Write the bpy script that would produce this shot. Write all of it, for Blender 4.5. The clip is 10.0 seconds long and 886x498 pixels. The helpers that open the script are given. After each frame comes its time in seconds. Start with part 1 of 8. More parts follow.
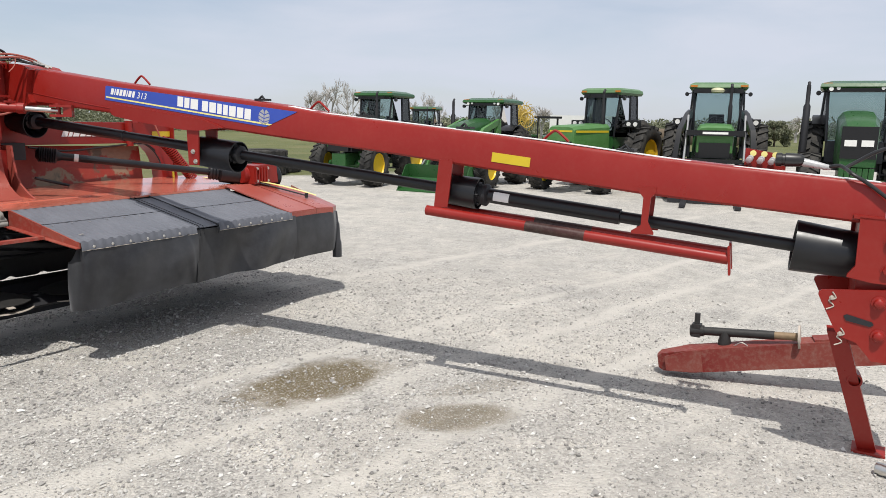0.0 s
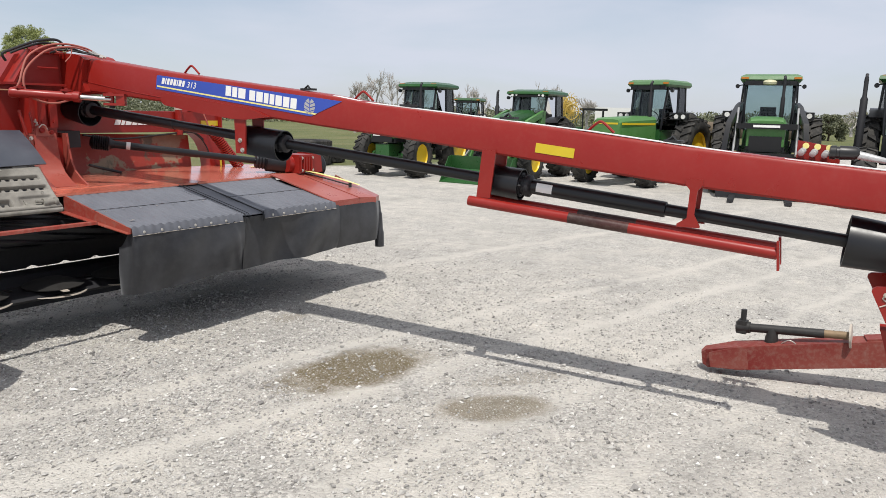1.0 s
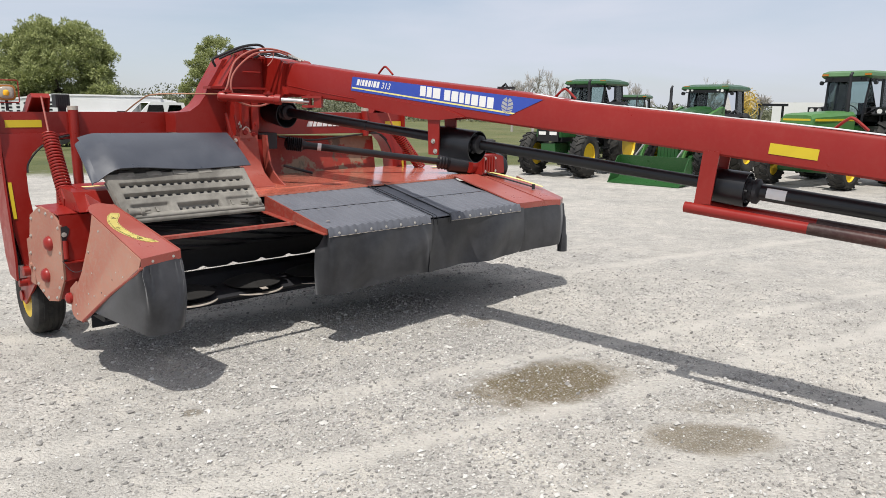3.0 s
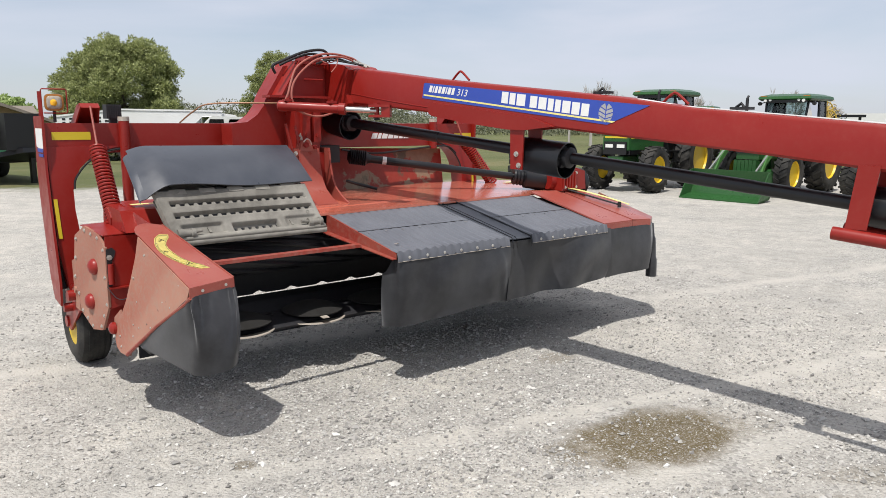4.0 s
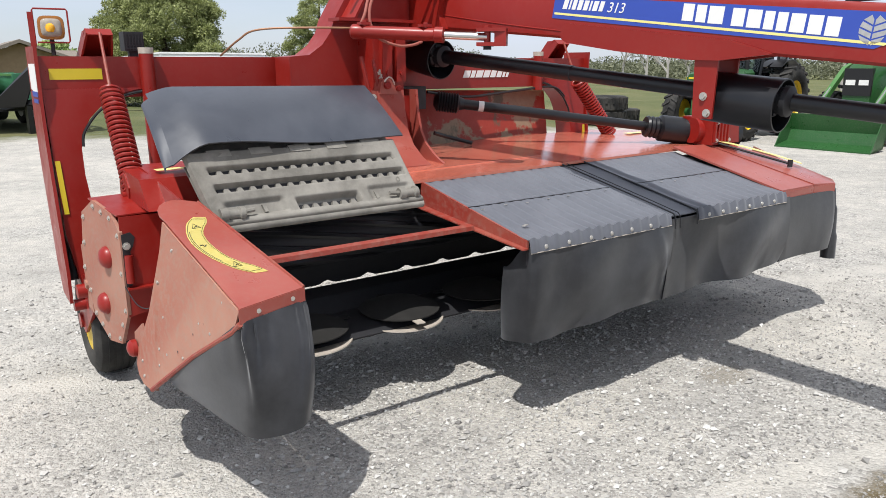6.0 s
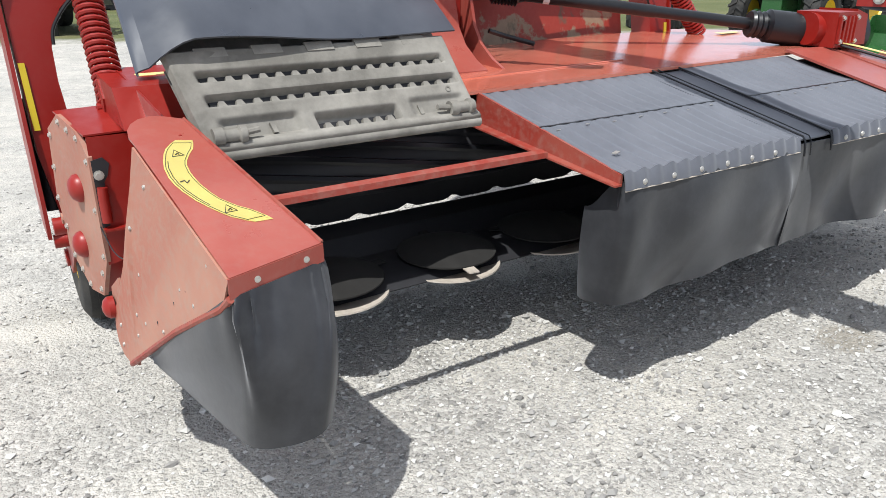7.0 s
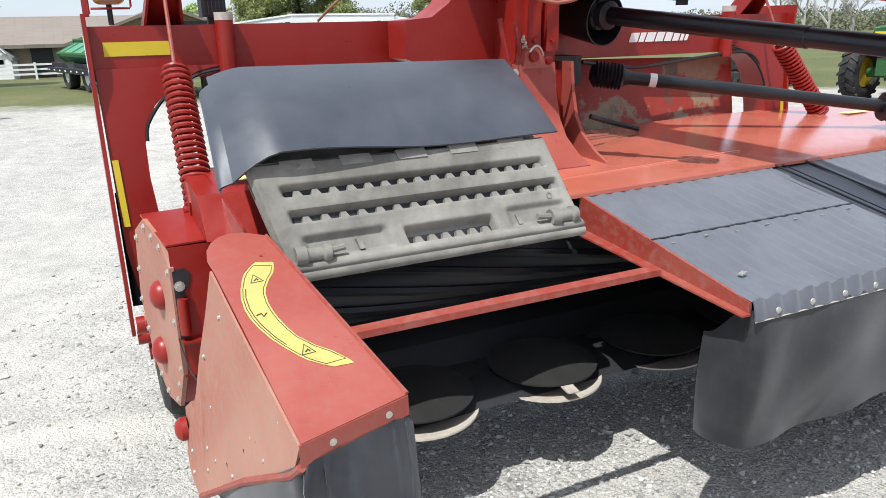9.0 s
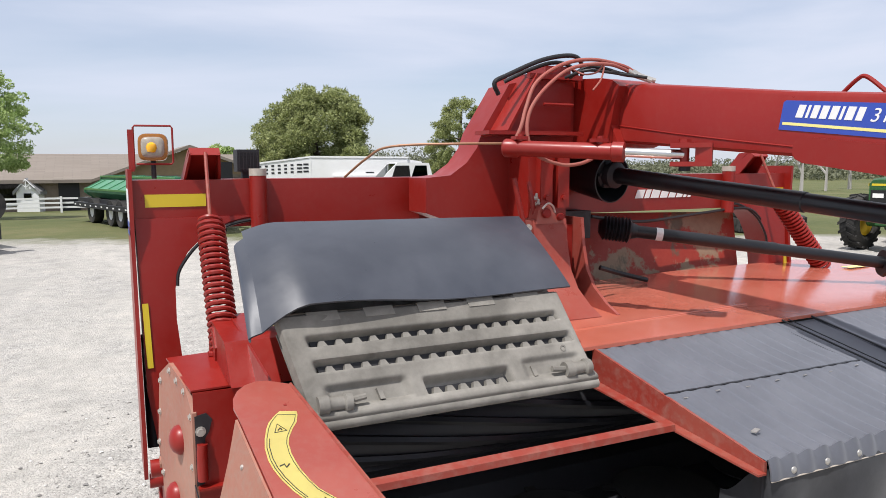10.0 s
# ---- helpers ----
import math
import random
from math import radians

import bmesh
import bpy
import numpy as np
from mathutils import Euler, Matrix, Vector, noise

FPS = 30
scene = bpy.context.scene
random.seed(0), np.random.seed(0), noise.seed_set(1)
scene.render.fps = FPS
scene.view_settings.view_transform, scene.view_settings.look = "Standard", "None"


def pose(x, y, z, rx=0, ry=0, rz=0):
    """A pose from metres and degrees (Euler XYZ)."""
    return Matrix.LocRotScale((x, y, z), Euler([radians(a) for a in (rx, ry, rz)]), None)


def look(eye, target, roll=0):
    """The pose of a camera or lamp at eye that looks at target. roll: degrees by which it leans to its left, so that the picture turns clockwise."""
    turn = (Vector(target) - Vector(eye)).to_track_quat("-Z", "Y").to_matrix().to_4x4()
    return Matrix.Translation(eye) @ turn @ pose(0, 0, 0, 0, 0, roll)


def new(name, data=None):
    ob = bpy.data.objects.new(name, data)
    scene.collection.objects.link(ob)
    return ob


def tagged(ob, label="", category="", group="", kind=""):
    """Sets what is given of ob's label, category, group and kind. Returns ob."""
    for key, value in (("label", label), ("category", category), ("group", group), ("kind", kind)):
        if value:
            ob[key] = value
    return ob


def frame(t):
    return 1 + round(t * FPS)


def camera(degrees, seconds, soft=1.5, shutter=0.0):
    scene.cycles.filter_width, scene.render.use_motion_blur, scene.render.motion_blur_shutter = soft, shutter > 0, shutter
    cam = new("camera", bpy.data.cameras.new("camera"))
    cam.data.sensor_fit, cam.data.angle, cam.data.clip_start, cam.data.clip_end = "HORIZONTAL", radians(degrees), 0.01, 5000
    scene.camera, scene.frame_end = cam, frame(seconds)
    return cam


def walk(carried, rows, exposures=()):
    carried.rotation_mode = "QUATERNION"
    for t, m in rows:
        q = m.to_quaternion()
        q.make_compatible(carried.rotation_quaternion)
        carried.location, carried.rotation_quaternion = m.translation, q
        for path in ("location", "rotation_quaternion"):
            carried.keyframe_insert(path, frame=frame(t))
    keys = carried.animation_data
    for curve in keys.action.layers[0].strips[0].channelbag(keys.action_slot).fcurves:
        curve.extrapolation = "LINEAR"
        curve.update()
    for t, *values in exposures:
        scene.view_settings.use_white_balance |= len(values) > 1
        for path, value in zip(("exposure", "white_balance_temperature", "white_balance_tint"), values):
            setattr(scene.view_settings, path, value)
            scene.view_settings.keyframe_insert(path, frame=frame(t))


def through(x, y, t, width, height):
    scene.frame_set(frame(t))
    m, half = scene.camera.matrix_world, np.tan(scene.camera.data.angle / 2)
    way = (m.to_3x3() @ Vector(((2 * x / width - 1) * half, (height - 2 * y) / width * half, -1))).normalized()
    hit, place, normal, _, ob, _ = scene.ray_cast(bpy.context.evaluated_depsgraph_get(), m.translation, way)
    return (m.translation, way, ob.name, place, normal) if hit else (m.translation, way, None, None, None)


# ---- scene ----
cam = camera(63.0, 10.0, soft=0.85)
PATH = [
    (0, (0.52, -0.113, 1.735), (2.105, 0.841, 1.405), 1.1),
    (0.5, (0.512, -0.114, 1.732), (2.075, 0.875, 1.393), 1.2),
    (1, (0.518, -0.115, 1.725), (2.042, 0.928, 1.372), 1.4),
    (1.5, (0.504, -0.075, 1.718), (1.973, 1.039, 1.351), 1.4),
    (2, (0.487, 0.009, 1.729), (1.889, 1.204, 1.35), 1.3),
    (2.5, (0.459, 0.113, 1.731), (1.791, 1.384, 1.355), 0.9),
    (4, (0.803, 0.849, 1.687), (1.973, 2.284, 1.357), 0.3),
    (4.5, (0.887, 1.222, 1.696), (2.027, 2.681, 1.372), 0.2),
    (5, (1.06, 1.58, 1.678), (2.186, 3.049, 1.348), 0.1),
    (5.5, (1.139, 1.895, 1.666), (2.244, 3.367, 1.286), -0.1),
    (6.8, (1.575, 2.691, 1.523), (2.549, 4.165, 0.879), -0.1),
    (7, (1.631, 2.832, 1.512), (2.581, 4.301, 0.823), -0.2),
    (7.5, (1.771, 3.047, 1.502), (2.697, 4.509, 0.769), -0.4),
    (8, (1.848, 3.097, 1.503), (2.743, 4.585, 0.781), -0.7),
    (8.5, (1.849, 3.098, 1.534), (2.704, 4.63, 0.859), -1.1),
    (9, (1.752, 3.089, 1.644), (2.529, 4.705, 1.082), -1.2),
    (9.2, (1.7, 3.077, 1.688), (2.43, 4.739, 1.195), -0.9),
    (9.5, (1.668, 3.048, 1.703), (2.339, 4.77, 1.355), -0.2),
    (10, (1.686, 3.028, 1.714), (2.48, 4.717, 1.496), -0.2),
]
EXPOSURES = [(0, -0.01, 6450, 10), (5.0, 0.04, 6400, 10), (5.6, 0.10, 6350, 10), (6.8, 0.30, 6160, 8), (7.5, 0.36, 6120, 8), (8.5, 0.43, 6080, 8), (9.0, 0.40, 6060, 8), (9.5, 0.20, 6200, 11), (10, 0.15, 6300, 12)]
walk(cam, [(t, look(eye, target, roll)) for t, eye, target, roll in PATH], EXPOSURES)

# ---- light ----
SUN_DOWN = Vector((0.425, 0.255, -1.0)).normalized()
sun = new("sun", bpy.data.lights.new("sun", "SUN"))
sun.data.energy, sun.data.angle, sun.data.color = 4.25, radians(0.6), (1.0, 0.957, 0.89)
sun.rotation_euler = SUN_DOWN.to_track_quat("-Z", "Y").to_euler()
world = bpy.data.worlds.new("sky")
scene.world = world
world.use_nodes = True
wn, wl = world.node_tree.nodes, world.node_tree.links
sky = wn.new("ShaderNodeTexSky")
sky.sky_type, sky.sun_disc = "NISHITA", False
sky.sun_elevation = math.asin(-SUN_DOWN.z)
sky.sun_rotation = math.atan2(-SUN_DOWN.x, -SUN_DOWN.y)
sky.air_density, sky.dust_density, sky.ozone_density = 1.0, 0.6, 2.5
wco = wn.new("ShaderNodeTexCoord")
wmap = wn.new("ShaderNodeMapping")
wmap.inputs["Rotation"].default_value = (0.10, 0.04, 0.9)
wmap.inputs["Scale"].default_value = (1.0, 1.9, 7.0)
wnoise = wn.new("ShaderNodeTexNoise")
wnoise.inputs["Scale"].default_value, wnoise.inputs["Detail"].default_value = 1.5, 6.0
wnoise.inputs["Distortion"].default_value = 0.35
wramp = wn.new("ShaderNodeValToRGB")
wramp.color_ramp.elements[0].position, wramp.color_ramp.elements[1].position = 0.36, 0.66
wramp.color_ramp.elements[0].color, wramp.color_ramp.elements[1].color = (0.50, 0.50, 0.50, 1), (0.97, 0.97, 0.97, 1)
wmix = wn.new("ShaderNodeMix")
wmix.data_type = "RGBA"
wbg = wn["Background"]
wbg.inputs["Strength"].default_value = 0.10
wl.new(wco.outputs["Generated"], wmap.inputs["Vector"])
wl.new(wmap.outputs["Vector"], wnoise.inputs["Vector"])
wl.new(wnoise.outputs["Fac"], wramp.inputs["Fac"])
# the veil of cloud thins towards the zenith
wsep = wn.new("ShaderNodeSeparateXYZ")
wl.new(wco.outputs["Generated"], wsep.inputs[0])
wthin = wn.new("ShaderNodeMapRange")
wthin.interpolation_type = "SMOOTHSTEP"
wl.new(wsep.outputs[2], wthin.inputs[0])
wthin.inputs[1].default_value, wthin.inputs[2].default_value, wthin.inputs[3].default_value, wthin.inputs[4].default_value = 0.45, 0.95, 1.0, 0.95
wfac = wn.new("ShaderNodeMath")
wfac.operation = "MULTIPLY"
wl.new(wramp.outputs["Color"], wfac.inputs[0])
wl.new(wthin.outputs[0], wfac.inputs[1])
wl.new(wfac.outputs[0], wmix.inputs["Factor"])
wveil = wn.new("ShaderNodeMix")
wveil.data_type = "RGBA"
wveil.inputs[6].default_value, wveil.inputs[7].default_value = (6.7, 7.1, 8.1, 1), (8.9, 8.8, 8.9, 1)
whigh = wn.new("ShaderNodeMapRange")
whigh.interpolation_type = "SMOOTHSTEP"
wl.new(wsep.outputs[2], whigh.inputs[0])
whigh.inputs[1].default_value, whigh.inputs[2].default_value = 0.22, 0.70
wl.new(whigh.outputs[0], wveil.inputs["Factor"])
wl.new(wveil.outputs[2], wmix.inputs[7])
wl.new(sky.outputs["Color"], wmix.inputs[6])
wl.new(wmix.outputs[2], wbg.inputs["Color"])

# ---- materials ----
def nodes_of(name):
    m = bpy.data.materials.new(name)
    m.use_nodes = True
    n, l = m.node_tree.nodes, m.node_tree.links
    return m, n, l, n["Principled BSDF"]


def ramp(n, l, src, stops):
    r = n.new("ShaderNodeValToRGB")
    while len(r.color_ramp.elements) < len(stops):
        r.color_ramp.elements.new(0.5)
    for e, (p, c) in zip(r.color_ramp.elements, stops):
        e.position, e.color = p, (*c, 1) if len(c) == 3 else c
    l.new(src, r.inputs["Fac"])
    return r.outputs["Color"]


def noise_of(n, l, scale, detail=4.0, coord="Object", rough=0.6, stretch=None):
    c = n.new("ShaderNodeTexCoord")
    x = n.new("ShaderNodeTexNoise")
    x.inputs["Scale"].default_value, x.inputs["Detail"].default_value, x.inputs["Roughness"].default_value = scale, detail, rough
    if stretch:
        mp = n.new("ShaderNodeMapping")
        mp.inputs["Scale"].default_value = stretch
        l.new(c.outputs[coord], mp.inputs["Vector"])
        l.new(mp.outputs["Vector"], x.inputs["Vector"])
    else:
        l.new(c.outputs[coord], x.inputs["Vector"])
    return x.outputs["Fac"]


def mixc(n, l, fac, a, b, mode="MIX"):
    m = n.new("ShaderNodeMix")
    m.data_type, m.blend_type = "RGBA", mode
    for sock, v in ((m.inputs["Factor"], fac), (m.inputs[6], a), (m.inputs[7], b)):
        if isinstance(v, (int, float)):
            sock.default_value = v
        elif isinstance(v, tuple):
            sock.default_value = (*v, 1) if len(v) == 3 else v
        else:
            l.new(v, sock)
    return m.outputs[2]


def bump(n, l, bsdf, height, strength=0.2, distance=0.005):
    b = n.new("ShaderNodeBump")
    b.inputs["Strength"].default_value, b.inputs["Distance"].default_value = strength, distance
    l.new(height, b.inputs["Height"])
    l.new(b.outputs["Normal"], bsdf.inputs["Normal"])


def painted(name, base, faded, rough=0.35, fade=0.5, dirt=(0.30, 0.26, 0.21), dirty=0.25, metal=0.0, wear=0.0, coat=0.0):
    """Paint with faded clouds, fine dust and a few worn spots."""
    m, n, l, b = nodes_of(name)
    big = noise_of(n, l, 2.2, 3.0)
    fine = noise_of(n, l, 38.0, 5.0)
    c = mixc(n, l, ramp(n, l, big, [(0.35, (0, 0, 0)), (0.75, (fade, fade, fade))]), base, faded)
    d = ramp(n, l, fine, [(0.45, (0, 0, 0)), (0.85, (dirty, dirty, dirty))])
    c = mixc(n, l, d, c, dirt)
    if wear:
        w = noise_of(n, l, 7.0, 8.0, rough=0.75)
        c = mixc(n, l, ramp(n, l, w, [(0.62, (0, 0, 0)), (0.70, (wear, wear, wear))]), c, (0.20, 0.13, 0.09))
    l.new(c, b.inputs["Base Color"])
    rr = ramp(n, l, noise_of(n, l, 9.0, 5.0), [(0.3, (rough * 0.75,) * 3), (0.8, (min(1, rough * 1.5),) * 3)])
    l.new(rr, b.inputs["Roughness"])
    b.inputs["Metallic"].default_value = metal
    b.inputs["Coat Weight"].default_value = coat
    b.inputs["Coat Roughness"].default_value = 0.15
    b.inputs["Specular IOR Level"].default_value = 0.42
    bump(n, l, b, noise_of(n, l, 60.0, 3.0), 0.05, 0.003)
    return m


def rubber(name, base, dusty, rough=0.5, amount=0.5, grain=90.0, relief=0.15, spec=0.9, dust=0.0):
    m, n, l, b = nodes_of(name)
    big = noise_of(n, l, 3.2, 6.0, rough=0.65)
    c = mixc(n, l, ramp(n, l, big, [(0.4, (0, 0, 0)), (0.75, (amount,) * 3)]), base, dusty)
    l.new(c, b.inputs["Base Color"])
    rr = ramp(n, l, noise_of(n, l, 6.0, 4.0), [(0.3, (rough * 0.8,) * 3), (0.75, (min(1, rough * 1.35),) * 3)])
    l.new(rr, b.inputs["Roughness"])
    b.inputs["Specular IOR Level"].default_value = spec
    # dry dust that shows at a slant
    b.inputs["Sheen Weight"].default_value, b.inputs["Sheen Roughness"].default_value = dust, 0.45
    b.inputs["Sheen Tint"].default_value = (0.92, 0.95, 1.0, 1)
    bump(n, l, b, noise_of(n, l, grain, 4.0), relief, 0.002)
    return m


def plain(name, base, rough=0.5, metal=0.0, var=0.12, scale=25.0):
    m, n, l, b = nodes_of(name)
    dark = tuple(v * (1 - var) for v in base)
    light = tuple(min(1, v * (1 + var)) for v in base)
    l.new(mixc(n, l, noise_of(n, l, scale, 4.0), dark, light), b.inputs["Base Color"])
    b.inputs["Roughness"].default_value, b.inputs["Metallic"].default_value = rough, metal
    return m


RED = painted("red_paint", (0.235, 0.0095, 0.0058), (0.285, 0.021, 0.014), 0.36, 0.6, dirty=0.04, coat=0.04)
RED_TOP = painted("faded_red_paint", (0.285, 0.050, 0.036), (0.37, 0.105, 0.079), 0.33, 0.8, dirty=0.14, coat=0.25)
# deck red is paled so that its base colour carries the sky's sheen
RED_DECK = painted("sky_sheen_red_paint", (0.52, 0.135, 0.085), (0.58, 0.20, 0.14), 0.20, 0.7, dirty=0.06, coat=0.7)
RED_DUST = painted("dusty_red_paint", (0.33, 0.118, 0.079), (0.41, 0.220, 0.158), 0.60, 1.0, dirty=0.55)
RED_WORN = painted("worn_red_paint", (0.25, 0.028, 0.018), (0.30, 0.085, 0.058), 0.45, 0.8, dirty=0.35, wear=0.85)
RUBBED = painted("rubbed_dark_paint", (0.030, 0.012, 0.011), (0.075, 0.022, 0.018), 0.42, 0.8, dirty=0.2)
BLACK = rubber("black_plastic", (0.006, 0.0065, 0.0085), (0.023, 0.0245, 0.029), 0.36, 0.4, 120.0, 0.06, 0.5)
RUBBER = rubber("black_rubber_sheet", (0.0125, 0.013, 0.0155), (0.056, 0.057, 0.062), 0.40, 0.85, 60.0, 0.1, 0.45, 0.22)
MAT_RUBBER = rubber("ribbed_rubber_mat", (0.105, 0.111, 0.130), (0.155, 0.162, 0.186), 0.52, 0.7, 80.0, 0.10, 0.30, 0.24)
FLAP = rubber("smooth_rubber_flap", (0.027, 0.032, 0.045), (0.064, 0.071, 0.089), 0.33, 0.7, 40.0, 0.05, 0.9, 0.08)
LID_GREY = rubber("dusty_grey_plastic", (0.145, 0.136, 0.118), (0.40, 0.378, 0.335), 0.72, 0.9, 45.0, 0.45, 0.4)
TYRE = rubber("tyre_rubber", (0.016, 0.016, 0.016), (0.115, 0.107, 0.095), 0.75, 0.65, 40.0, 0.3, 0.3)
# dark steel, also used where shade fills the bay, slots and openings
DARK = plain("dark_steel_and_shade", (0.015, 0.015, 0.018), 0.6, 0.0, 0.4)
STEEL = plain("bright_steel", (0.62, 0.61, 0.58), 0.28, 1.0, 0.15)
ZINC = plain("zinc_bolt", (0.52, 0.50, 0.46), 0.45, 0.7, 0.25)
DUST_STEEL = plain("dusty_worn_steel", (0.46, 0.41, 0.35), 0.7, 0.1, 0.35, 30.0)
YELLOW = plain("yellow_sticker", (0.60, 0.45, 0.020), 0.38, 0.0, 0.10, 12.0)
YELLOW_P = plain("pale_yellow_sticker", (0.84, 0.75, 0.27), 0.42, 0.0, 0.10, 12.0)
BLUE = plain("blue_decal", (0.035, 0.075, 0.40), 0.32, 0.0, 0.10, 6.0)
WHITE = plain("white_print", (0.80, 0.80, 0.78), 0.45, 0.0, 0.06)
PRINT = plain("dark_print", (0.05, 0.05, 0.03), 0.6, 0.0, 0.2)
SILVER = plain("silver_print", (0.42, 0.42, 0.42), 0.4, 0.2, 0.3, 60.0)
AMBER = plain("amber_lens", (0.50, 0.17, 0.02), 0.2, 0.0, 0.3, 20.0)
GREEN = painted("green_paint", (0.014, 0.078, 0.017), (0.026, 0.105, 0.028), 0.33, 0.5, dirty=0.15)
GREEN_L = painted("light_green_paint", (0.055, 0.175, 0.040), (0.105, 0.235, 0.08), 0.35, 0.7, dirty=0.14)
GREEN_ROOF = painted("sun_faded_green_paint", (0.085, 0.18, 0.075), (0.14, 0.25, 0.125), 0.45, 0.6, dirty=0.12)
RIM = painted("yellow_wheel_paint", (0.72, 0.48, 0.01), (0.74, 0.52, 0.06), 0.4, 0.5, dirty=0.15)
CAB_BLACK = plain("black_cab_trim", (0.007, 0.007, 0.008), 0.32, 0.0, 0.3)
WHITE_PAINT = painted("white_paint", (0.80, 0.80, 0.79), (0.72, 0.72, 0.70), 0.35, 0.5, dirty=0.06)
HOSE = plain("black_hose", (0.012, 0.012, 0.013), 0.4, 0.0, 0.3)
RED_HOSE = painted("dusty_red_hose", (0.33, 0.075, 0.055), (0.36, 0.15, 0.12), 0.55, 0.8, dirty=0.2)
LAMP_GLASS = plain("headlamp_glass", (0.75, 0.75, 0.72), 0.15, 0.0, 0.1)


def glass_mat(name, tint=(0.84, 0.90, 0.88)):
    m, n, l, b = nodes_of(name)
    g = n.new("ShaderNodeBsdfGlossy")
    g.inputs["Roughness"].default_value = 0.03
    t = n.new("ShaderNodeBsdfTransparent")
    t.inputs["Color"].default_value = (*tint, 1)
    f = n.new("ShaderNodeFresnel")
    f.inputs["IOR"].default_value = 1.38
    mx = n.new("ShaderNodeMixShader")
    l.new(f.outputs[0], mx.inputs[0])
    l.new(t.outputs[0], mx.inputs[1])
    l.new(g.outputs[0], mx.inputs[2])
    l.new(mx.outputs[0], n["Material Output"].inputs["Surface"])
    return m


GLASS = glass_mat("cab_glass", (0.76, 0.82, 0.82))
DARK_GLASS = glass_mat("tinted_glass", (0.16, 0.19, 0.19))


def ground_mat():
    m, n, l, b = nodes_of("gravel_and_grass")
    co = n.new("ShaderNodeTexCoord").outputs["Object"]

    def voro(scale, feature="F1"):
        v = n.new("ShaderNodeTexVoronoi")
        v.inputs["Scale"].default_value, v.feature = scale, feature
        l.new(co, v.inputs["Vector"])
        return v

    def math_(op, a, c=0.0, d=None):
        x = n.new("ShaderNodeMath")
        x.operation = op
        for s, val in zip(x.inputs, (a, c) if d is None else (a, c, d)):
            if isinstance(val, (int, float)):
                s.default_value = val
            else:
                l.new(val, s)
        return x.outputs[0]

    v1, v2 = voro(62.0), voro(150.0)
    sep = n.new("ShaderNodeSeparateColor")
    l.new(v1.outputs["Color"], sep.inputs[0])
    sep2 = n.new("ShaderNodeSeparateColor")
    l.new(v2.outputs["Color"], sep2.inputs[0])
    stones = ramp(n, l, sep.outputs[0], [(0.0, (0.22, 0.215, 0.205)), (0.25, (0.355, 0.345, 0.328)), (0.65, (0.455, 0.441, 0.417)), (1.0, (0.56, 0.546, 0.52))])
    fines = ramp(n, l, sep2.outputs[0], [(0.0, (0.31, 0.297, 0.275)), (0.3, (0.43, 0.414, 0.386)), (1.0, (0.55, 0.531, 0.496))])
    packed = noise_of(n, l, 1.1, 6.0, rough=0.7)
    pk = ramp(n, l, packed, [(0.38, (0.05, 0.05, 0.05)), (0.60, (0.95, 0.95, 0.95))])
    col = mixc(n, l, pk, stones, fines)
    tracks = noise_of(n, l, 0.55, 4.0, stretch=(1.0, 0.35, 1.0))
    col = mixc(n, l, ramp(n, l, tracks, [(0.45, (0, 0, 0)), (0.7, (0.45, 0.45, 0.45))]), col, (0.60, 0.575, 0.53))
    col = mixc(n, l, 1.0, col, ramp(n, l, noise_of(n, l, 8.5, 7.0, rough=0.72), [(0.38, (0.90, 0.898, 0.893)), (0.48, (1.02, 1.02, 1.017)), (0.66, (1.10, 1.097, 1.09))]), "MULTIPLY")
    col = mixc(n, l, 1.0, col, ramp(n, l, noise_of(n, l, 2.6, 8.0, rough=0.75), [(0.38, (0.87, 0.87, 0.865)), (0.50, (1.0, 1.0, 1.0)), (0.64, (1.14, 1.13, 1.11))]), "MULTIPLY")
    grey = noise_of(n, l, 0.8, 5.0, rough=0.65)
    col = mixc(n, l, ramp(n, l, grey, [(0.52, (0, 0, 0)), (0.68, (0.30, 0.30, 0.30))]), col, (0.27, 0.265, 0.255))
    # old oil and water stains
    sx = n.new("ShaderNodeSeparateXYZ")
    l.new(co, sx.inputs[0])
    wob = noise_of(n, l, 2.6, 6.0, rough=0.65)
    stain = None
    for cx, cy, rx, ry, ang, amt in STAINS:
        ca, sa = math.cos(radians(ang)), math.sin(radians(ang))
        dx = math_("SUBTRACT", sx.outputs[0], cx)
        dy = math_("SUBTRACT", sx.outputs[1], cy)
        u = math_("DIVIDE", math_("ADD", math_("MULTIPLY", dx, ca), math_("MULTIPLY", dy, sa)), rx)
        w = math_("DIVIDE", math_("SUBTRACT", math_("MULTIPLY", dy, ca), math_("MULTIPLY", dx, sa)), ry)
        r = math_("SQRT", math_("ADD", math_("MULTIPLY", u, u), math_("MULTIPLY", w, w)))
        r = math_("ADD", r, math_("MULTIPLY", math_("SUBTRACT", wob, 0.5), 1.6))
        k = n.new("ShaderNodeMapRange")
        k.interpolation_type = "SMOOTHSTEP"
        l.new(r, k.inputs[0])
        k.inputs[1].default_value, k.inputs[2].default_value, k.inputs[3].default_value, k.inputs[4].default_value = 1.25, 0.65, 0.0, amt
        stain = k.outputs[0] if stain is None else math_("MAXIMUM", stain, k.outputs[0])
    # smooth pale strips pressed by tyres
    lane = math_("ADD", math_("ADD", sx.outputs[1], math_("MULTIPLY", sx.outputs[0], 0.255)), math_("MULTIPLY", math_("SUBTRACT", noise_of(n, l, 1.6, 5.0), 0.5), 0.34))
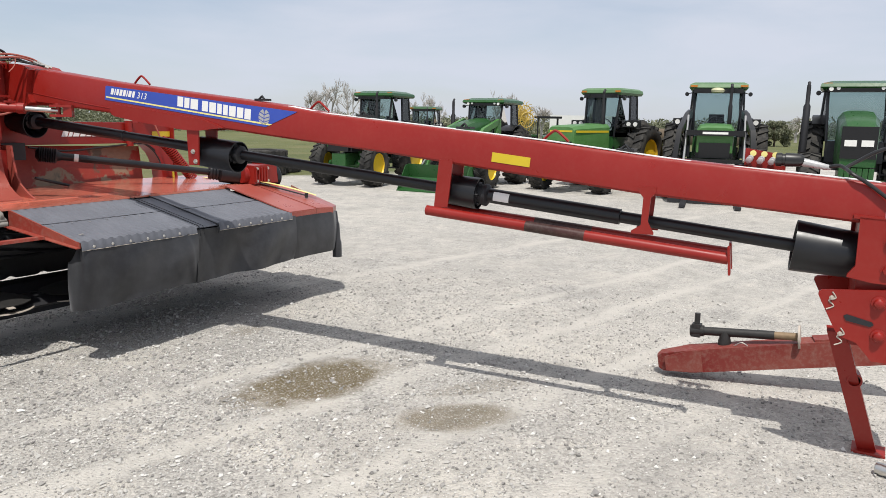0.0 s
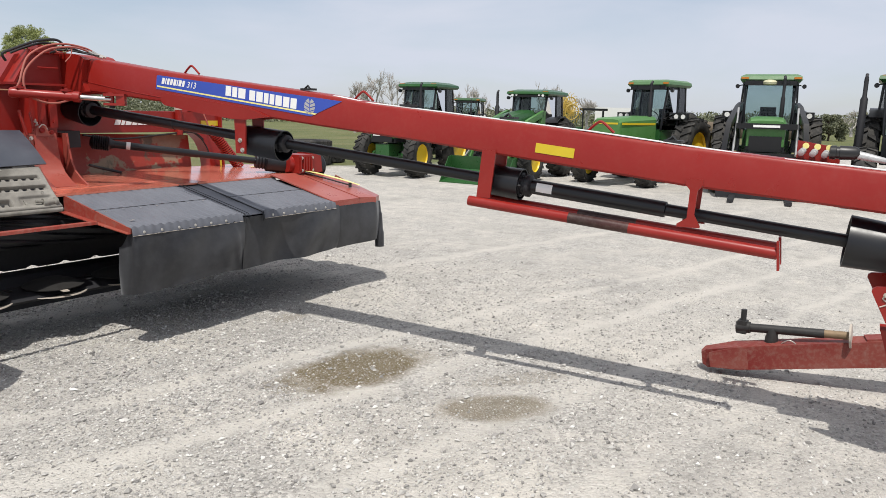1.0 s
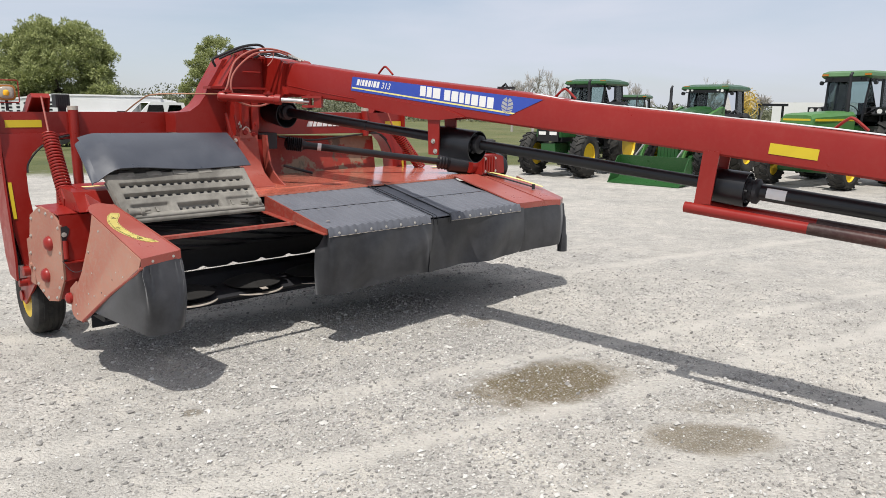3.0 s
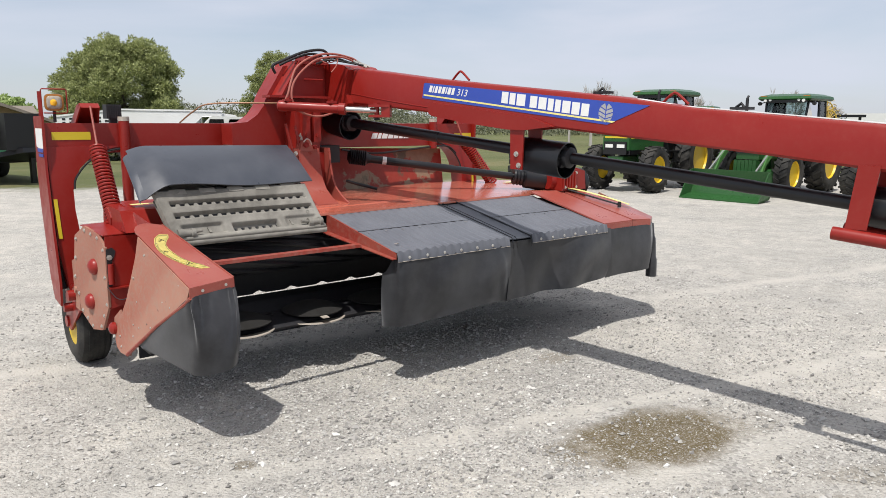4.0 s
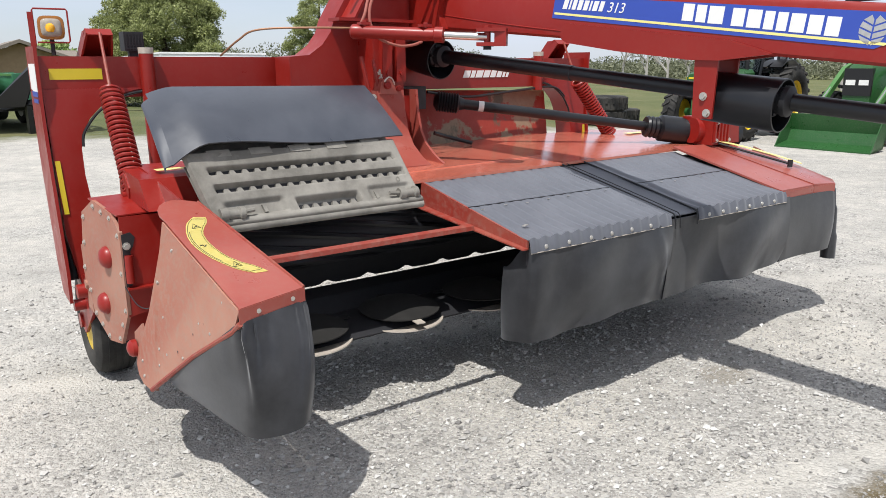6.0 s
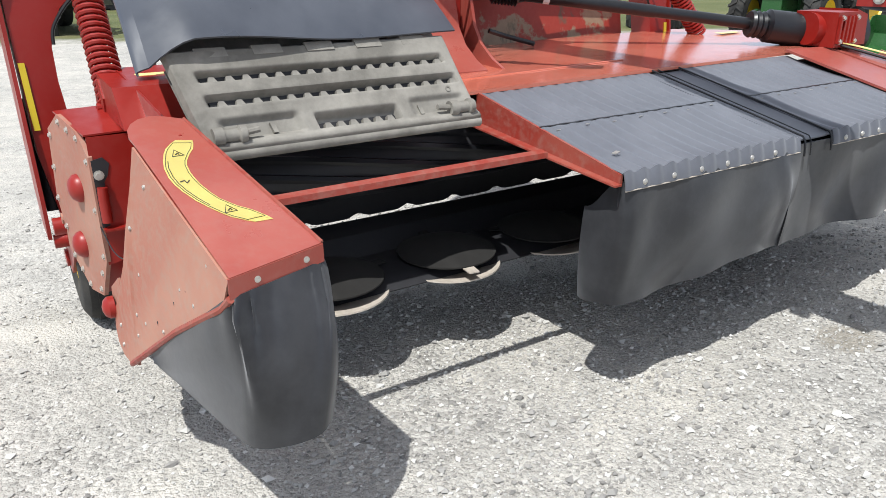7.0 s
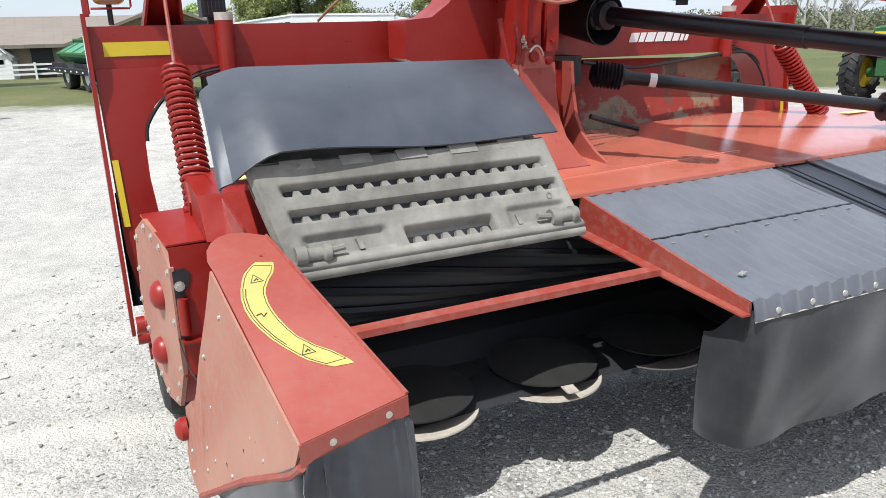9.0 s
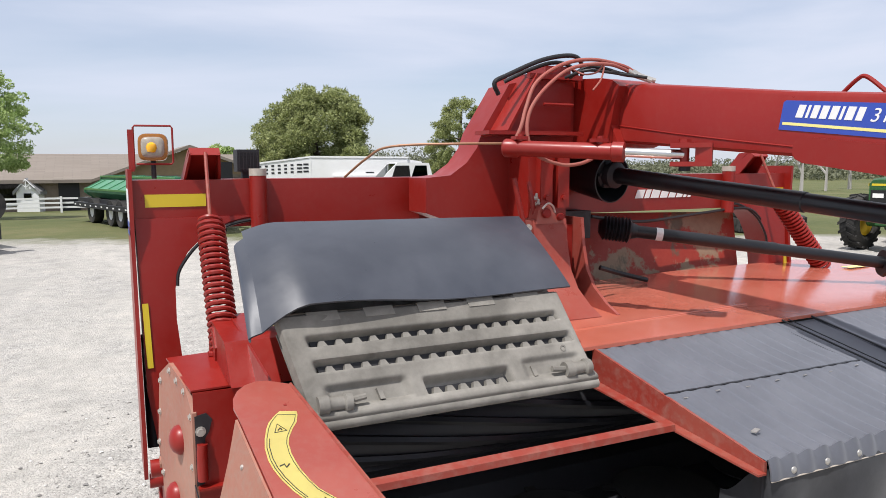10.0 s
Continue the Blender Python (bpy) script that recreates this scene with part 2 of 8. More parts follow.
    fade = ramp(n, l, noise_of(n, l, 1.1, 4.0), [(0.36, (0.25, 0.25, 0.25)), (0.58, (0.95, 0.95, 0.95))])
    for c0, half in LANES:
        k = n.new("ShaderNodeMapRange")
        k.interpolation_type = "SMOOTHSTEP"
        l.new(math_("ABSOLUTE", math_("SUBTRACT", lane, c0)), k.inputs[0])
        k.inputs[1].default_value, k.inputs[2].default_value, k.inputs[3].default_value, k.inputs[4].default_value = half * 0.3, half * 1.5, 0.80, 0.0
        col = mixc(n, l, math_("MULTIPLY", k.outputs[0], fade), col, mixc(n, l, noise_of(n, l, 70.0, 4.0, rough=0.7), (0.50, 0.48, 0.44), (0.64, 0.615, 0.57)))
    speck = ramp(n, l, sep2.outputs[1], [(0.55, (1, 1, 1)), (0.95, (0.35, 0.35, 0.35))])
    col = mixc(n, l, math_("MULTIPLY", stain, speck), col, mixc(n, l, noise_of(n, l, 5.0, 6.0, rough=0.7), (0.090, 0.066, 0.026), (0.175, 0.135, 0.066)))
    # grass beyond the yard
    edge = math_("ADD", sx.outputs[1], math_("MULTIPLY", sx.outputs[0], 0.43))
    edge = math_("ADD", edge, math_("MULTIPLY", math_("SUBTRACT", noise_of(n, l, 0.5, 6.0, rough=0.7), 0.5), 6.0))
    gk = n.new("ShaderNodeMapRange")
    l.new(edge, gk.inputs[0])
    gk.inputs[1].default_value, gk.inputs[2].default_value = 21.2, 23.0
    g1 = noise_of(n, l, 0.25, 8.0, rough=0.75)
    grass = ramp(n, l, g1, [(0.3, (0.085, 0.11, 0.03)), (0.5, (0.14, 0.155, 0.05)), (0.7, (0.24, 0.215, 0.10))])
    grass = mixc(n, l, noise_of(n, l, 14.0, 5.0, rough=0.8), mixc(n, l, 0.45, grass, (0.02, 0.03, 0.01)), grass)
    col = mixc(n, l, gk.outputs[0], col, grass)
    col = mixc(n, l, 1.0, col, (0.925, 0.915, 0.900), "MULTIPLY")
    l.new(col, b.inputs["Base Color"])
    wet = math_("SUBTRACT", 0.92, math_("MULTIPLY", stain, 0.12))
    l.new(wet, b.inputs["Roughness"])
    h = math_("ADD", math_("MULTIPLY", v1.outputs["Distance"], -0.7), math_("MULTIPLY", v2.outputs["Distance"], -0.4))
    bump(n, l, b, h, 1.0, 0.011)
    return m


STAINS = [(4.06, 2.94, 0.62, 0.30, -14, 1.0), (4.04, 1.92, 0.38, 0.18, -40, 0.72), (4.55, 2.0, 0.42, 0.10, -35, 0.34),
          (4.62, 4.22, 0.16, 0.12, 0, 0.45), (2.15, 4.05, 0.05, 0.05, 0, 0.6)]
LANES = [(3.65, 0.085), (4.45, 0.075), (1.95, 0.08), (2.75, 0.07), (6.6, 0.10)]
GROUND = ground_mat()


def leaf_mat(name, dark, light, through=0.22):
    m, n, l, b = nodes_of(name)
    g = n.new("ShaderNodeNewGeometry")
    c = ramp(n, l, g.outputs["Random Per Island"], [(0.0, dark), (1.0, light)])
    l.new(c, b.inputs["Base Color"])
    b.inputs["Roughness"].default_value = 0.6
    t = n.new("ShaderNodeBsdfTranslucent")
    l.new(c, t.inputs["Color"])
    mx_ = n.new("ShaderNodeMixShader")
    mx_.inputs[0].default_value = through
    l.new(b.outputs[0], mx_.inputs[1])
    l.new(t.outputs[0], mx_.inputs[2])
    l.new(mx_.outputs[0], n["Material Output"].inputs["Surface"])
    return m


PINE = leaf_mat("pine_needles", (0.15, 0.185, 0.062), (0.48, 0.51, 0.22))
LEAF = leaf_mat("spring_leaves", (0.22, 0.32, 0.08), (0.50, 0.60, 0.26), 0.34)
BRUSH = leaf_mat("far_brush", (0.11, 0.125, 0.075), (0.22, 0.225, 0.14))
BARE = plain("bare_twigs", (0.40, 0.375, 0.35), 0.9, 0.0, 0.2)
BARK = plain("bark", (0.10, 0.075, 0.055), 0.9, 0.0, 0.4)


def shield_mat():
    """Red paint gone in broad patches to tan rust and dark stains."""
    m, n, l, b = nodes_of("patchy_shield_paint")
    c = mixc(n, l, noise_of(n, l, 30.0, 4.0), (0.25, 0.016, 0.009), (0.34, 0.050, 0.028))
    r = noise_of(n, l, 2.4, 7.0, rough=0.62)
    c = mixc(n, l, ramp(n, l, r, [(0.53, (0, 0, 0)), (0.56, (0.9, 0.9, 0.9))]), c, mixc(n, l, noise_of(n, l, 22.0, 5.0), (0.20, 0.14, 0.085), (0.34, 0.27, 0.18)))
    s = noise_of(n, l, 3.1, 6.0, rough=0.6, stretch=(1.3, 1.0, 0.7))
    c = mixc(n, l, ramp(n, l, s, [(0.58, (0, 0, 0)), (0.62, (0.8, 0.8, 0.8))]), c, (0.085, 0.085, 0.055))
    l.new(c, b.inputs["Base Color"])
    b.inputs["Roughness"].default_value = 0.55
    bump(n, l, b, noise_of(n, l, 45.0, 5.0), 0.2, 0.003)
    return m


SHIELD = shield_mat()

# ---- shapes ----
WORLD_OF = {}


def thing(name, base, label, category, group="", kind="", turn=0.0):
    """An Empty at a thing's base."""
    ob = new(name)
    ob.empty_display_size = 0.3
    m = pose(*base, 0, 0, turn)
    ob.matrix_basis = m
    WORLD_OF[ob] = m
    return tagged(ob, label, category, group, kind)


def part(name, bm, material, parent=None, label="", bevel=0.0, smooth=35.0, place=None, **tags):
    """Links a bmesh in world coordinates (or in those of place) as one mesh object under its parent."""
    if bevel:
        edges = [e for e in bm.edges if len(e.link_faces) == 2 and e.calc_face_angle(0) > 0.5]
        bmesh.ops.bevel(bm, geom=edges, offset=bevel, segments=2, affect="EDGES", clamp_overlap=True, profile=0.6)
    bmesh.ops.recalc_face_normals(bm, faces=bm.faces)
    if place is not None:
        bm.transform(place)
    lo = Vector([min(v.co[i] for v in bm.verts) for i in range(3)])
    hi = Vector([max(v.co[i] for v in bm.verts) for i in range(3)])
    mid = Vector(((lo.x + hi.x) / 2, (lo.y + hi.y) / 2, lo.z if parent is None else (lo.z + hi.z) / 2))
    bm.transform(Matrix.Translation(-mid))
    me = bpy.data.meshes.new(name)
    bm.to_mesh(me)
    bm.free()
    me.materials.append(material)
    if smooth:
        me.polygons.foreach_set("use_smooth", [True] * len(me.polygons))
        me.set_sharp_from_angle(angle=radians(smooth))
    ob = new(name, me)
    ob.location = mid
    WORLD_OF[ob] = Matrix.Translation(mid)
    if parent is not None:
        ob.parent = parent
        ob.matrix_parent_inverse = WORLD_OF[parent].inverted()
    if label or tags:
        tagged(ob, label, **tags)
    return ob


def box(bm, a, b, m=None):
    x0, y0, z0 = [min(p, q) for p, q in zip(a, b)]
    x1, y1, z1 = [max(p, q) for p, q in zip(a, b)]
    vs = [bm.verts.new(m @ Vector(p) if m else p) for p in ((x0, y0, z0), (x1, y0, z0), (x1, y1, z0), (x0, y1, z0), (x0, y0, z1), (x1, y0, z1), (x1, y1, z1), (x0, y1, z1))]
    for f in ((0, 3, 2, 1), (4, 5, 6, 7), (0, 1, 5, 4), (1, 2, 6, 5), (2, 3, 7, 6), (3, 0, 4, 7)):
        bm.faces.new([vs[i] for i in f])
    return bm


def boxed(a, b, m=None):
    return box(bmesh.new(), a, b, m)


def loft(bm, rings, closed=True, caps=True):
    """Joins rings of equal length by quads."""
    vr = [[bm.verts.new(p) for p in r] for r in rings]
    for r0, r1 in zip(vr, vr[1:]):
        k = len(r0)
        for i in range(k if closed else k - 1):
            bm.faces.new((r0[i], r0[(i + 1) % k], r1[(i + 1) % k], r1[i]))
    if caps and closed:
        bm.faces.new(list(reversed(vr[0])))
        bm.faces.new(vr[-1])
    return bm


def plate(bm, pts, thick, side=None):
    """A flat polygon given by points in space, with thickness along its normal (or along side)."""
    pts = [Vector(p) for p in pts]
    nrm = Vector((0, 0, 0))
    for p, q in zip(pts, pts[1:] + pts[:1]):
        nrm += p.cross(q)
    d = Vector(side).normalized() if side else nrm.normalized()
    return loft(bm, [[p - d * thick / 2 for p in pts], [p + d * thick / 2 for p in pts]])


def prism(bm, pts, axis, a, b):
    k = "xyz".index(axis)
    rings = []
    for v in (a, b):
        ring = []
        for p, q in pts:
            c = [p, q]
            c.insert(k, v)
            ring.append(Vector(c))
        rings.append(ring)
    return loft(bm, rings)


def frame_of(d):
    d = d.normalized()
    u = d.cross(Vector((0, 0, 1)))
    if u.length < 1e-3:
        u = Vector((1, 0, 0))
    u.normalize()
    return u, u.cross(d).normalized()


def tube(bm, pts, r, seg=10, caps=True):
    """A round bar or hose along points; r may be a list."""
    pts = [Vector(p) for p in pts]
    rs = r if isinstance(r, (list, tuple)) else [r] * len(pts)
    rings, u = [], None
    for i, p in enumerate(pts):
        d = (pts[min(i + 1, len(pts) - 1)] - pts[max(i - 1, 0)]).normalized()
        if u is None:
            u, _ = frame_of(d)
        u = (u - d * u.dot(d)).normalized()
        w = d.cross(u)
        rings.append([p + (u * math.cos(a) + w * math.sin(a)) * rs[i] for a in [math.tau * k / seg for k in range(seg)]])
    return loft(bm, rings, True, caps)


def tubed(pts, r, seg=10):
    return tube(bmesh.new(), pts, r, seg)


def curve(pts, n=8):
    """Points of a smooth line through pts."""
    pts = [Vector(p) for p in pts]
    out = []
    for i in range(len(pts) - 1):
        p0, p1, p2, p3 = pts[max(i - 1, 0)], pts[i], pts[i + 1], pts[min(i + 2, len(pts) - 1)]
        for k in range(n):
            t = k / n
            out.append(0.5 * (2 * p1 + (p2 - p0) * t + (2 * p0 - 5 * p1 + 4 * p2 - p3) * t * t + (3 * p1 - p0 - 3 * p2 + p3) * t ** 3))
    return out + [pts[-1]]


def lathe(bm, prof, p0, axis, seg=32, closed=False):
    """Turns (along, radius) pairs about the axis from p0. closed joins the last ring to the first."""
    p0, axis = Vector(p0), Vector(axis).normalized()
    u, w = frame_of(axis)
    rings = [[p0 + axis * h + (u * math.cos(a) + w * math.sin(a)) * max(r, 1e-4) for a in [math.tau * k / seg for k in range(seg)]] for h, r in prof]
    if closed:
        rings.append(rings[0])
    loft(bm, rings, True, not closed)
    if closed:
        bmesh.ops.remove_doubles(bm, verts=bm.verts, dist=1e-5)
    return bm


def sheet(bm, f, nu, nv, thick):
    """A curved sheet with thickness from f(u, v), u and v from 0 to 1."""
    g = [[Vector(f(i / nu, j / nv)) for j in range(nv + 1)] for i in range(nu + 1)]
    nr = []
    for i in range(nu + 1):
        row = []
        for j in range(nv + 1):
            a = g[min(i + 1, nu)][j] - g[max(i - 1, 0)][j]
            c = g[i][min(j + 1, nv)] - g[i][max(j - 1, 0)]
            x = a.cross(c)
            row.append(x.normalized() if x.length > 1e-9 else Vector((0, 0, 1)))
        nr.append(row)
    top = [[bm.verts.new(g[i][j] + nr[i][j] * thick / 2) for j in range(nv + 1)] for i in range(nu + 1)]
    low = [[bm.verts.new(g[i][j] - nr[i][j] * thick / 2) for j in range(nv + 1)] for i in range(nu + 1)]
    for i in range(nu):
        for j in range(nv):
            bm.faces.new((top[i][j], top[i + 1][j], top[i + 1][j + 1], top[i][j + 1]))
            bm.faces.new((low[i][j], low[i][j + 1], low[i + 1][j + 1], low[i + 1][j]))
    rim = [(i, 0) for i in range(nu)] + [(nu, j) for j in range(nv)] + [(i, nv) for i in range(nu, 0, -1)] + [(0, j) for j in range(nv, 0, -1)]
    for (a, c), (d, e) in zip(rim, rim[1:] + rim[:1]):
        bm.faces.new((top[a][c], low[a][c], low[d][e], top[d][e]))
    return bm


def lerp(a, b, t):
    return Vector(a).lerp(Vector(b), t)


def bilinear(p00, p10, p01, p11, u, v):
    return lerp(lerp(p00, p10, u), lerp(p01, p11, u), v)


def bolt(bm, p, d, r=0.009, h=0.007):
    """A hexagonal head on a washer."""
    p, d = Vector(p), Vector(d).normalized()
    tube(bm, [p - d * 0.004, p + d * 0.002], r * 1.5, 10)
    tube(bm, [p, p + d * h], r, 6)
    return bm


def letters(bm, widths, height, slant, m, gap=0.25, thick=0.0012):
    """Bars that stand for the letters of a printed word, in the plane of m (x along, y up)."""
    x = 0.0
    for w in widths:
        vs = [(x, 0), (x + w, 0), (x + w + slant * height, height), (x + slant * height, height)]
        loft(bm, [[m @ Vector((p, q, 0)) for p, q in vs], [m @ Vector((p, q, thick)) for p, q in vs]])
        x += w + gap * height
    return bm


def step(a, b, v):
    t = max(0.0, min(1.0, (v - a) / (b - a)))
    return t * t * (3 - 2 * t)



# ---- ground ----
def ground_height(x, y):
    d = max(0.0, min(1.0, (y + 0.2 * x - 27.0) / 22.0))
    return -0.7 * d * d * (3 - 2 * d)


def build_ground():
    bm = bmesh.new()
    steps = [-1500, -700, -300, -150, -80, -50, -35, -25, -18, -12, -8, -5, -3, -1.5, 0, 1.5, 3, 4.5, 6, 8, 10, 13, 16, 20, 24, 27, 30, 33, 36, 39, 42, 45, 48, 52, 58, 70, 90, 130, 200, 350, 700, 1500]
    vs = [[bm.verts.new((x, y, ground_height(x, y))) for y in steps] for x in steps]
    for i in range(len(steps) - 1):
        for j in range(len(steps) - 1):
            bm.faces.new((vs[i][j], vs[i + 1][j], vs[i + 1][j + 1], vs[i][j + 1]))
    return part("ground", bm, GROUND, None, "pale crushed limestone yard giving way to patchy grass", category="ground", kind="structure", smooth=60)


build_ground()

# ---- mower-conditioner ----
CX = 3.97
FX = 3.65  # middle of the carrying frame
mower = thing("mower_conditioner", (CX, 5.4, 0.0), "red pull-type disc mower-conditioner with black rubber curtains, one lid raised", "mower conditioner")


def mx(p):
    """The same place on the other end of the machine."""
    return Vector((2 * FX - p[0], p[1], p[2]))


# tongue: s runs forward from the pivot, l to the machine's near side, z up
PIVOT, SWING = Vector((3.97, 5.80, 0)), radians(7.3)
T_DIR = Vector((math.sin(SWING), -math.cos(SWING), 0))
T_LEFT = Vector((-math.cos(SWING), -math.sin(SWING), 0))


def T(s, l, z):
    return PIVOT + T_DIR * s + T_LEFT * l + Vector((0, 0, z))


def along(pairs, s):
    for (a, p), (c, q) in zip(pairs, pairs[1:]):
        if s <= c:
            return p + (q - p) * (s - a) / (c - a)
    return pairs[-1][1]


def t_top(s):
    return along(((-0.5, 2.14), (0.12, 2.074), (0.34, 2.048), (0.88, 1.977), (1.6, 1.903), (2.1, 1.846), (2.4, 1.820), (2.74, 1.765), (3.29, 1.717), (3.79, 1.673), (4.26, 1.629), (4.49, 1.600), (5.16, 1.530), (5.55, 1.506), (6.0, 1.471)), s)


def t_bot(s):
    return along(((-0.5, 1.86), (1.7, 1.672), (2.38, 1.604), (2.84, 1.562), (3.16, 1.533), (3.55, 1.491), (4.04, 1.440), (4.48, 1.388), (4.66, 1.370), (5.3, 1.324), (6.0, 1.267)), s)


FAR = -0.045  # far face of the beam


# tongue beam, a folded box with rounded upper edges
bm = bmesh.new()
rings = []
for s in (-0.05, 0.34, 0.9, 1.7, 2.4, 2.84, 3.2, 4.0, 4.8, 5.5, 5.98):
    t, bo, h, g = t_top(s), t_bot(s), 0.145, FAR
    sec = [(h, bo + 0.012), (h, t - 0.02), (h - 0.008, t - 0.006), (h - 0.022, t), (g + 0.022, t), (g + 0.008, t - 0.006), (g, t - 0.02), (g, bo + 0.012), (g + 0.012, bo), (h - 0.012, bo)]
    rings.append([T(s, l, z) for l, z in sec])
beam = part("tongue_beam", loft(bmesh.new(), rings), RED, mower, "long tapered red box beam")
# white strip that paints sky glare on the beam's top, and hose clips
bm = bmesh.new()
loft(bm, [[T(s, l, t_top(s) + q) for l, q in ((0.12, 0.001), (0.12, 0.005), (0.05, 0.005), (0.05, 0.001))] for s in (2.5, 2.74, 3.34, 4.26, 5.16, 5.57, 5.95)])
part("top_glare", bm, WHITE_PAINT, beam, "white strip standing for sky glare on the beam's top")
for s in (2.25, 3.05, 3.75, 4.72):
    bm = boxed((-0.03, -0.05, 0.0), (0.03, 0.05, 0.014), Matrix.Translation(T(s, 0.06, t_top(s) + 0.008)))
    tube(bm, [T(s - 0.03, 0.06, t_top(s) + 0.02), T(s - 0.005, 0.06, t_top(s) + 0.04), T(s + 0.01, 0.06, t_top(s) + 0.02)], 0.008, 8)
    part("hose_clip", bm, HOSE, beam, bevel=0.003)
for s in (1.08, 2.66, 4.30):
    zt = t_top(s)
    part("hose_hoop", tubed(curve([T(s - 0.09, -0.02, zt), T(s - 0.035, -0.02, zt + 0.050), T(s + 0.0, -0.02, zt + 0.058), T(s + 0.07, -0.02, zt)], 6), 0.008, 8), RED, beam, "bent red rod hoop")
# lower reinforcement at the root of the beam
bm = bmesh.new()
LOW = [(0.93, 1.75), (0.932, 1.785), (0.95, 1.803), (0.98, 1.806), (1.80, 1.709), (1.915, 1.676), (1.98, 1.652), (1.76, 1.628), (1.62, 1.632), (1.26, 1.672), (0.97, 1.715), (0.94, 1.73)]
for l0, l1 in ((0.1465, 0.163), (FAR - 0.0015, FAR - 0.018)):
    loft(bm, [[T(s, l0, z) for s, z in LOW], [T(s, l1, z) for s, z in LOW]])
part("root_flange", bm, RED, beam, bevel=0.003)
part("beam_crease", tubed([T(0.06, 0.1445, 1.889), T(0.38, 0.1445, 1.841), T(0.68, 0.1445, 1.802), T(0.95, 0.1445, 1.770)], 0.004, 8), RED, beam)


def on_beam(s, z, ds, dz):
    """Matrix of a label on the beam's near face: x runs forward along it, y up."""
    ex = (T_DIR * ds + Vector((0, 0, dz))).normalized()
    ez = T_LEFT.copy()
    ey = ez.cross(ex)
    o = T(s, 0.1462, z)
    return Matrix(((ex.x, ey.x, ez.x, o.x), (ex.y, ey.y, ez.y, o.y), (ex.z, ey.z, ez.z, o.z), (0, 0, 0, 1)))


# long blue decal with word bars, a leaf badge and a yellow line
def flat(bm, m, pts, z0, z1):
    return loft(bm, [[m @ Vector((x, y, z0)) for x, y in pts], [m @ Vector((x, y, z1)) for x, y in pts]])


DM = on_beam(0.875, 1.838, 1.0, -0.1024)
decal = part("side_decal", flat(bmesh.new(), DM, [(-0.012, -0.002), (1.47, -0.022), (1.51, 0.0), (1.715, 0.107), (0.004, 0.103), (-0.006, 0.096)], 0.0, 0.0012), BLUE, beam, "blue brand decal with white word bars")
part("decal_line", flat(bmesh.new(), DM, [(0, 0.016), (1.50, -0.008), (1.52, 0.002), (0, 0.026)], 0.0012, 0.002), YELLOW_P, decal)
x = 0.046
for w in (0.027, 0.010, 0.023, 0.025, 0.026, 0.010, 0.027, 0.023):
    part("word_bar", letters(bmesh.new(), [w], 0.045, 0.25, DM @ Matrix.Translation((x, 0.044, 0.0012))), WHITE, decal)
    x += w + 0.0092
fc = bpy.data.curves.new("model_number", "FONT")
fc.body, fc.size, fc.extrude, fc.shear = "313", 0.064, 0.0006, 0.25
fo = bpy.data.objects.new("number_tmp", fc)
fbm = bmesh.new()
fbm.from_mesh(fo.to_mesh())
fbm.transform(DM @ Matrix.Translation((0.305, 0.043, 0.0018)))
part("model_number", fbm, WHITE, decal, smooth=0)
bpy.data.objects.remove(fo)
x = 0.695
for w, h in ((0.052, 0), (0.045, 0), (0.066, 0.05), (0.053, 0), (0.058, 0), (0.040, 0), (0.040, 0), (0.056, 0), (0.053, 0), (0.052, 0)):
    part("brand_bar", letters(bmesh.new(), [w], 0.070, 0.0, DM @ Matrix.Translation((x, 0.029 - 0.031 * (x - 0.695), 0.0012))), WHITE, decal)
    x += w + 0.0118 + h * 0.5
bm = bmesh.new()
for k in (-1, 1):
    for j in range(4):
        # four leaf blades on each side of the stem, cut to an oval outline
        y0, y1 = -0.010 + 0.024 * j, 0.010 + 0.024 * j
        rx = [0.046 * math.sqrt(max(0.08, 1 - ((y - 0.040 + 0.012) / 0.056) ** 2)) for y in (y0, y1)]
        flat(bm, DM, [(1.452 + k * 0.003, y0 - 0.002), (1.452 + k * rx[0], y0 + 0.014), (1.452 + k * rx[1], y1 + 0.012), (1.452 + k * 0.003, y1 - 0.004)][::k], 0.0012, 0.002)
part("leaf_badge", bm, SILVER, decal)
YM = on_beam(3.955, 1.494 + 0.006, 1.0, -0.1024)
part("reflector", flat(bmesh.new(), YM, [(0, 0), (0.235, 0), (0.235, 0.055), (0, 0.055)], 0.0, 0.0012), YELLOW, beam, "yellow reflective sticker")

# turret on the cross frame
TUR = [(2.98, 1.50), (2.98, 1.655), (3.10, 1.666), (3.18, 1.72), (3.235, 1.79), (3.26, 1.86), (3.40, 2.08), (3.50, 2.10), (4.10, 2.10), (4.16, 2.06), (4.18, 1.90), (4.10, 1.80), (3.62, 1.79), (3.60, 1.46), (3.50, 1.42), (3.20, 1.42)]
turret = part("turret", prism(bmesh.new(), TUR, "y", 5.955, 6.15), RED, mower, "red swivel turret above the cross frame", bevel=0.012)
bm = bmesh.new()
prism(bm, [(3.22, 1.845), (3.72, 1.845), (3.72, 1.862), (3.22, 1.862)], "y", 5.82, 5.95)
part("turret_ledge", bm, RED, turret, bevel=0.003)
part("turret_core", boxed((3.52, 6.15, 1.46), (4.12, 6.36, 2.08)), RED, turret, bevel=0.01)
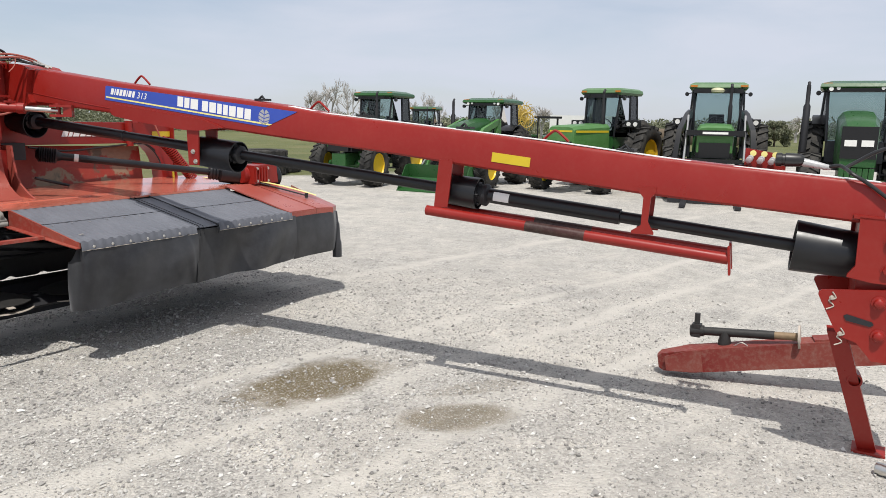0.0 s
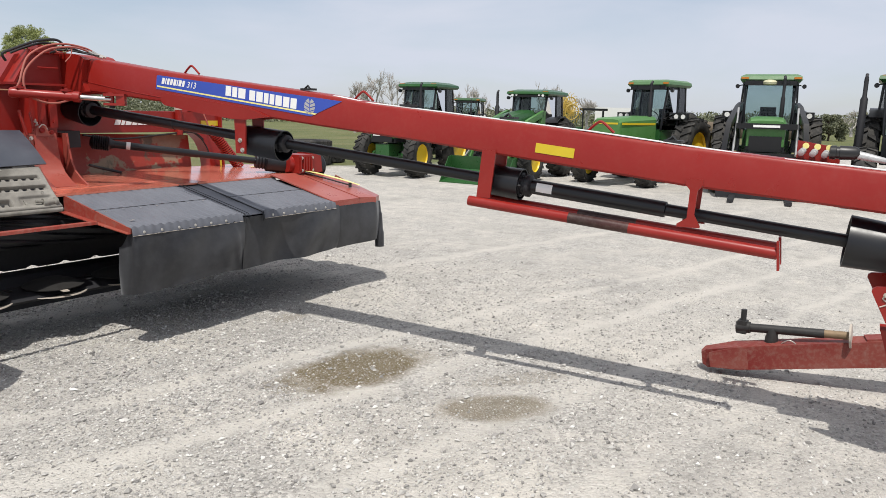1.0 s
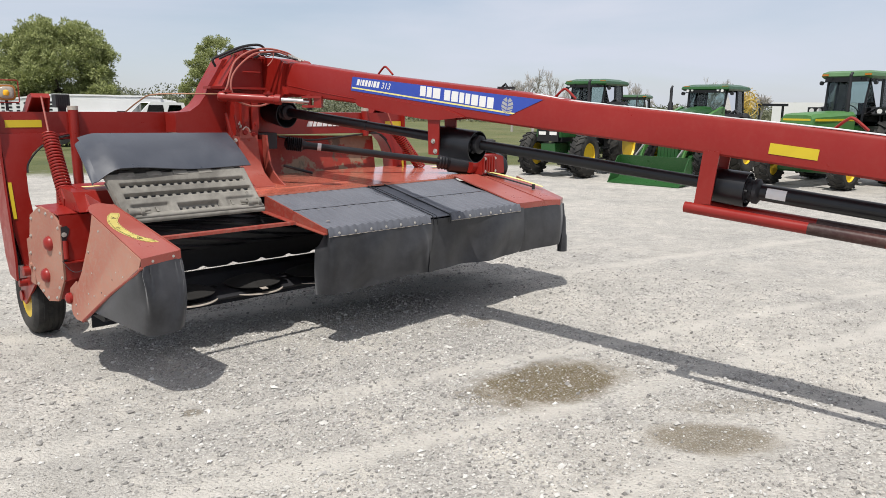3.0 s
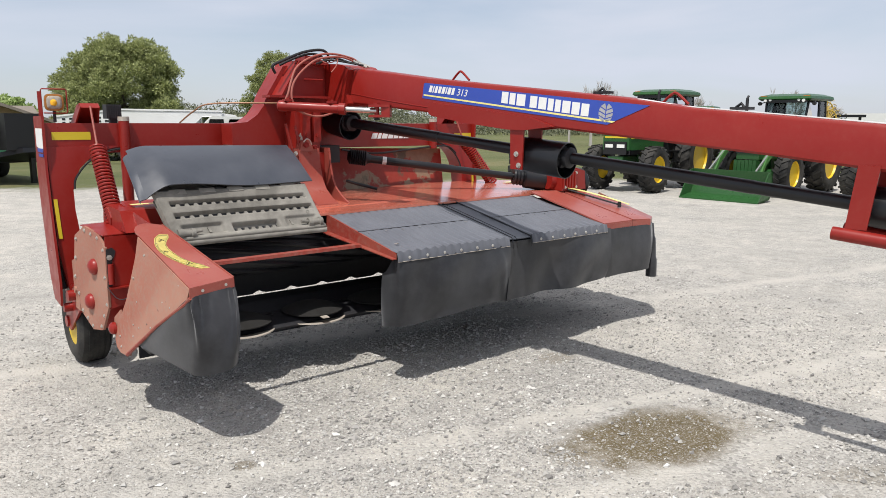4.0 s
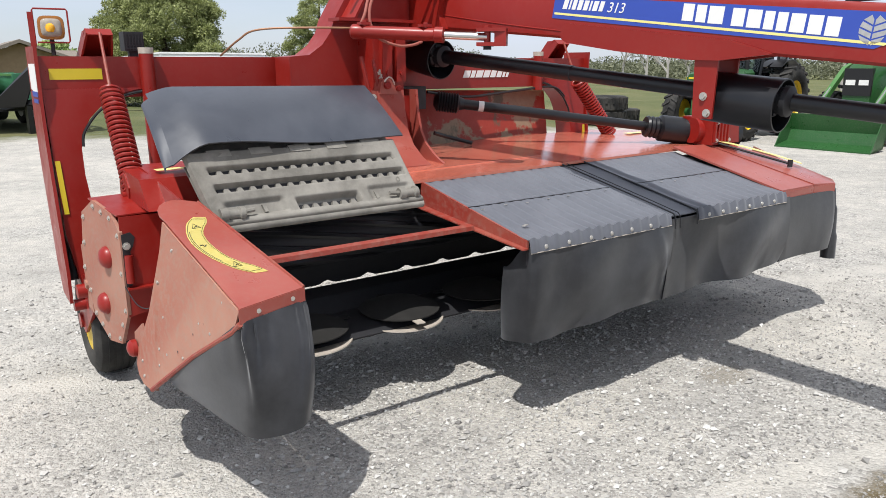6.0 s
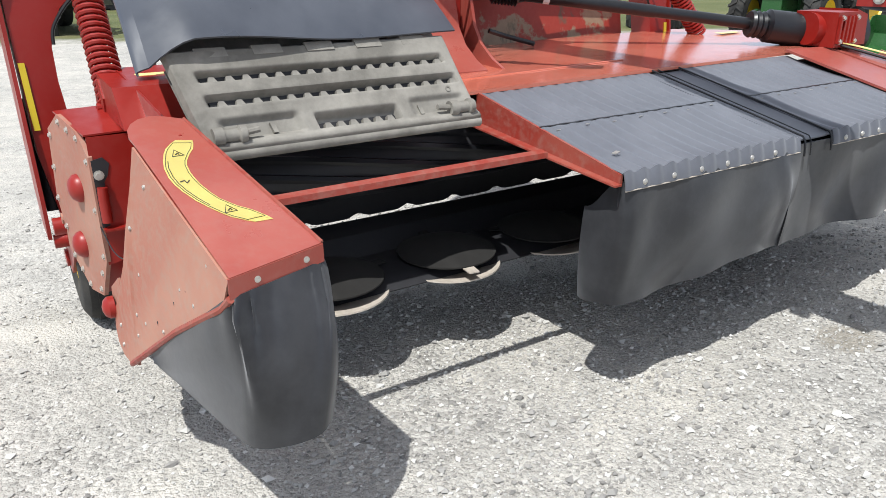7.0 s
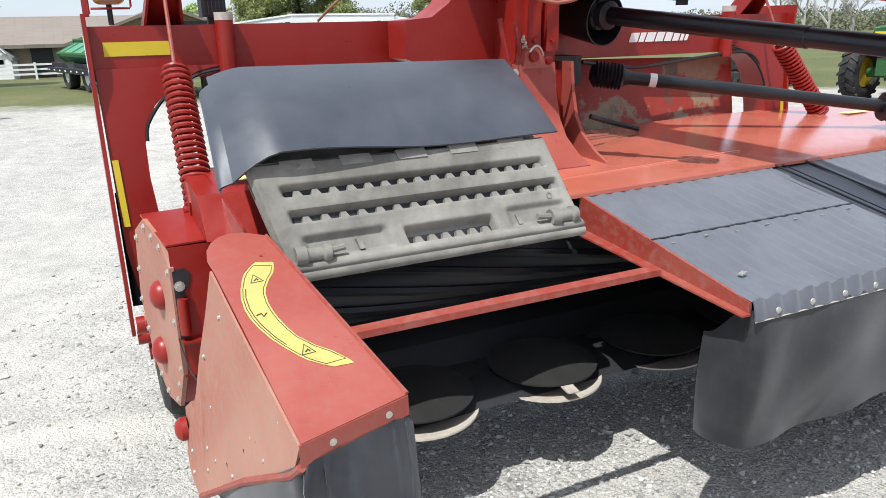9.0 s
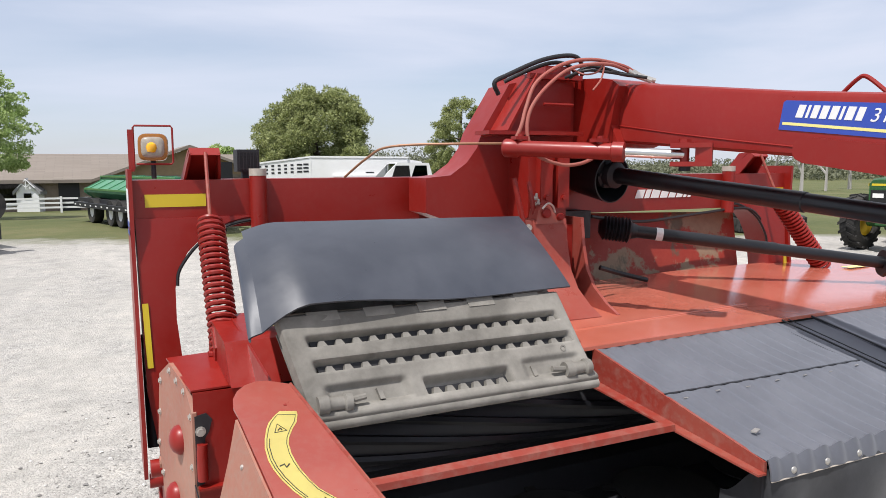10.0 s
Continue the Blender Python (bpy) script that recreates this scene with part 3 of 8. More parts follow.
# bent cheek that leans back towards the frame, with the recessed web between it and the sleeve
bm = bmesh.new()
plate(bm, [(3.335, 5.845, 1.862), (3.488, 5.845, 2.118), (3.425, 6.10, 2.10), (3.27, 6.10, 1.862)], 0.014)
part("turret_cheek", bm, RED, turret, "slanting welded cheek plate", bevel=0.003)
part("turret_cap", boxed((3.46, 5.86, 2.10), (3.74, 6.20, 2.122)), RED, turret, bevel=0.004)
part("turret_block", boxed((3.56, 5.90, 2.122), (3.70, 6.06, 2.165)), RED, turret, bevel=0.006)
part("turret_rung", tubed([(3.52, 5.85, 1.985), (3.68, 5.85, 1.985)], 0.007, 8), RED, turret, "short welded rod")
part("turret_web", plate(bmesh.new(), [(3.34, 5.93, 1.862), (3.49, 5.93, 2.10), (3.72, 5.93, 2.10), (3.72, 5.93, 1.862)], 0.02), RED, turret)
# sleeve where the tongue joins
bm = bmesh.new()
SL = [(-0.24, 1.79), (-0.24, 2.12), (0.00, 2.105), (0.07, 2.09), (0.115, 2.06), (0.085, 1.98), (0.070, 1.89), (0.11, 1.81), (0.05, 1.79)]
loft(bm, [[T(s, 0.19, z) for s, z in SL], [T(s, -0.12, z) for s, z in SL]])
part("tongue_sleeve", bm, RED, mower, "thick welded sleeve", bevel=0.012)
# swing cylinder
CA, CB = Vector((3.225, 5.70, 1.783)), Vector((3.555, 5.323, 1.760))
cdir = (CB - CA).normalized()
cyl = part("swing_cylinder", lathe(bmesh.new(), [(0, 0.03), (0.01, 0.039), (0.06, 0.039), (0.07, 0.033), ((CB - CA).length - 0.05, 0.033), ((CB - CA).length - 0.045, 0.040), ((CB - CA).length, 0.040), ((CB - CA).length + 0.006, 0.02)], CA, cdir), RED, mower, "red hydraulic cylinder")
CE = Vector((3.705, 5.152, 1.748))
part("rod", tubed([CB, CE], 0.019, 20), STEEL, cyl, "bright chromed piston rod")
bm = bmesh.new()
for dz in (-0.035, 0.035):
    prism(bm, [(-0.05, -0.04), (0.02, -0.05), (0.10, -0.03), (0.10, 0.03), (0.02, 0.05), (-0.05, 0.04)], "z", dz - 0.009, dz + 0.009)
box(bm, (0.04, -0.03, -0.035), (0.10, 0.03, 0.035))
tube(bm, [(0, 0, -0.048), (0, 0, 0.048)], 0.017, 12)
part("clevis", bm, RED, cyl, bevel=0.003, place=Matrix.Translation(CE) @ Matrix.Rotation(cdir.to_2d().angle_signed(Vector((1, 0))), 4, "Z"))
part("clevis_bolt", bolt(bmesh.new(), CE + Vector((0, 0, 0.044)), (0, 0, 1), 0.024, 0.014), RED, cyl)
part("clevis_nut", bolt(bmesh.new(), CE + Vector((0, 0, -0.044)), (0, 0, -1), 0.022, 0.018), DARK, cyl)
for a in (0.07, 0.40):
    bm = bmesh.new()
    p = CA + cdir * a
    tube(bm, [p + Vector((0, -0.01, 0.03)), p + Vector((0, -0.01, 0.06))], 0.013, 8)
    box(bm, p + Vector((-0.03, -0.025, 0.036)), p + Vector((0.03, 0.02, 0.05)))
    part("port", bm, RED, cyl, bevel=0.002)

# hoses over the turret
for name, mat, r, pts in (
    ("hydraulic_hose", HOSE, 0.0105, [(3.29, 5.86, 2.02), (3.265, 5.85, 2.07), (3.33, 5.85, 2.105), (3.51, 5.85, 2.18), (3.66, 5.85, 2.208), (3.74, 5.88, 2.19), (3.80, 5.95, 2.14)]),
    ("hydraulic_hose", HOSE, 0.0095, [(3.36, 5.93, 2.085), (3.46, 5.90, 2.135), (3.58, 5.88, 2.175), (3.69, 5.90, 2.17), (3.78, 5.95, 2.12)]),
    ("hydraulic_hose", RED_HOSE, 0.0082, [(3.25, 5.66, 1.80), (3.28, 5.65, 1.87), (3.31, 5.66, 1.95), (3.36, 5.67, 2.05), (3.46, 5.68, 2.12), (3.57, 5.68, 2.158), (3.69, 5.68, 2.168), (3.82, 5.67, 2.148), (3.87, 5.66, 2.125)]),
    ("hydraulic_hose", RED_HOSE, 0.0078, [(3.62, 5.62, 1.735), (3.54, 5.60, 1.715), (3.45, 5.60, 1.712), (3.345, 5.62, 1.75), (3.30, 5.63, 1.83), (3.315, 5.64, 1.93), (3.38, 5.64, 2.02), (3.49, 5.64, 2.105), (3.60, 5.64, 2.138), (3.73, 5.64, 2.145), (3.83, 5.64, 2.12)]),
    ("hydraulic_hose", HOSE, 0.009, [(3.62, 5.80, 2.10), (3.68, 5.74, 2.145), (3.74, 5.70, 2.135), (3.80, 5.66, 2.112), (3.86, 5.62, 2.10)]),
    ("hydraulic_hose", HOSE, 0.007, [(3.60, 5.80, 2.10), (3.65, 5.72, 2.125), (3.72, 5.68, 2.12), (3.80, 5.63, 2.105), (3.88, 5.58, 2.09)]),
):
    part(name, tubed(curve(pts, 7), r, 10), mat, mower, "dusty red hose" if mat is RED_HOSE else "black rubber hose")
for q in ((3.865, 5.662, 2.128), (3.825, 5.642, 2.124)):
    part("hose_fitting", tubed([q, Vector(q) + Vector((0.035, -0.015, -0.022)), Vector(q) + Vector((0.09, -0.05, -0.045))], 0.011, 10), ZINC, mower, "zinc hose end fitting")
part("tie_wire", tubed(curve([(3.58, 5.72, 2.13), (3.60, 5.66, 2.10), (3.66, 5.65, 2.11), (3.69, 5.64, 2.14), (3.67, 5.63, 2.08), (3.62, 5.62, 2.03)], 6), 0.004, 6), RED_HOSE, mower)
part("steel_line", tubed(curve([(2.66, 6.12, 1.66), (2.72, 6.0, 1.74), (2.80, 5.92, 1.79), (3.05, 5.75, 1.80), (3.42, 5.66, 1.80)], 6), 0.0055, 8), plain("rusty_line", (0.30, 0.15, 0.08), 0.5, 0.2, 0.3), mower, "thin rusty hydraulic line")

# main drive shaft, four lengths with bell guards
def t_mid(s):
    return 1.652 - 0.0945 * s


def bell(name, s0, s1, r0, r1, off=0.0, label="black plastic drive-shaft guard bell"):
    a, c = T(s0, 0, t_mid(s0) + off), T(s1, 0, t_mid(s1) + off)
    L = (c - a).length
    prof = [(0, r0 * 0.55), (0, r0), (L * 0.5, (r0 + r1) / 2), (L, r1), (L + 0.001, r1 - 0.006), (L * 0.55, r0 - 0.015), (L * 0.2, r0 * 0.55)]
    return part(name, lathe(bmesh.new(), prof, a, c - a, 36), BLACK, mower, label)


def shaft(s0, s1, r0, r1=None, split=0.6):
    r1 = r1 or r0
    a, c = T(s0, 0, t_mid(s0)), T(s1, 0, t_mid(s1))
    L = (c - a).length
    return part("drive_shaft", lathe(bmesh.new(), [(0, r0 * 0.7), (0.005, r0), (L * split, r0), (L * split + 0.004, r1), (L - 0.005, r1), (L, r1 * 0.7)], a, c - a, 28), BLACK, mower, "black plastic drive-shaft tube")


def joint(s, r, d=1):
    """The universal joint and collar inside a bell."""
    bm = bmesh.new()
    a, c = T(s, 0, t_mid(s)), T(s + 0.1 * d, 0, t_mid(s + 0.1 * d))
    lathe(bm, [(0, 0.02), (0, r), (0.03, r), (0.035, r * 0.8), (0.06, r * 0.8), (0.065, r * 0.92), (0.085, r * 0.92), (0.1, r * 0.6)], a, c - a, 20)
    for k in range(6):
        q = math.tau * k / 6
        u, w = frame_of(c - a)
        p = a + (c - a).normalized() * 0.015 + (u * math.cos(q) + w * math.sin(q)) * r * 0.9
        tube(bm, [p, p + (c - a).normalized() * 0.03], 0.009, 6)
    part("joint", bm, DARK, mower)


bell("guard_bell", -0.42, -0.10, 0.084, 0.118, -0.022)
joint(-0.16, 0.07)
shaft(-0.12, 1.72, 0.040, 0.036, 0.55)
bell("guard_bell", 1.64, 1.98, 0.108, 0.112, -0.02)
joint(1.92, 0.07)
shaft(1.95, 3.62, 0.036, 0.034, 0.7)
bell("guard_bell", 3.60, 3.83, 0.092, 0.098)
joint(3.80, 0.075)
shaft(3.86, 5.72, 0.045, 0.034, 0.45)
bell("guard_bell", 6.02, 5.60, 0.112, 0.135, 0.0)
# paper label stuck round the shaft
la, lb = T(3.935, 0, t_mid(3.935)), T(4.035, 0, t_mid(4.035))
lup = T_LEFT.cross(lb - la).normalized()
lup = lup if lup.z > 0 else -lup
part("shaft_label", sheet(bmesh.new(), lambda u, v: la.lerp(lb, u) + (T_LEFT * math.cos(-0.5 + 1.25 * v) + lup * math.sin(-0.5 + 1.25 * v)) * 0.0462, 2, 8, 0.0005), WHITE, mower, "white paper label on the shaft")
# hangers below the beam and the guard rail
def hanger(s, l0, l1, w_top, w_bot, z_top, z_bot, lean, name="hanger", notch=False):
    bm = bmesh.new()
    if notch:
        pts = [(s - w_top, z_top), (s + w_top, z_top), (s + w_top, z_top - 0.03), (s + 0.02, z_top - 0.06), (s + 0.012, z_bot + 0.07), (s + w_bot * 0.6, z_bot + 0.012), (s + w_bot * 0.6, z_bot), (s - w_bot, z_bot), (s - w_bot, z_bot + 0.015), (s - 0.025, z_bot + 0.05), (s - 0.02, z_top - 0.06), (s - w_top, z_top - 0.03)]
    else:
        pts = [(s - w_top, z_top), (s + w_top, z_top), (s + w_bot + lean, z_bot), (s - w_bot + lean, z_bot)]
    loft(bm, [[T(p, l0, z) for p, z in pts], [T(p, l1, z) for p, z in pts]])
    return part(name, bm, RED, mower, bevel=0.003)


hanger(1.70, 0.150, 0.138, 0.055, 0.045, 1.69, 1.385, 0.0)
hanger(1.70, FAR - 0.005, FAR + 0.007, 0.055, 0.045, 1.69, 1.385, 0.0)
for s, z in ((1.70, 1.48), (1.72, 1.41)):
    part("hanger_bolt", bolt(bmesh.new(), T(s, 0.152, z), T_LEFT, 0.012, 0.012), ZINC, mower)
hanger(3.665, 0.150, 0.138, 0.045, 0.045, 1.50, 1.21, -0.03)
hanger(3.665, FAR - 0.005, FAR + 0.007, 0.045, 0.045, 1.50, 1.21, -0.03)
hanger(4.86, 0.150, 0.140, 0.045, 0.075, 1.40, 1.14, 0.0, notch=True)
hanger(4.86, FAR - 0.005, FAR + 0.005, 0.045, 0.075, 1.40, 1.14, 0.0, notch=True)
for l in (0.145, FAR):
    rail = part("guard_rail", tubed([T(3.54, l, 1.185), T(5.295, l, 1.044)], 0.031, 20), RED, mower, "red guard tube with worn dark band")
    part("end_plate", plate(bmesh.new(), [T(5.293, l - 0.035, 1.108), T(5.293, l + 0.035, 1.108), T(5.307, l + 0.035, 0.962), T(5.307, l - 0.035, 0.962)], 0.012), RED, rail)
    part("worn_band", tubed([T(4.18, l, 1.1336), T(4.53, l, 1.1055)], 0.0316, 20), RUBBED, rail, "dark rubbed band")

# header cross frame
frame_beam = part("cross_frame", boxed((1.79, 6.19, 1.455), (2 * FX - 1.79, 6.37, 1.655)), RED, mower, "red rectangular cross frame tube", bevel=0.014)
part("frame_reflector", boxed((1.84, 6.187, 1.545), (2.077, 6.1885, 1.597)), YELLOW, frame_beam, "yellow reflective sticker")
part("frame_reflector", boxed((5.285, 6.186, 1.515), (5.495, 6.1885, 1.567)), YELLOW, frame_beam, "yellow reflective sticker")
x = 4.34
for w in (0.055, 0.032, 0.055, 0.05, 0.045, 0.04, 0.02, 0.02):
    part("word_bar", prism(bmesh.new(), [(x, 1.525), (x + w, 1.525), (x + w + 0.018, 1.572), (x + 0.018, 1.572)], "y", 6.186, 6.189), WHITE, frame_beam)
    x += w + 0.012


def end_leg(side):
    """The arched leg at one end of the frame, with its wheel, spring and top fittings."""
    f = (lambda p: Vector(p)) if side < 0 else mx
    y0, y1 = 6.18, 6.34
    # front web, leaning forward towards the wheel
    def lean(x, z, y):
        return f((x, y - 0.14 * max(0.0, 1.30 - z), z))
    web = [(1.80, 1.50), (2.30, 1.50), (2.23, 1.492), (2.17, 1.478), (2.11, 1.45), (2.05, 1.41), (1.995, 1.355), (1.96, 1.29), (1.94, 1.21), (1.938, 1.08), (1.955, 0.88), (1.965, 0.70), (1.95, 0.50), (1.86, 0.45), (1.81, 0.80)]
    bm = bmesh.new()
    loft(bm, [[lean(x, z, y0) for x, z in web], [lean(x, z, y1) for x, z in web]])
    leg = part("frame_leg", bm, RED, mower, "red arched frame leg", bevel=0.006)
    # outer cheek plate that reaches above the tube
    cheek = [(6.14, 1.70), (6.40, 1.70), (6.42, 1.35), (6.40, 1.10), (6.30, 0.62), (6.22, 0.48), (6.05, 0.46), (6.03, 0.62), (6.12, 1.10), (6.15, 1.35)]
    bm = bmesh.new()
    loft(bm, [[f((1.795, y, z)) for y, z in cheek], [f((1.780, y, z)) for y, z in cheek]])
    part("cheek_plate", bm, RED, leg, bevel=0.003)
    if side < 0:
        part("cheek_decal", plate(bmesh.new(), [(1.7785, 6.15, 1.62), (1.7785, 6.36, 1.62), (1.7785, 6.36, 1.50), (1.7785, 6.16, 1.47)], 0.001), WHITE, leg, "white and blue maker's decal")
        bm = bmesh.new()
        plate(bm, [(1.777, 6.155, 1.49), (1.777, 6.33, 1.49), (1.777, 6.33, 1.465), (1.777, 6.16, 1.465)], 0.001)
        plate(bm, [(1.777, 6.16, 1.455), (1.777, 6.31, 1.455), (1.777, 6.31, 1.435), (1.777, 6.165, 1.435)], 0.001)
        part("cheek_stripe", bm, BLUE, leg)
    part("leg_sticker", plate(bmesh.new(), [f((1.808, 6.139, 1.16)), f((1.831, 6.139, 1.16)), f((1.838, 6.108, 0.90)), f((1.815, 6.108, 0.90))], 0.003), YELLOW, leg, "narrow yellow reflector strip")
    # hose loop inside the arch
    part("leg_hose", tubed(curve([lean(2.27, 1.485, y0 - 0.01), lean(2.16, 1.462, y0 - 0.012), lean(2.04, 1.39, y0 - 0.012), lean(1.962, 1.29, y0 - 0.008), lean(1.948, 1.22, y0 - 0.004)], 7), 0.007, 8), HOSE, leg)
    # wedge-shaped spring anchor on the tube
    bm = bmesh.new()
    for x, d in ((1.995, 0.022), (2.135, -0.012)):
        loft(bm, [[f((x + q + d * (z - 1.655) / 0.125, y, z)) for y, z in ((6.34, 1.655), (6.22, 1.655), (6.13, 1.762), (6.16, 1.782), (6.24, 1.775))] for q in (0.0, 0.010)])
    loft(bm, [[f(p) for p in ((2.017, 6.125, 1.757), (2.133, 6.125, 1.757), (2.135, 6.165, 1.786), (2.015, 6.165, 1.786))], [f(p) for p in ((2.017, 6.135, 1.752), (2.133, 6.135, 1.752), (2.135, 6.175, 1.778), (2.015, 6.175, 1.778))]])
    plate(bm, [f((1.998, 6.32, 1.658)), f((2.142, 6.32, 1.658)), f((2.135, 6.17, 1.782)), f((2.015, 6.17, 1.782))], 0.008)
    anchor = part("spring_anchor", bm, RED, leg, bevel=0.002)
    # float spring with its rod
    A, Bp = (f((2.065, 5.985, 1.50)), f((2.06, 5.665, 1.035))) if side < 0 else (Vector((5.245, 6.00, 1.50)), Vector((5.56, 5.93, 1.09)))
    part("spring_rod", tubed([f((2.075, 6.13, 1.765)), A + (A - Bp) * 0.02], 0.0075, 8), RED_WORN, anchor, "thin dusty red rod")
    n, pts = 23, []
    ax = (Bp - A)
    u, w = frame_of(ax)
    for k in range(n * 12 + 1):
        q = k / 12 * math.tau
        r = 0.047 if 6 < k < n * 12 - 6 else 0.040
        pts.append(A + ax * (k / (n * 12)) + (u * math.cos(q) + w * math.sin(q)) * r)
    part("float_spring", tubed(pts, 0.0092, 7), RED, mower, "red painted coil spring")
    # pin with cap
    pin = part("pivot_pin", tubed([f((2.29, 6.165, 1.04 if side < 0 else 1.43)), f((2.29, 6.165, 1.67))], 0.036, 18), RED, leg)
    part("pin_cap", tubed([f((2.29, 6.165, 1.67)), f((2.29, 6.165, 1.70))], 0.037, 18), DUST_STEEL, pin, "bare steel cap")
    # wheel
    C = f((1.97, 6.24, 0.305))
    ax = Vector((1, 0, 0))
    wheel = part("wheel", lathe(bmesh.new(), [(-0.095, 0.17), (-0.11, 0.20), (-0.105, 0.25), (-0.085, 0.285), (-0.05, 0.298), (0.05, 0.298), (0.085, 0.285), (0.105, 0.25), (0.11, 0.20), (0.095, 0.17)], C, ax, 48, True), TYRE, mower, "black ribbed implement tyre")
    bm = bmesh.new()
    for h in (-0.055, -0.02, 0.015, 0.05):
        lathe(bm, [(h, 0.29), (h, 0.302), (h + 0.022, 0.302), (h + 0.022, 0.29)], C, ax, 40, True)
    part("tread_rib", bm, TYRE, wheel)
    part("rim", lathe(bmesh.new(), [(-0.09, 0.172), (-0.075, 0.16), (-0.03, 0.15), (-0.02, 0.06), (-0.06, 0.05), (-0.06, 0.0), (0.06, 0.0), (0.06, 0.15), (0.09, 0.172)], C, ax, 40), RIM, wheel, "yellow steel rim")
    # wheel arm and lift link
    bm = bmesh.new()
    plate(bm, [f((1.86, 6.05, 0.60)), f((1.86, 6.25, 0.50)), f((1.86, 6.30, 0.27)), f((1.86, 6.18, 0.25)), f((1.86, 5.86, 0.46)), f((1.86, 5.90, 0.62))], 0.016)
    tube(bm, [f((1.84, 6.24, 0.305)), f((1.93, 6.24, 0.305))], 0.04, 14)
    tube(bm, [f((1.80, 5.93, 0.55)), f((1.90, 5.93, 0.55))], 0.035, 14)
    tube(bm, [f((1.80, 6.08, 0.44)), f((1.90, 6.08, 0.44))], 0.03, 14)
    part("wheel_arm", bm, RED, mower, bevel=0.003)
    bm = bmesh.new()
    plate(bm, [f((1.85, 5.80, 0.47)), f((1.85, 5.80, 0.72)), f((1.85, 5.86, 0.80)), f((1.85, 5.93, 0.78)), f((1.85, 5.92, 0.47))], 0.014)
    tube(bm, [f((1.83, 5.86, 0.60)), f((1.875, 5.86, 0.60))], 0.022, 10)
    part("float_link", bm, RED_DUST, mower, bevel=0.003)
    part("lift_cylinder", tubed([f((1.83, 6.30, 1.0)), f((1.83, 6.16, 0.55))], 0.028, 14), DARK, mower)


end_leg(-1)
end_leg(1)

# warning lamps on the left top
bm = bmesh.new()
for pts in ([(1.812, 6.26, 1.70), (1.812, 6.26, 1.868), (1.818, 6.26, 1.876), (1.955, 6.245, 1.876), (1.961, 6.245, 1.868), (1.961, 6.245, 1.728), (1.955, 6.245, 1.720), (1.82, 6.26, 1.720)],):
    tube(bm, pts, 0.0042, 8)
plate(bm, [(1.79, 6.262, 1.69), (1.812, 6.26, 1.69), (1.812, 6.26, 1.86), (1.79, 6.262, 1.86)], 0.004)
lamp = part("warning_lamp_guard", bm, RED, mower, "red wire lamp guard")
M = Matrix.Translation((1.886, 6.262, 1.789)) @ Matrix.Rotation(radians(-8), 4, "Z")
def squarish(rx, rz, y):
    ring = []
    for k in range(32):
        c, s = math.cos(math.tau * k / 32), math.sin(math.tau * k / 32)
        ring.append(M @ Vector((rx * math.copysign(abs(c) ** 0.5, c), y, rz * math.copysign(abs(s) ** 0.5, s))))
    return ring


bm = bmesh.new()
loft(bm, [squarish(0.040, 0.040, 0.040), squarish(0.054, 0.052, 0.028), squarish(0.059, 0.057, 0.0), squarish(0.057, 0.055, -0.018), squarish(0.050, 0.048, -0.022)])
part("lamp_housing", bm, plain("amber_plastic", (0.30, 0.115, 0.02), 0.15, 0.0, 0.45, 30.0), lamp, "amber plastic warning lamp", smooth=50)
bm = bmesh.new()
loft(bm, [squarish(0.046, 0.043, -0.020), squarish(0.043, 0.040, -0.027), squarish(0.030, 0.027, -0.032), squarish(0.008, 0.007, -0.034)])
part("lamp_lens", bm, plain("clear_lamp_glass", (0.34, 0.30, 0.25), 0.08, 0.0, 0.45, 45.0), lamp, "clear ribbed lens", smooth=50)
part("lamp_bulb", lathe(bmesh.new(), [(0.0, 0.004), (0.002, 0.016), (0.020, 0.022), (0.034, 0.018), (0.042, 0.006)], M @ Vector((-0.006, -0.030, -0.022)), (0.1, 0, 1), 14), plain("amber_bulb", (0.85, 0.42, 0.02), 0.2, 0.0, 0.2, 60.0), lamp, "yellow amber bulb")
part("lamp_stem", tubed([(1.885, 6.27, 1.66), (1.885, 6.27, 1.745)], 0.010, 10), DARK, lamp)
bm = boxed((2.245, 6.40, 1.685), (2.345, 6.50, 1.785))
part("work_lamp", bm, DARK, mower, "square black work lamp", bevel=0.012)
bm = bmesh.new()
for k in range(6):
    box(bm, (2.252, 6.396, 1.697 + k * 0.0145), (2.338, 6.401, 1.702 + k * 0.0145))
    box(bm, (2.254 + k * 0.0155, 6.394, 1.692), (2.258 + k * 0.0155, 6.400, 1.778))
part("lamp_grille", bm, DARK, mower)
part("lamp_bracket", boxed((2.27, 6.42, 1.64), (2.32, 6.46, 1.69)), DARK, mower)

# ---- header of the mower ----
from mathutils.geometry import intersect_ray_tri

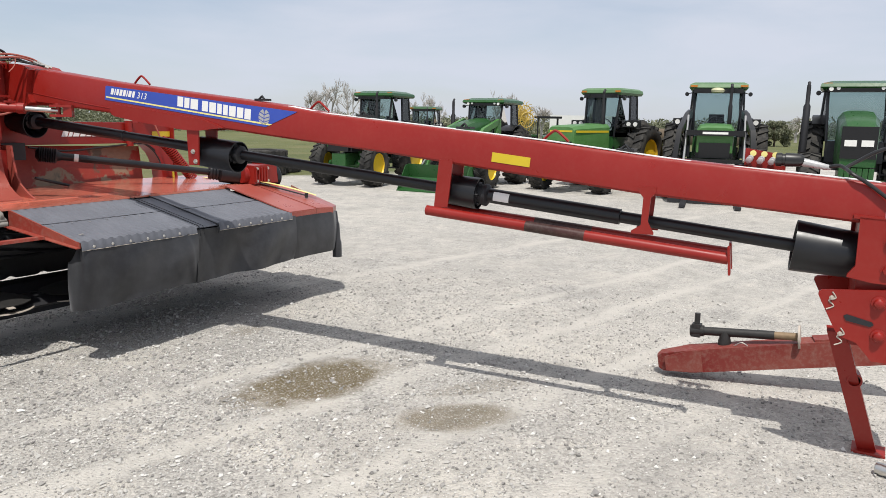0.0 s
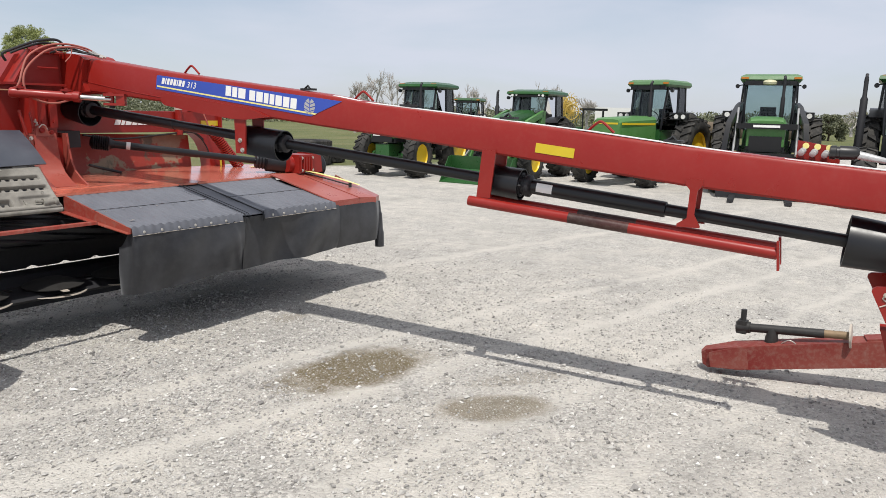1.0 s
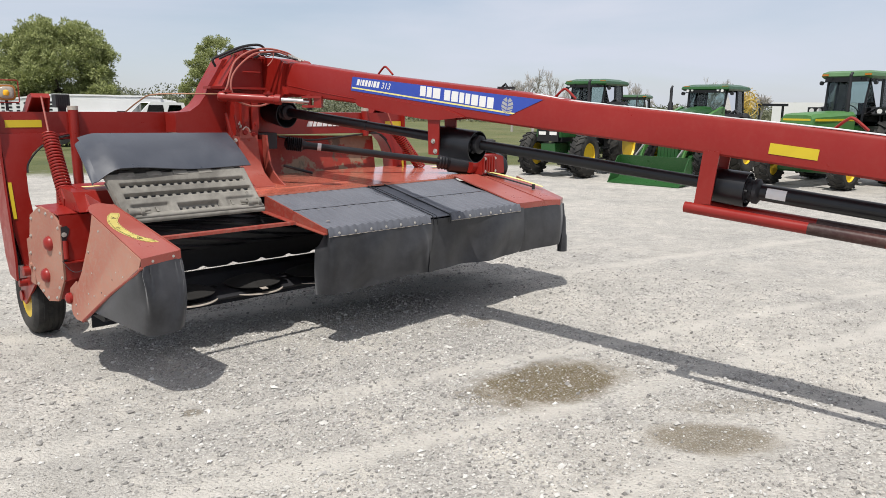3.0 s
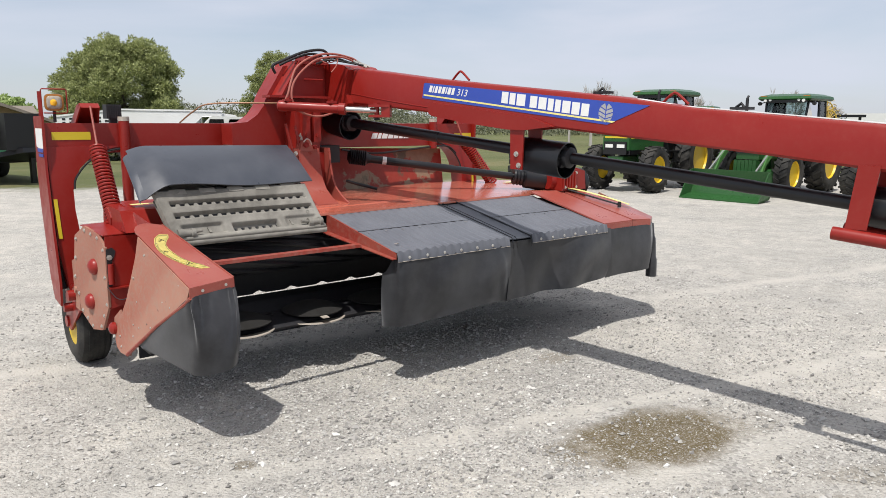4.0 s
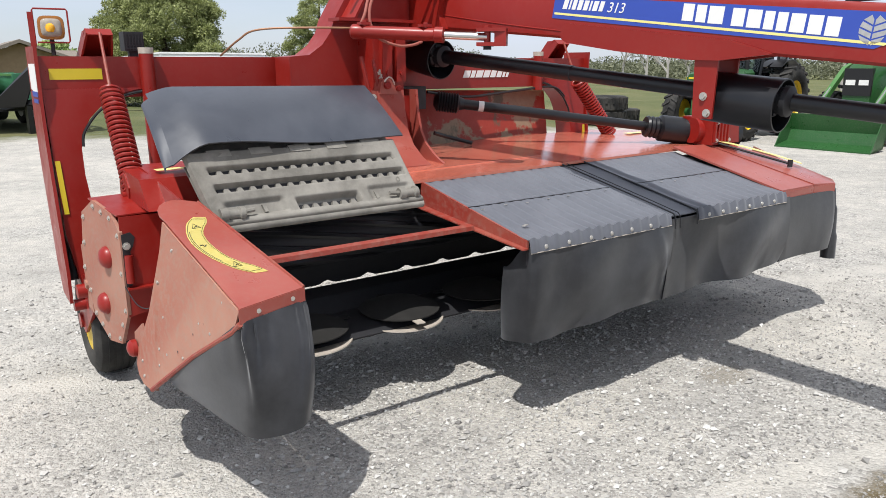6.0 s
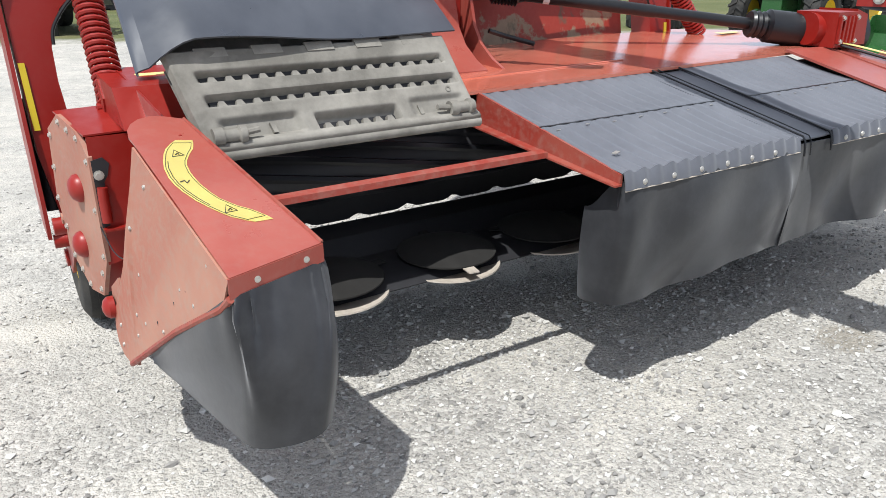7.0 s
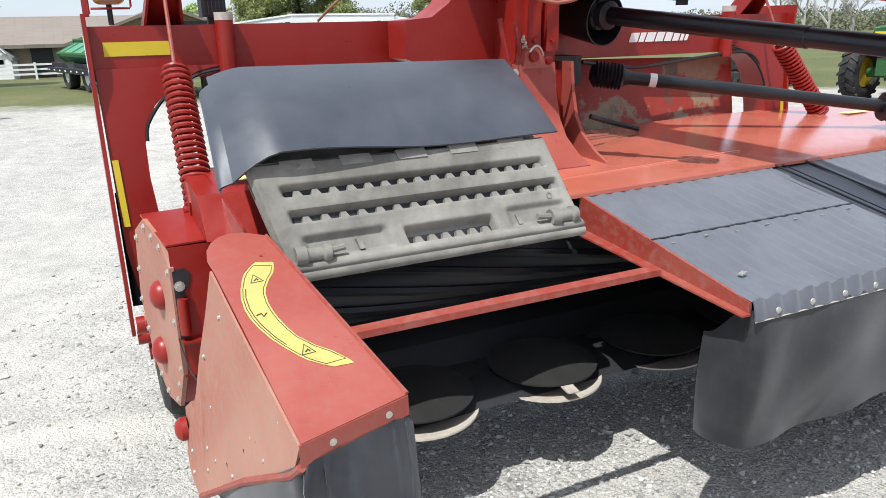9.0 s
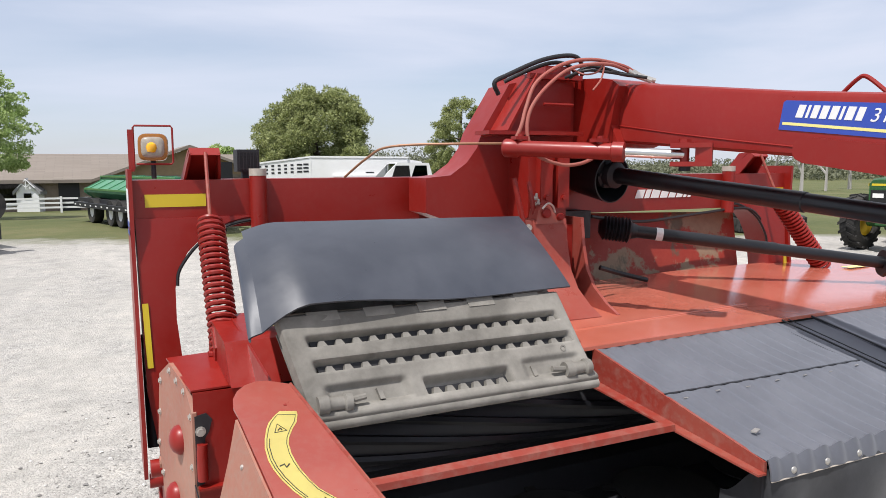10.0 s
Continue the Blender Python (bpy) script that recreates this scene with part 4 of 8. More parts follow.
# near-end hood: sloping top plate with a rounded rear corner, dusty side plate, rubber flap
def end_hood(side):
    f = (lambda p: Vector(p)) if side < 0 else mx
    back = []
    for k in range(7):
        a = radians(200 - k * 20)
        back.append((2.070 + 0.097 * math.cos(a), 4.960 + 0.115 * math.sin(a)))

    def hood_z(x, y, up=0.0):
        return 0.862 - 0.056 * (x - 2.025) + 0.3147 * (y - 4.32) + up
    top = [(x, y, hood_z(x, y)) for x, y in [(2.03, 4.323), (2.283, 4.394), (2.145, 5.05)] + back[::-1]]
    bm = plate(bmesh.new(), [f(p) for p in top], 0.006, (0, 0, 1))
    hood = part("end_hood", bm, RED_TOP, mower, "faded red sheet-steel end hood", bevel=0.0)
    # worn inner rim of the hood
    part("hood_rim", tubed([f((2.286, 4.396, 0.875)), f((2.216, 4.725, 0.983)), f((2.148, 5.048, 1.088))], 0.005, 6), RED_WORN, hood)
    # folded front lip
    bm = bmesh.new()
    loft(bm, [[f(p) for p in ((2.025, 4.320, 0.863), (2.287, 4.392, 0.871), (2.287, 4.390, 0.825), (2.025, 4.318, 0.812))], [f(p) for p in ((2.025, 4.326, 0.863), (2.287, 4.398, 0.871), (2.287, 4.396, 0.825), (2.025, 4.324, 0.812))]])
    part("hood_lip", bm, RED_TOP, hood, bevel=0.002)
    for u in (0.28, 0.80):
        part("lip_rivet", bolt(bmesh.new(), f((2.025 + 0.262 * u, 4.319 + 0.072 * u, 0.838 + 0.01 * u)), f((CX, -1, 0)) - f((CX, 0, 0)), 0.0055, 0.004), ZINC, hood)
    # side plate
    sp = [(2.028, 4.323, 0.858), (1.992, 4.70, 0.981), (1.974, 4.92, 1.050), (1.948, 4.895, 0.95), (1.921, 4.912, 0.826), (1.907, 4.980, 0.694), (1.889, 5.085, 0.55), (1.880, 5.135, 0.49), (1.875, 5.135, 0.44), (1.872, 5.10, 0.402), (1.873, 5.04, 0.384), (1.879, 4.96, 0.387), (1.888, 4.90, 0.42), (1.96, 4.60, 0.64), (2.018, 4.348, 0.79)]
    bm = plate(bmesh.new(), [f(p) for p in sp], 0.006, (1, 0.2, 0))
    side_plate = part("side_plate", bm, RED_DUST, hood, "dusty sun-bleached red side plate")
    out = f((CX - 1, 0, 0)) - f((CX, 0, 0))
    tris = plate(bmesh.new(), sp, 0.006, (1, 0.2, 0))
    bmesh.ops.triangulate(tris, faces=tris.faces)
    for y, z in ((4.807, 0.965), (4.69, 0.935), (4.583, 0.905), (4.664, 0.846), (4.43, 0.862), (4.855, 0.705), (4.582, 0.751), (4.881, 0.575), (4.817, 0.571), (4.876, 0.512), (5.055, 0.475), (4.69, 0.595), (4.502, 0.736), (5.03, 0.42), (4.90, 0.83)):
        xs = min((p.x for p in (intersect_ray_tri(*[v.co for v in fc.verts], Vector((1, 0, 0)), Vector((1.0, y, z))) for fc in tris.faces) if p), default=None)
        if xs is None:
            continue
        part("side_bolt", bolt(bmesh.new(), f((xs, y, z)), out, 0.0045, 0.0035), ZINC, side_plate)
    for y, z in ((4.55, 0.75), (4.62, 0.695), (4.73, 0.60)):
        xs = min((p.x for p in (intersect_ray_tri(*[v.co for v in fc.verts], Vector((1, 0, 0)), Vector((1.0, y, z))) for fc in tris.faces) if p), default=None)
        if xs is not None:
            part("side_slot", boxed(f((xs - 0.0012, y - 0.004, z - 0.011)), f((xs + 0.003, y + 0.004, z + 0.011))), DARK, side_plate)
    # rounded lower skid plate behind, with a pivot boss
    bm = bmesh.new()
    plate(bm, [f(p) for p in ((1.896, 4.925, 0.39), (1.892, 4.98, 0.376), (1.888, 5.06, 0.380), (1.885, 5.13, 0.41), (1.884, 5.17, 0.46), (1.884, 5.17, 0.50), (1.888, 5.17, 0.56), (1.900, 5.08, 0.62))], 0.008, (1, 0.2, 0))
    lipbar = [f(p) for p in ((1.880, 4.945, 0.392), (1.955, 4.61, 0.625), (2.014, 4.352, 0.782), (2.026, 4.320, 0.815))]
    part("plate_lip", tubed(lipbar, 0.010, 8), RED_WORN, hood)
    skid = part("skid_plate", bm, RED_DUST, hood, bevel=0.002)
    part("pivot_boss", lathe(bmesh.new(), [(0, 0.036), (0.018, 0.036), (0.030, 0.026), (0.036, 0.010)], f((1.880, 5.148, 0.50)), out, 18), RED, skid)
    # curved warning sticker
    bm = bmesh.new()
    arc = []
    for r in (0, 1):
        ring = []
        for k in range(15):
            t = k / 14
            p = [(2.134, 4.920), (2.126, 4.882), (2.095, 4.832), (2.080, 4.785), (2.082, 4.726), (2.096, 4.666), (2.126, 4.604), (2.182, 4.553), (2.209, 4.512)]
            q = [(2.089, 4.927), (2.054, 4.890), (2.032, 4.839), (2.018, 4.773), (2.023, 4.706), (2.047, 4.637), (2.083, 4.578), (2.117, 4.537), (2.161, 4.510)]
            src = curve([(x, y, 0) for x, y in (p if r == 0 else q)], 6)
            v = src[round(t * (len(src) - 1))]
            ring.append(f((v.x, v.y, hood_z(v.x, v.y, 0.0045))))
        arc.append(ring)
    bm = bmesh.new()
    loft(bm, [[p for p in arc[0]], [p for p in arc[1]]], closed=False, caps=False)
    bmesh.ops.solidify(bm, geom=bm.faces, thickness=0.001)
    sticker = part("warning_sticker", bm, YELLOW_P, hood, "curved pale yellow warning sticker")

    def mark(x, y):
        return f((x, y, hood_z(x, y, 0.0052)))
    outer, inner = [(v.x, v.y) for v in arc[1]], [(v.x, v.y) for v in arc[0]]
    loop = [(o[0] * 0.91 + q[0] * 0.09, o[1] * 0.91 + q[1] * 0.09) for o, q in zip(outer, inner)][1:-1]
    loop += [(o[0] * 0.09 + q[0] * 0.91, o[1] * 0.09 + q[1] * 0.91) for o, q in zip(outer, inner)][-2:0:-1]
    part("sticker_border", tubed([mark(x, y) for x, y in loop + loop[:1]], 0.0009, 4), PRINT, sticker)
    mid = [(o[0] * 0.5 + q[0] * 0.5, o[1] * 0.5 + q[1] * 0.5) for o, q in zip(outer, inner)]
    for k in (3, 11):
        cx, cy = mid[k]
        tri = [(cx - 0.015, cy - 0.014), (cx + 0.017, cy - 0.010), (cx - 0.002, cy + 0.020), (cx - 0.015, cy - 0.014)]
        part("warning_triangle", tubed([mark(x, y) for x, y in tri], 0.0013, 4), PRINT, sticker)
        part("pictogram", tubed([mark(cx - 0.005, cy - 0.006), mark(cx + 0.002, cy + 0.002), mark(cx + 0.005, cy - 0.005)], 0.0022, 4), PRINT, sticker)
    low = [(o[0] * 0.8 + q[0] * 0.2, o[1] * 0.8 + q[1] * 0.2) for o, q in zip(outer, inner)][4:11]
    part("arrow_line", tubed([mark(x, y) for x, y in low], 0.0011, 4), PRINT, sticker)
    cx, cy = mid[7]
    part("pictogram", tubed([mark(cx - 0.012, cy - 0.002), mark(cx, cy + 0.003), mark(cx + 0.003, cy - 0.009), mark(cx + 0.012, cy + 0.002)], 0.0022, 4), PRINT, sticker)
    # rubber flap that wraps the corner
    tops = [(1.908, 4.83, 0.470), (1.95, 4.63, 0.60), (2.012, 4.362, 0.792), (2.045, 4.328, 0.818), (2.16, 4.355, 0.824), (2.272, 4.392, 0.828), (2.294, 4.422, 0.830)]
    lows = [(1.914, 4.77, 0.470), (1.958, 4.61, 0.450), (2.010, 4.40, 0.425), (2.045, 4.315, 0.412), (2.12, 4.270, 0.418), (2.19, 4.258, 0.430), (2.24, 4.295, 0.440)]
    ct, cl = curve(tops, 6), curve(lows, 6)
    n = len(ct) - 1

    def skin(u, v):
        i = u * n
        k = min(int(i), n - 1)
        p = ct[k].lerp(ct[k + 1], i - k)
        q = cl[k].lerp(cl[k + 1], i - k)
        c = p.lerp(q, v)
        s = math.sin(v * math.pi)
        gather = 0.011 * math.sin(u * 62.0 + 1.5 * math.sin(u * 23.0)) * min(1.0, v * 12) * math.exp(-v * 5.0) * step(0.25, 0.5, u)
        bulge = 0.014 * s * step(0.55, 1.0, u) * (1.4 - v)
        fold = gather + 0.010 * math.sin(u * 17.0 + v * 2.5) * s * (1 - v) - 0.022 * math.exp(-((u - 0.47 - 0.10 * v) / 0.035) ** 2) * (1 - v) ** 1.5 * min(1.0, v * 9)
        return f((c.x + fold + bulge, c.y - 0.035 * s * min(1.0, u * 2.0) + fold, c.z))
    part("corner_flap", sheet(bmesh.new(), skin, 90, 26, 0.006), RUBBER, hood, "black rubber corner flap")
    return hood


end_hood(-1)

# drive case at the near end
CASE = [(5.37, 0.93), (5.44, 1.00), (5.62, 1.03), (5.76, 0.96), (5.82, 0.70), (5.74, 0.48), (5.60, 0.40), (5.47, 0.42), (5.37, 0.58)]


def case_x(y, d=0.0):
    return 1.905 - (y - 5.37) * 0.17 + d


bm = bmesh.new()
loft(bm, [[(case_x(y, 0.013), y, z) for y, z in CASE], [(2.13, y, z) for y, z in CASE]])
case = part("drive_case", bm, RED, mower, "red gear drive case", bevel=0.008)
bm = bmesh.new()
loft(bm, [[(case_x(y), y + (y - 5.58) * 0.05, z + (z - 0.7) * 0.03) for y, z in CASE], [(case_x(y, 0.014), y + (y - 5.58) * 0.05, z + (z - 0.7) * 0.03) for y, z in CASE]])
cover = part("case_cover", bm, RED_DUST, case, "dusty bolted cover plate", bevel=0.002)
for (y0, z0), (y1, z1) in zip(CASE, CASE[1:] + CASE[:1]):
    for t in ((0.0, 0.5) if math.hypot(y1 - y0, z1 - z0) > 0.16 else (0.0,)):
        y, z = y0 + (y1 - y0) * t, z0 + (z1 - z0) * t
        y, z = y + (5.58 - y) * 0.06, z + (0.7 - z) * 0.05
        part("cover_bolt", bolt(bmesh.new(), (case_x(y), y, z), (-1, -0.17, 0), 0.008, 0.007), ZINC, cover)
for y, z in ((5.52, 0.80), (5.60, 0.57)):
    part("hub_cap", lathe(bmesh.new(), [(0, 0.05), (0.012, 0.048), (0.026, 0.036), (0.034, 0.018), (0.036, 0.002)], (case_x(y), y, z), (-1, -0.17, 0), 20), RED, cover)
bm = bmesh.new()
plate(bm, [(1.905, 5.37, 1.005), (2.13, 5.37, 1.010), (2.13, 5.72, 1.040), (1.86, 5.70, 1.036)], 0.006)
part("case_top", bm, RED, case, bevel=0.003)
bm = bmesh.new()
plate(bm, [(1.91, 5.366, 1.0), (2.13, 5.366, 1.0), (2.12, 5.366, 0.60), (1.91, 5.366, 0.56)], 0.006)
part("case_front", bm, RED, case, bevel=0.002)
# dark plate on the closed front paints the shade of an opening
part("case_opening_shade", plate(bmesh.new(), [(1.912, 5.361, 0.925), (1.948, 5.361, 0.932), (1.966, 5.361, 0.91), (1.955, 5.361, 0.87), (1.942, 5.361, 0.85), (1.945, 5.361, 0.76), (1.936, 5.361, 0.70), (1.912, 5.361, 0.695)], 0.004), DARK, case, "dark plate standing for the opening's shade")
part("case_ledge", boxed((1.915, 5.335, 0.685), (2.11, 5.366, 0.694)), RED, case, bevel=0.002)
part("case_drum", tubed([(1.930, 5.352, 0.715), (1.930, 5.352, 0.80), (1.932, 5.353, 0.835)], 0.017, 14), RED, case, "red rounded shaft housing")
part("case_bolt", bolt(bmesh.new(), (1.929, 5.356, 0.875), (0, -1, 0), 0.011, 0.012), ZINC, case)
part("cover_wire", tubed(curve([(1.906, 5.36, 0.70), (1.915, 5.20, 0.66), (1.925, 5.02, 0.70), (1.935, 4.93, 0.80)], 6), 0.0022, 5), DARK, case)

# inner wall, float arm and step behind the case
bm = bmesh.new()
plate(bm, [(2.11, 4.95, 1.06), (2.09, 5.62, 1.16), (2.09, 5.72, 1.16), (2.09, 5.74, 0.60), (2.12, 4.95, 0.60)], 0.008)
part("end_wall", bm, RED, mower, bevel=0.002)
bm = bmesh.new()
prism(bm, [(5.30, 1.02), (5.42, 1.14), (5.78, 1.16), (5.78, 1.02)], "x", 2.02, 2.42)
part("rear_step", bm, RED, mower, bevel=0.006)
part("step_sticker", boxed((2.12, 5.50, 1.1605), (2.40, 5.56, 1.162)), YELLOW_P, mower, "yellow warning strip")
bm = bmesh.new()
plate(bm, [(2.02, 5.62, 0.98), (2.02, 5.78, 0.98), (2.02, 5.76, 1.10), (2.02, 5.66, 1.14), (2.02, 5.60, 1.08)], 0.012)
plate(bm, [(2.10, 5.62, 0.98), (2.10, 5.78, 0.98), (2.10, 5.76, 1.10), (2.10, 5.66, 1.14), (2.10, 5.60, 1.08)], 0.012)
tube(bm, [(2.0, 5.67, 1.04), (2.12, 5.67, 1.04)], 0.016, 10)
part("spring_bracket", bm, RED, mower, bevel=0.002)

# open bay: dark conditioner sheets stand for its shade, cutter bar below, front tie bar
BX0 = 2.14
bm = bmesh.new()
XA, XB = BX0, 2 * CX - BX0
# inner hood sheet whose lower edge is cut in shallow scallops
low = []
for k in range(145):
    x = XA + (XB - XA) * k / 144
    low.append((x, 0.442 + 0.020 * max(0.0, math.cos((x - 2.22) / 0.26 * math.tau)) ** 3))
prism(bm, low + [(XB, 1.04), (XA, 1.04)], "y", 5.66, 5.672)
part("conditioner_hood", bm, DARK, mower, "inner hood sheet with scalloped edge, coloured dark for the bay's shade", smooth=0)
# the thin skirt below the guard is added to stop light from behind
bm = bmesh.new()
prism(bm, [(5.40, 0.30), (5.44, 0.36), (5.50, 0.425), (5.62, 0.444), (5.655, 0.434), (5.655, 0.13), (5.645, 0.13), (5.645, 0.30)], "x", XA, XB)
part("rear_guard_blocker", bm, DARK, mower, "dark guard behind the cutter bar with an added skirt that blocks light")
# added sheet, mostly hidden by the lid, that blocks sun reaching the ground
part("conditioner_sun_stop", boxed((2.12, 5.655, 1.030), (3.30, 6.12, 1.042)), DARK, mower, "added dark sheet that keeps the sun out behind the lid")
roll = part("conditioner_roll", tubed([(2.16, 5.28, 0.80), (5.80, 5.28, 0.80)], 0.105, 24), DARK, mower, "black ribbed conditioner roll")
for k in range(10):
    pts = []
    for j in range(25):
        t = j / 24
        a = math.tau * k / 10 + (t * 5.5 if t < 0.5 else (1 - t) * 5.5)
        pts.append((2.18 + 3.6 * t, 5.28 + 0.112 * math.cos(a), 0.80 + 0.112 * math.sin(a)))
    part("roll_rib", tubed(pts, 0.016, 6), BLACK, roll)
bm = bmesh.new()
prism(bm, [(5.07, 0.340), (5.13, 0.378), (5.36, 0.378), (5.42, 0.345), (5.36, 0.315), (5.11, 0.315)], "x", 2.05, 2 * CX - 2.05)
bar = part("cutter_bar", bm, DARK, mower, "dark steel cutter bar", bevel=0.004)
# near-black steel colour carries the bay's shade on discs and rear knives
SHADE_STEEL = plain("bay_shade_steel", (0.016, 0.015, 0.014), 1.0, 0.0, 0.5, 14.0)
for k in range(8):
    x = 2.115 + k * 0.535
    disc = part("cutting_disc", lathe(bmesh.new(), [(0, 0.21), (0.006, 0.21), (0.010, 0.195), (0.030, 0.15), (0.050, 0.09), (0.058, 0.04), (0.059, 0.005)], (x, 5.21, 0.388), (0, 0, 1), 28), SHADE_STEEL, bar, "domed cutting disc, coloured dark for the bay's shade")
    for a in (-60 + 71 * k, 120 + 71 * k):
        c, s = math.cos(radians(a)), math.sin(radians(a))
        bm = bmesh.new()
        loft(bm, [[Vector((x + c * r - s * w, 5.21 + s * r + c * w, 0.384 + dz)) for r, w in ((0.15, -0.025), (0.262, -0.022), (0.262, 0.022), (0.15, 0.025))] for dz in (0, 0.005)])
        # forward knives stay pale as if sunlit, the others take the shade colour
        part("knife", bm, DUST_STEEL if s < -0.5 else SHADE_STEEL, disc, "worn steel knife")
    bm = bmesh.new()
    sheet(bm, lambda u, v: (x + (0.225 - 0.03 * v) * math.cos(math.pi * (1 + u)), 5.21 + (0.238 - 0.12 * v) * math.sin(math.pi * (1 + u)), 0.342 - 0.014 * v), 18, 3, 0.006)
    if 0 < k < 7:
        part("skid_shoe", bm, DUST_STEEL, bar, "worn pale steel skid shoe")
bm = bmesh.new()
prism(bm, [(4.684, 0.888), (4.690, 0.886), (4.720, 0.896), (4.720, 0.911), (4.686, 0.907)], "x", 2.19, 3.262)
part("tie_bar", bm, RED_WORN, mower, "worn red front tie bar", bevel=0.002)
# raised lid: dusty ribbed plastic underside
LO = Vector((2.182, 4.957, 1.004))
LX, LY = Vector((1.03, 0.0, 0.0)), Vector((-0.0557, 0.1345, 0.232))
LN = LX.cross(LY).normalized() * -1.0  # away from the viewer
LW, LH = LX.length, 0.36
LM = Matrix((LX.normalized(), LY.normalized(), LN)).transposed().to_4x4()
LM.translation = LO


def lid_pt(x, y, z=0.0):
    return LM @ Vector((x * 0.958, y * LY.length / LH, z))


bm = bmesh.new()
loft(bm, [[lid_pt(x, y, z) for x, y in ((0.0, 0), (LW, 0), (LW, LH), (0.0, LH))] for z in (0.034, 0.040)])
lid = part("raised_lid", bm, LID_GREY, mower, "dusty grey ribbed plastic lid, raised")


def ribbed(bm, pts, z0, z1):
    loft(bm, [[lid_pt(x, y, z0) for x, y in pts], [lid_pt(x, y, z1) for x, y in pts]])


def dent(x, y, x0, x1, y0, y1, side, low, high):
    return step(x0, x0 + side, x) * (1 - step(x1 - side, x1, x)) * step(y0, y0 + low, y) * (1 - step(y1 - high, y1, y))


def moulded(u, v):
    x, y = LW * u, -0.03 + (LH + 0.09) * v
    z = -0.006
    z += 0.034 * dent(x, y, 0.065, LW - 0.045, 0.277, 0.330, 0.020, 0.006, 0.026)
    z += 0.034 * dent(x, y, 0.060, LW - 0.025, 0.171, 0.230, 0.020, 0.006, 0.028)
    z += 0.020 * dent(x, y, 0.060, 0.345, 0.022, 0.128, 0.030, 0.020, 0.030)
    z += 0.034 * dent(x, y, 0.380, 0.705, 0.027, 0.108, 0.018, 0.006, 0.034)
    z += 0.013 * dent(x, y, 0.745, LW - 0.030, 0.024, 0.128, 0.030, 0.020, 0.030)
    # rounded rim all round and a rolled lower edge
    rim = min(x, LW - x, LH + 0.06 - y)
    z += 0.020 * (1 - step(0.0, 0.016, rim)) ** 2
    z += 0.018 * (1 - step(-0.03, 0.004, y)) ** 2 - 0.008 * dent(x, y, -1, 2, -0.026, 0.026, 0.01, 0.02, 0.02)
    z += 0.0025 * math.sin(x * 7.0 + 1.0) * math.sin(y * 11.0)
    return lid_pt(x, y, z)


part("lid_panel", sheet(bmesh.new(), moulded, 210, 96, 0.004), LID_GREY, lid, "dusty moulded plastic underside")
part("lid_roll", tubed([lid_pt(0.01, -0.026, 0.010), lid_pt(LW - 0.01, -0.026, 0.010)], 0.018, 14), LID_GREY, lid)
for y, xs in ((0.279, [0.10 + 0.0560 * k for k in range(16)]), (0.173, [0.095 + 0.0580 * k for k in range(16)]), (0.031, [0.405 + 0.0475 * k for k in range(6)])):
    for x in xs:
        bm = bmesh.new()
        h = 0.024 if y < 0.25 else 0.022
        ribbed(bm, [(x, y - 0.004), (x + 0.034, y - 0.004), (x + 0.025, y + h), (x + 0.009, y + h)], 0.0, 0.031)
        part("lid_tooth", bm, LID_GREY, lid, bevel=0.003)
# dark strips paint the shade in the recesses behind the teeth
for y, x0, x1 in ((0.279, 0.085, 0.985), (0.173, 0.080, 1.000), (0.031, 0.392, 0.698)):
    bm = bmesh.new()
    ribbed(bm, [(x0, y - 0.003), (x1, y - 0.003), (x1, y + 0.031), (x0, y + 0.031)], 0.020, 0.0305)
    part("lid_slot_shade", bm, DARK, lid, "dark strip standing for the shade between the teeth")
for k in range(5):
    x = 0.10 + 0.185 * k
    bm = bmesh.new()
    ribbed(bm, [(x, LH + 0.02), (x + 0.10, LH + 0.02), (x + 0.10, LH + 0.06), (x, LH + 0.06)], -0.010, 0.01)
    part("lid_tab", bm, LID_GREY, lid)
for x, d in ((0.03, 1), (LW - 0.03, -1)):
    bm = bmesh.new()
    lathe(bm, [(0, 0.012), (0, 0.026), (0.03, 0.028), (0.032, 0.020), (0.075, 0.020), (0.08, 0.028), (0.10, 0.026), (0.10, 0.01)], lid_pt(x + (0.0 if d > 0 else -0.10), 0.045, -0.012), LM.to_3x3() @ Vector((1, 0, 0)), 14)
    tube(bm, [lid_pt(x + 0.07 * d, 0.045, -0.015), lid_pt(x + 0.15 * d, 0.055, -0.018)], 0.010, 8)
    part("lid_hinge", bm, LID_GREY, lid, "dusty hinge pin")
    bm = bmesh.new()
    ribbed(bm, [(x + d * 0.20, 0.04), (x + d * 0.215, 0.04), (x + d * 0.215, 0.085), (x + d * 0.20, 0.085)], -0.002, 0.031)
    part("lid_rib", bm, LID_GREY, lid)
for x, y in ((0.085, 0.343), (LW - 0.09, 0.145)):
    part("lid_stud", lathe(bmesh.new(), [(0, 0.011), (0.004, 0.011), (0.004, 0.006), (0.001, 0.006)], lid_pt(x, y, -0.004), LM.to_3x3() @ Vector((0, 0, -1)), 14), LID_GREY, lid)


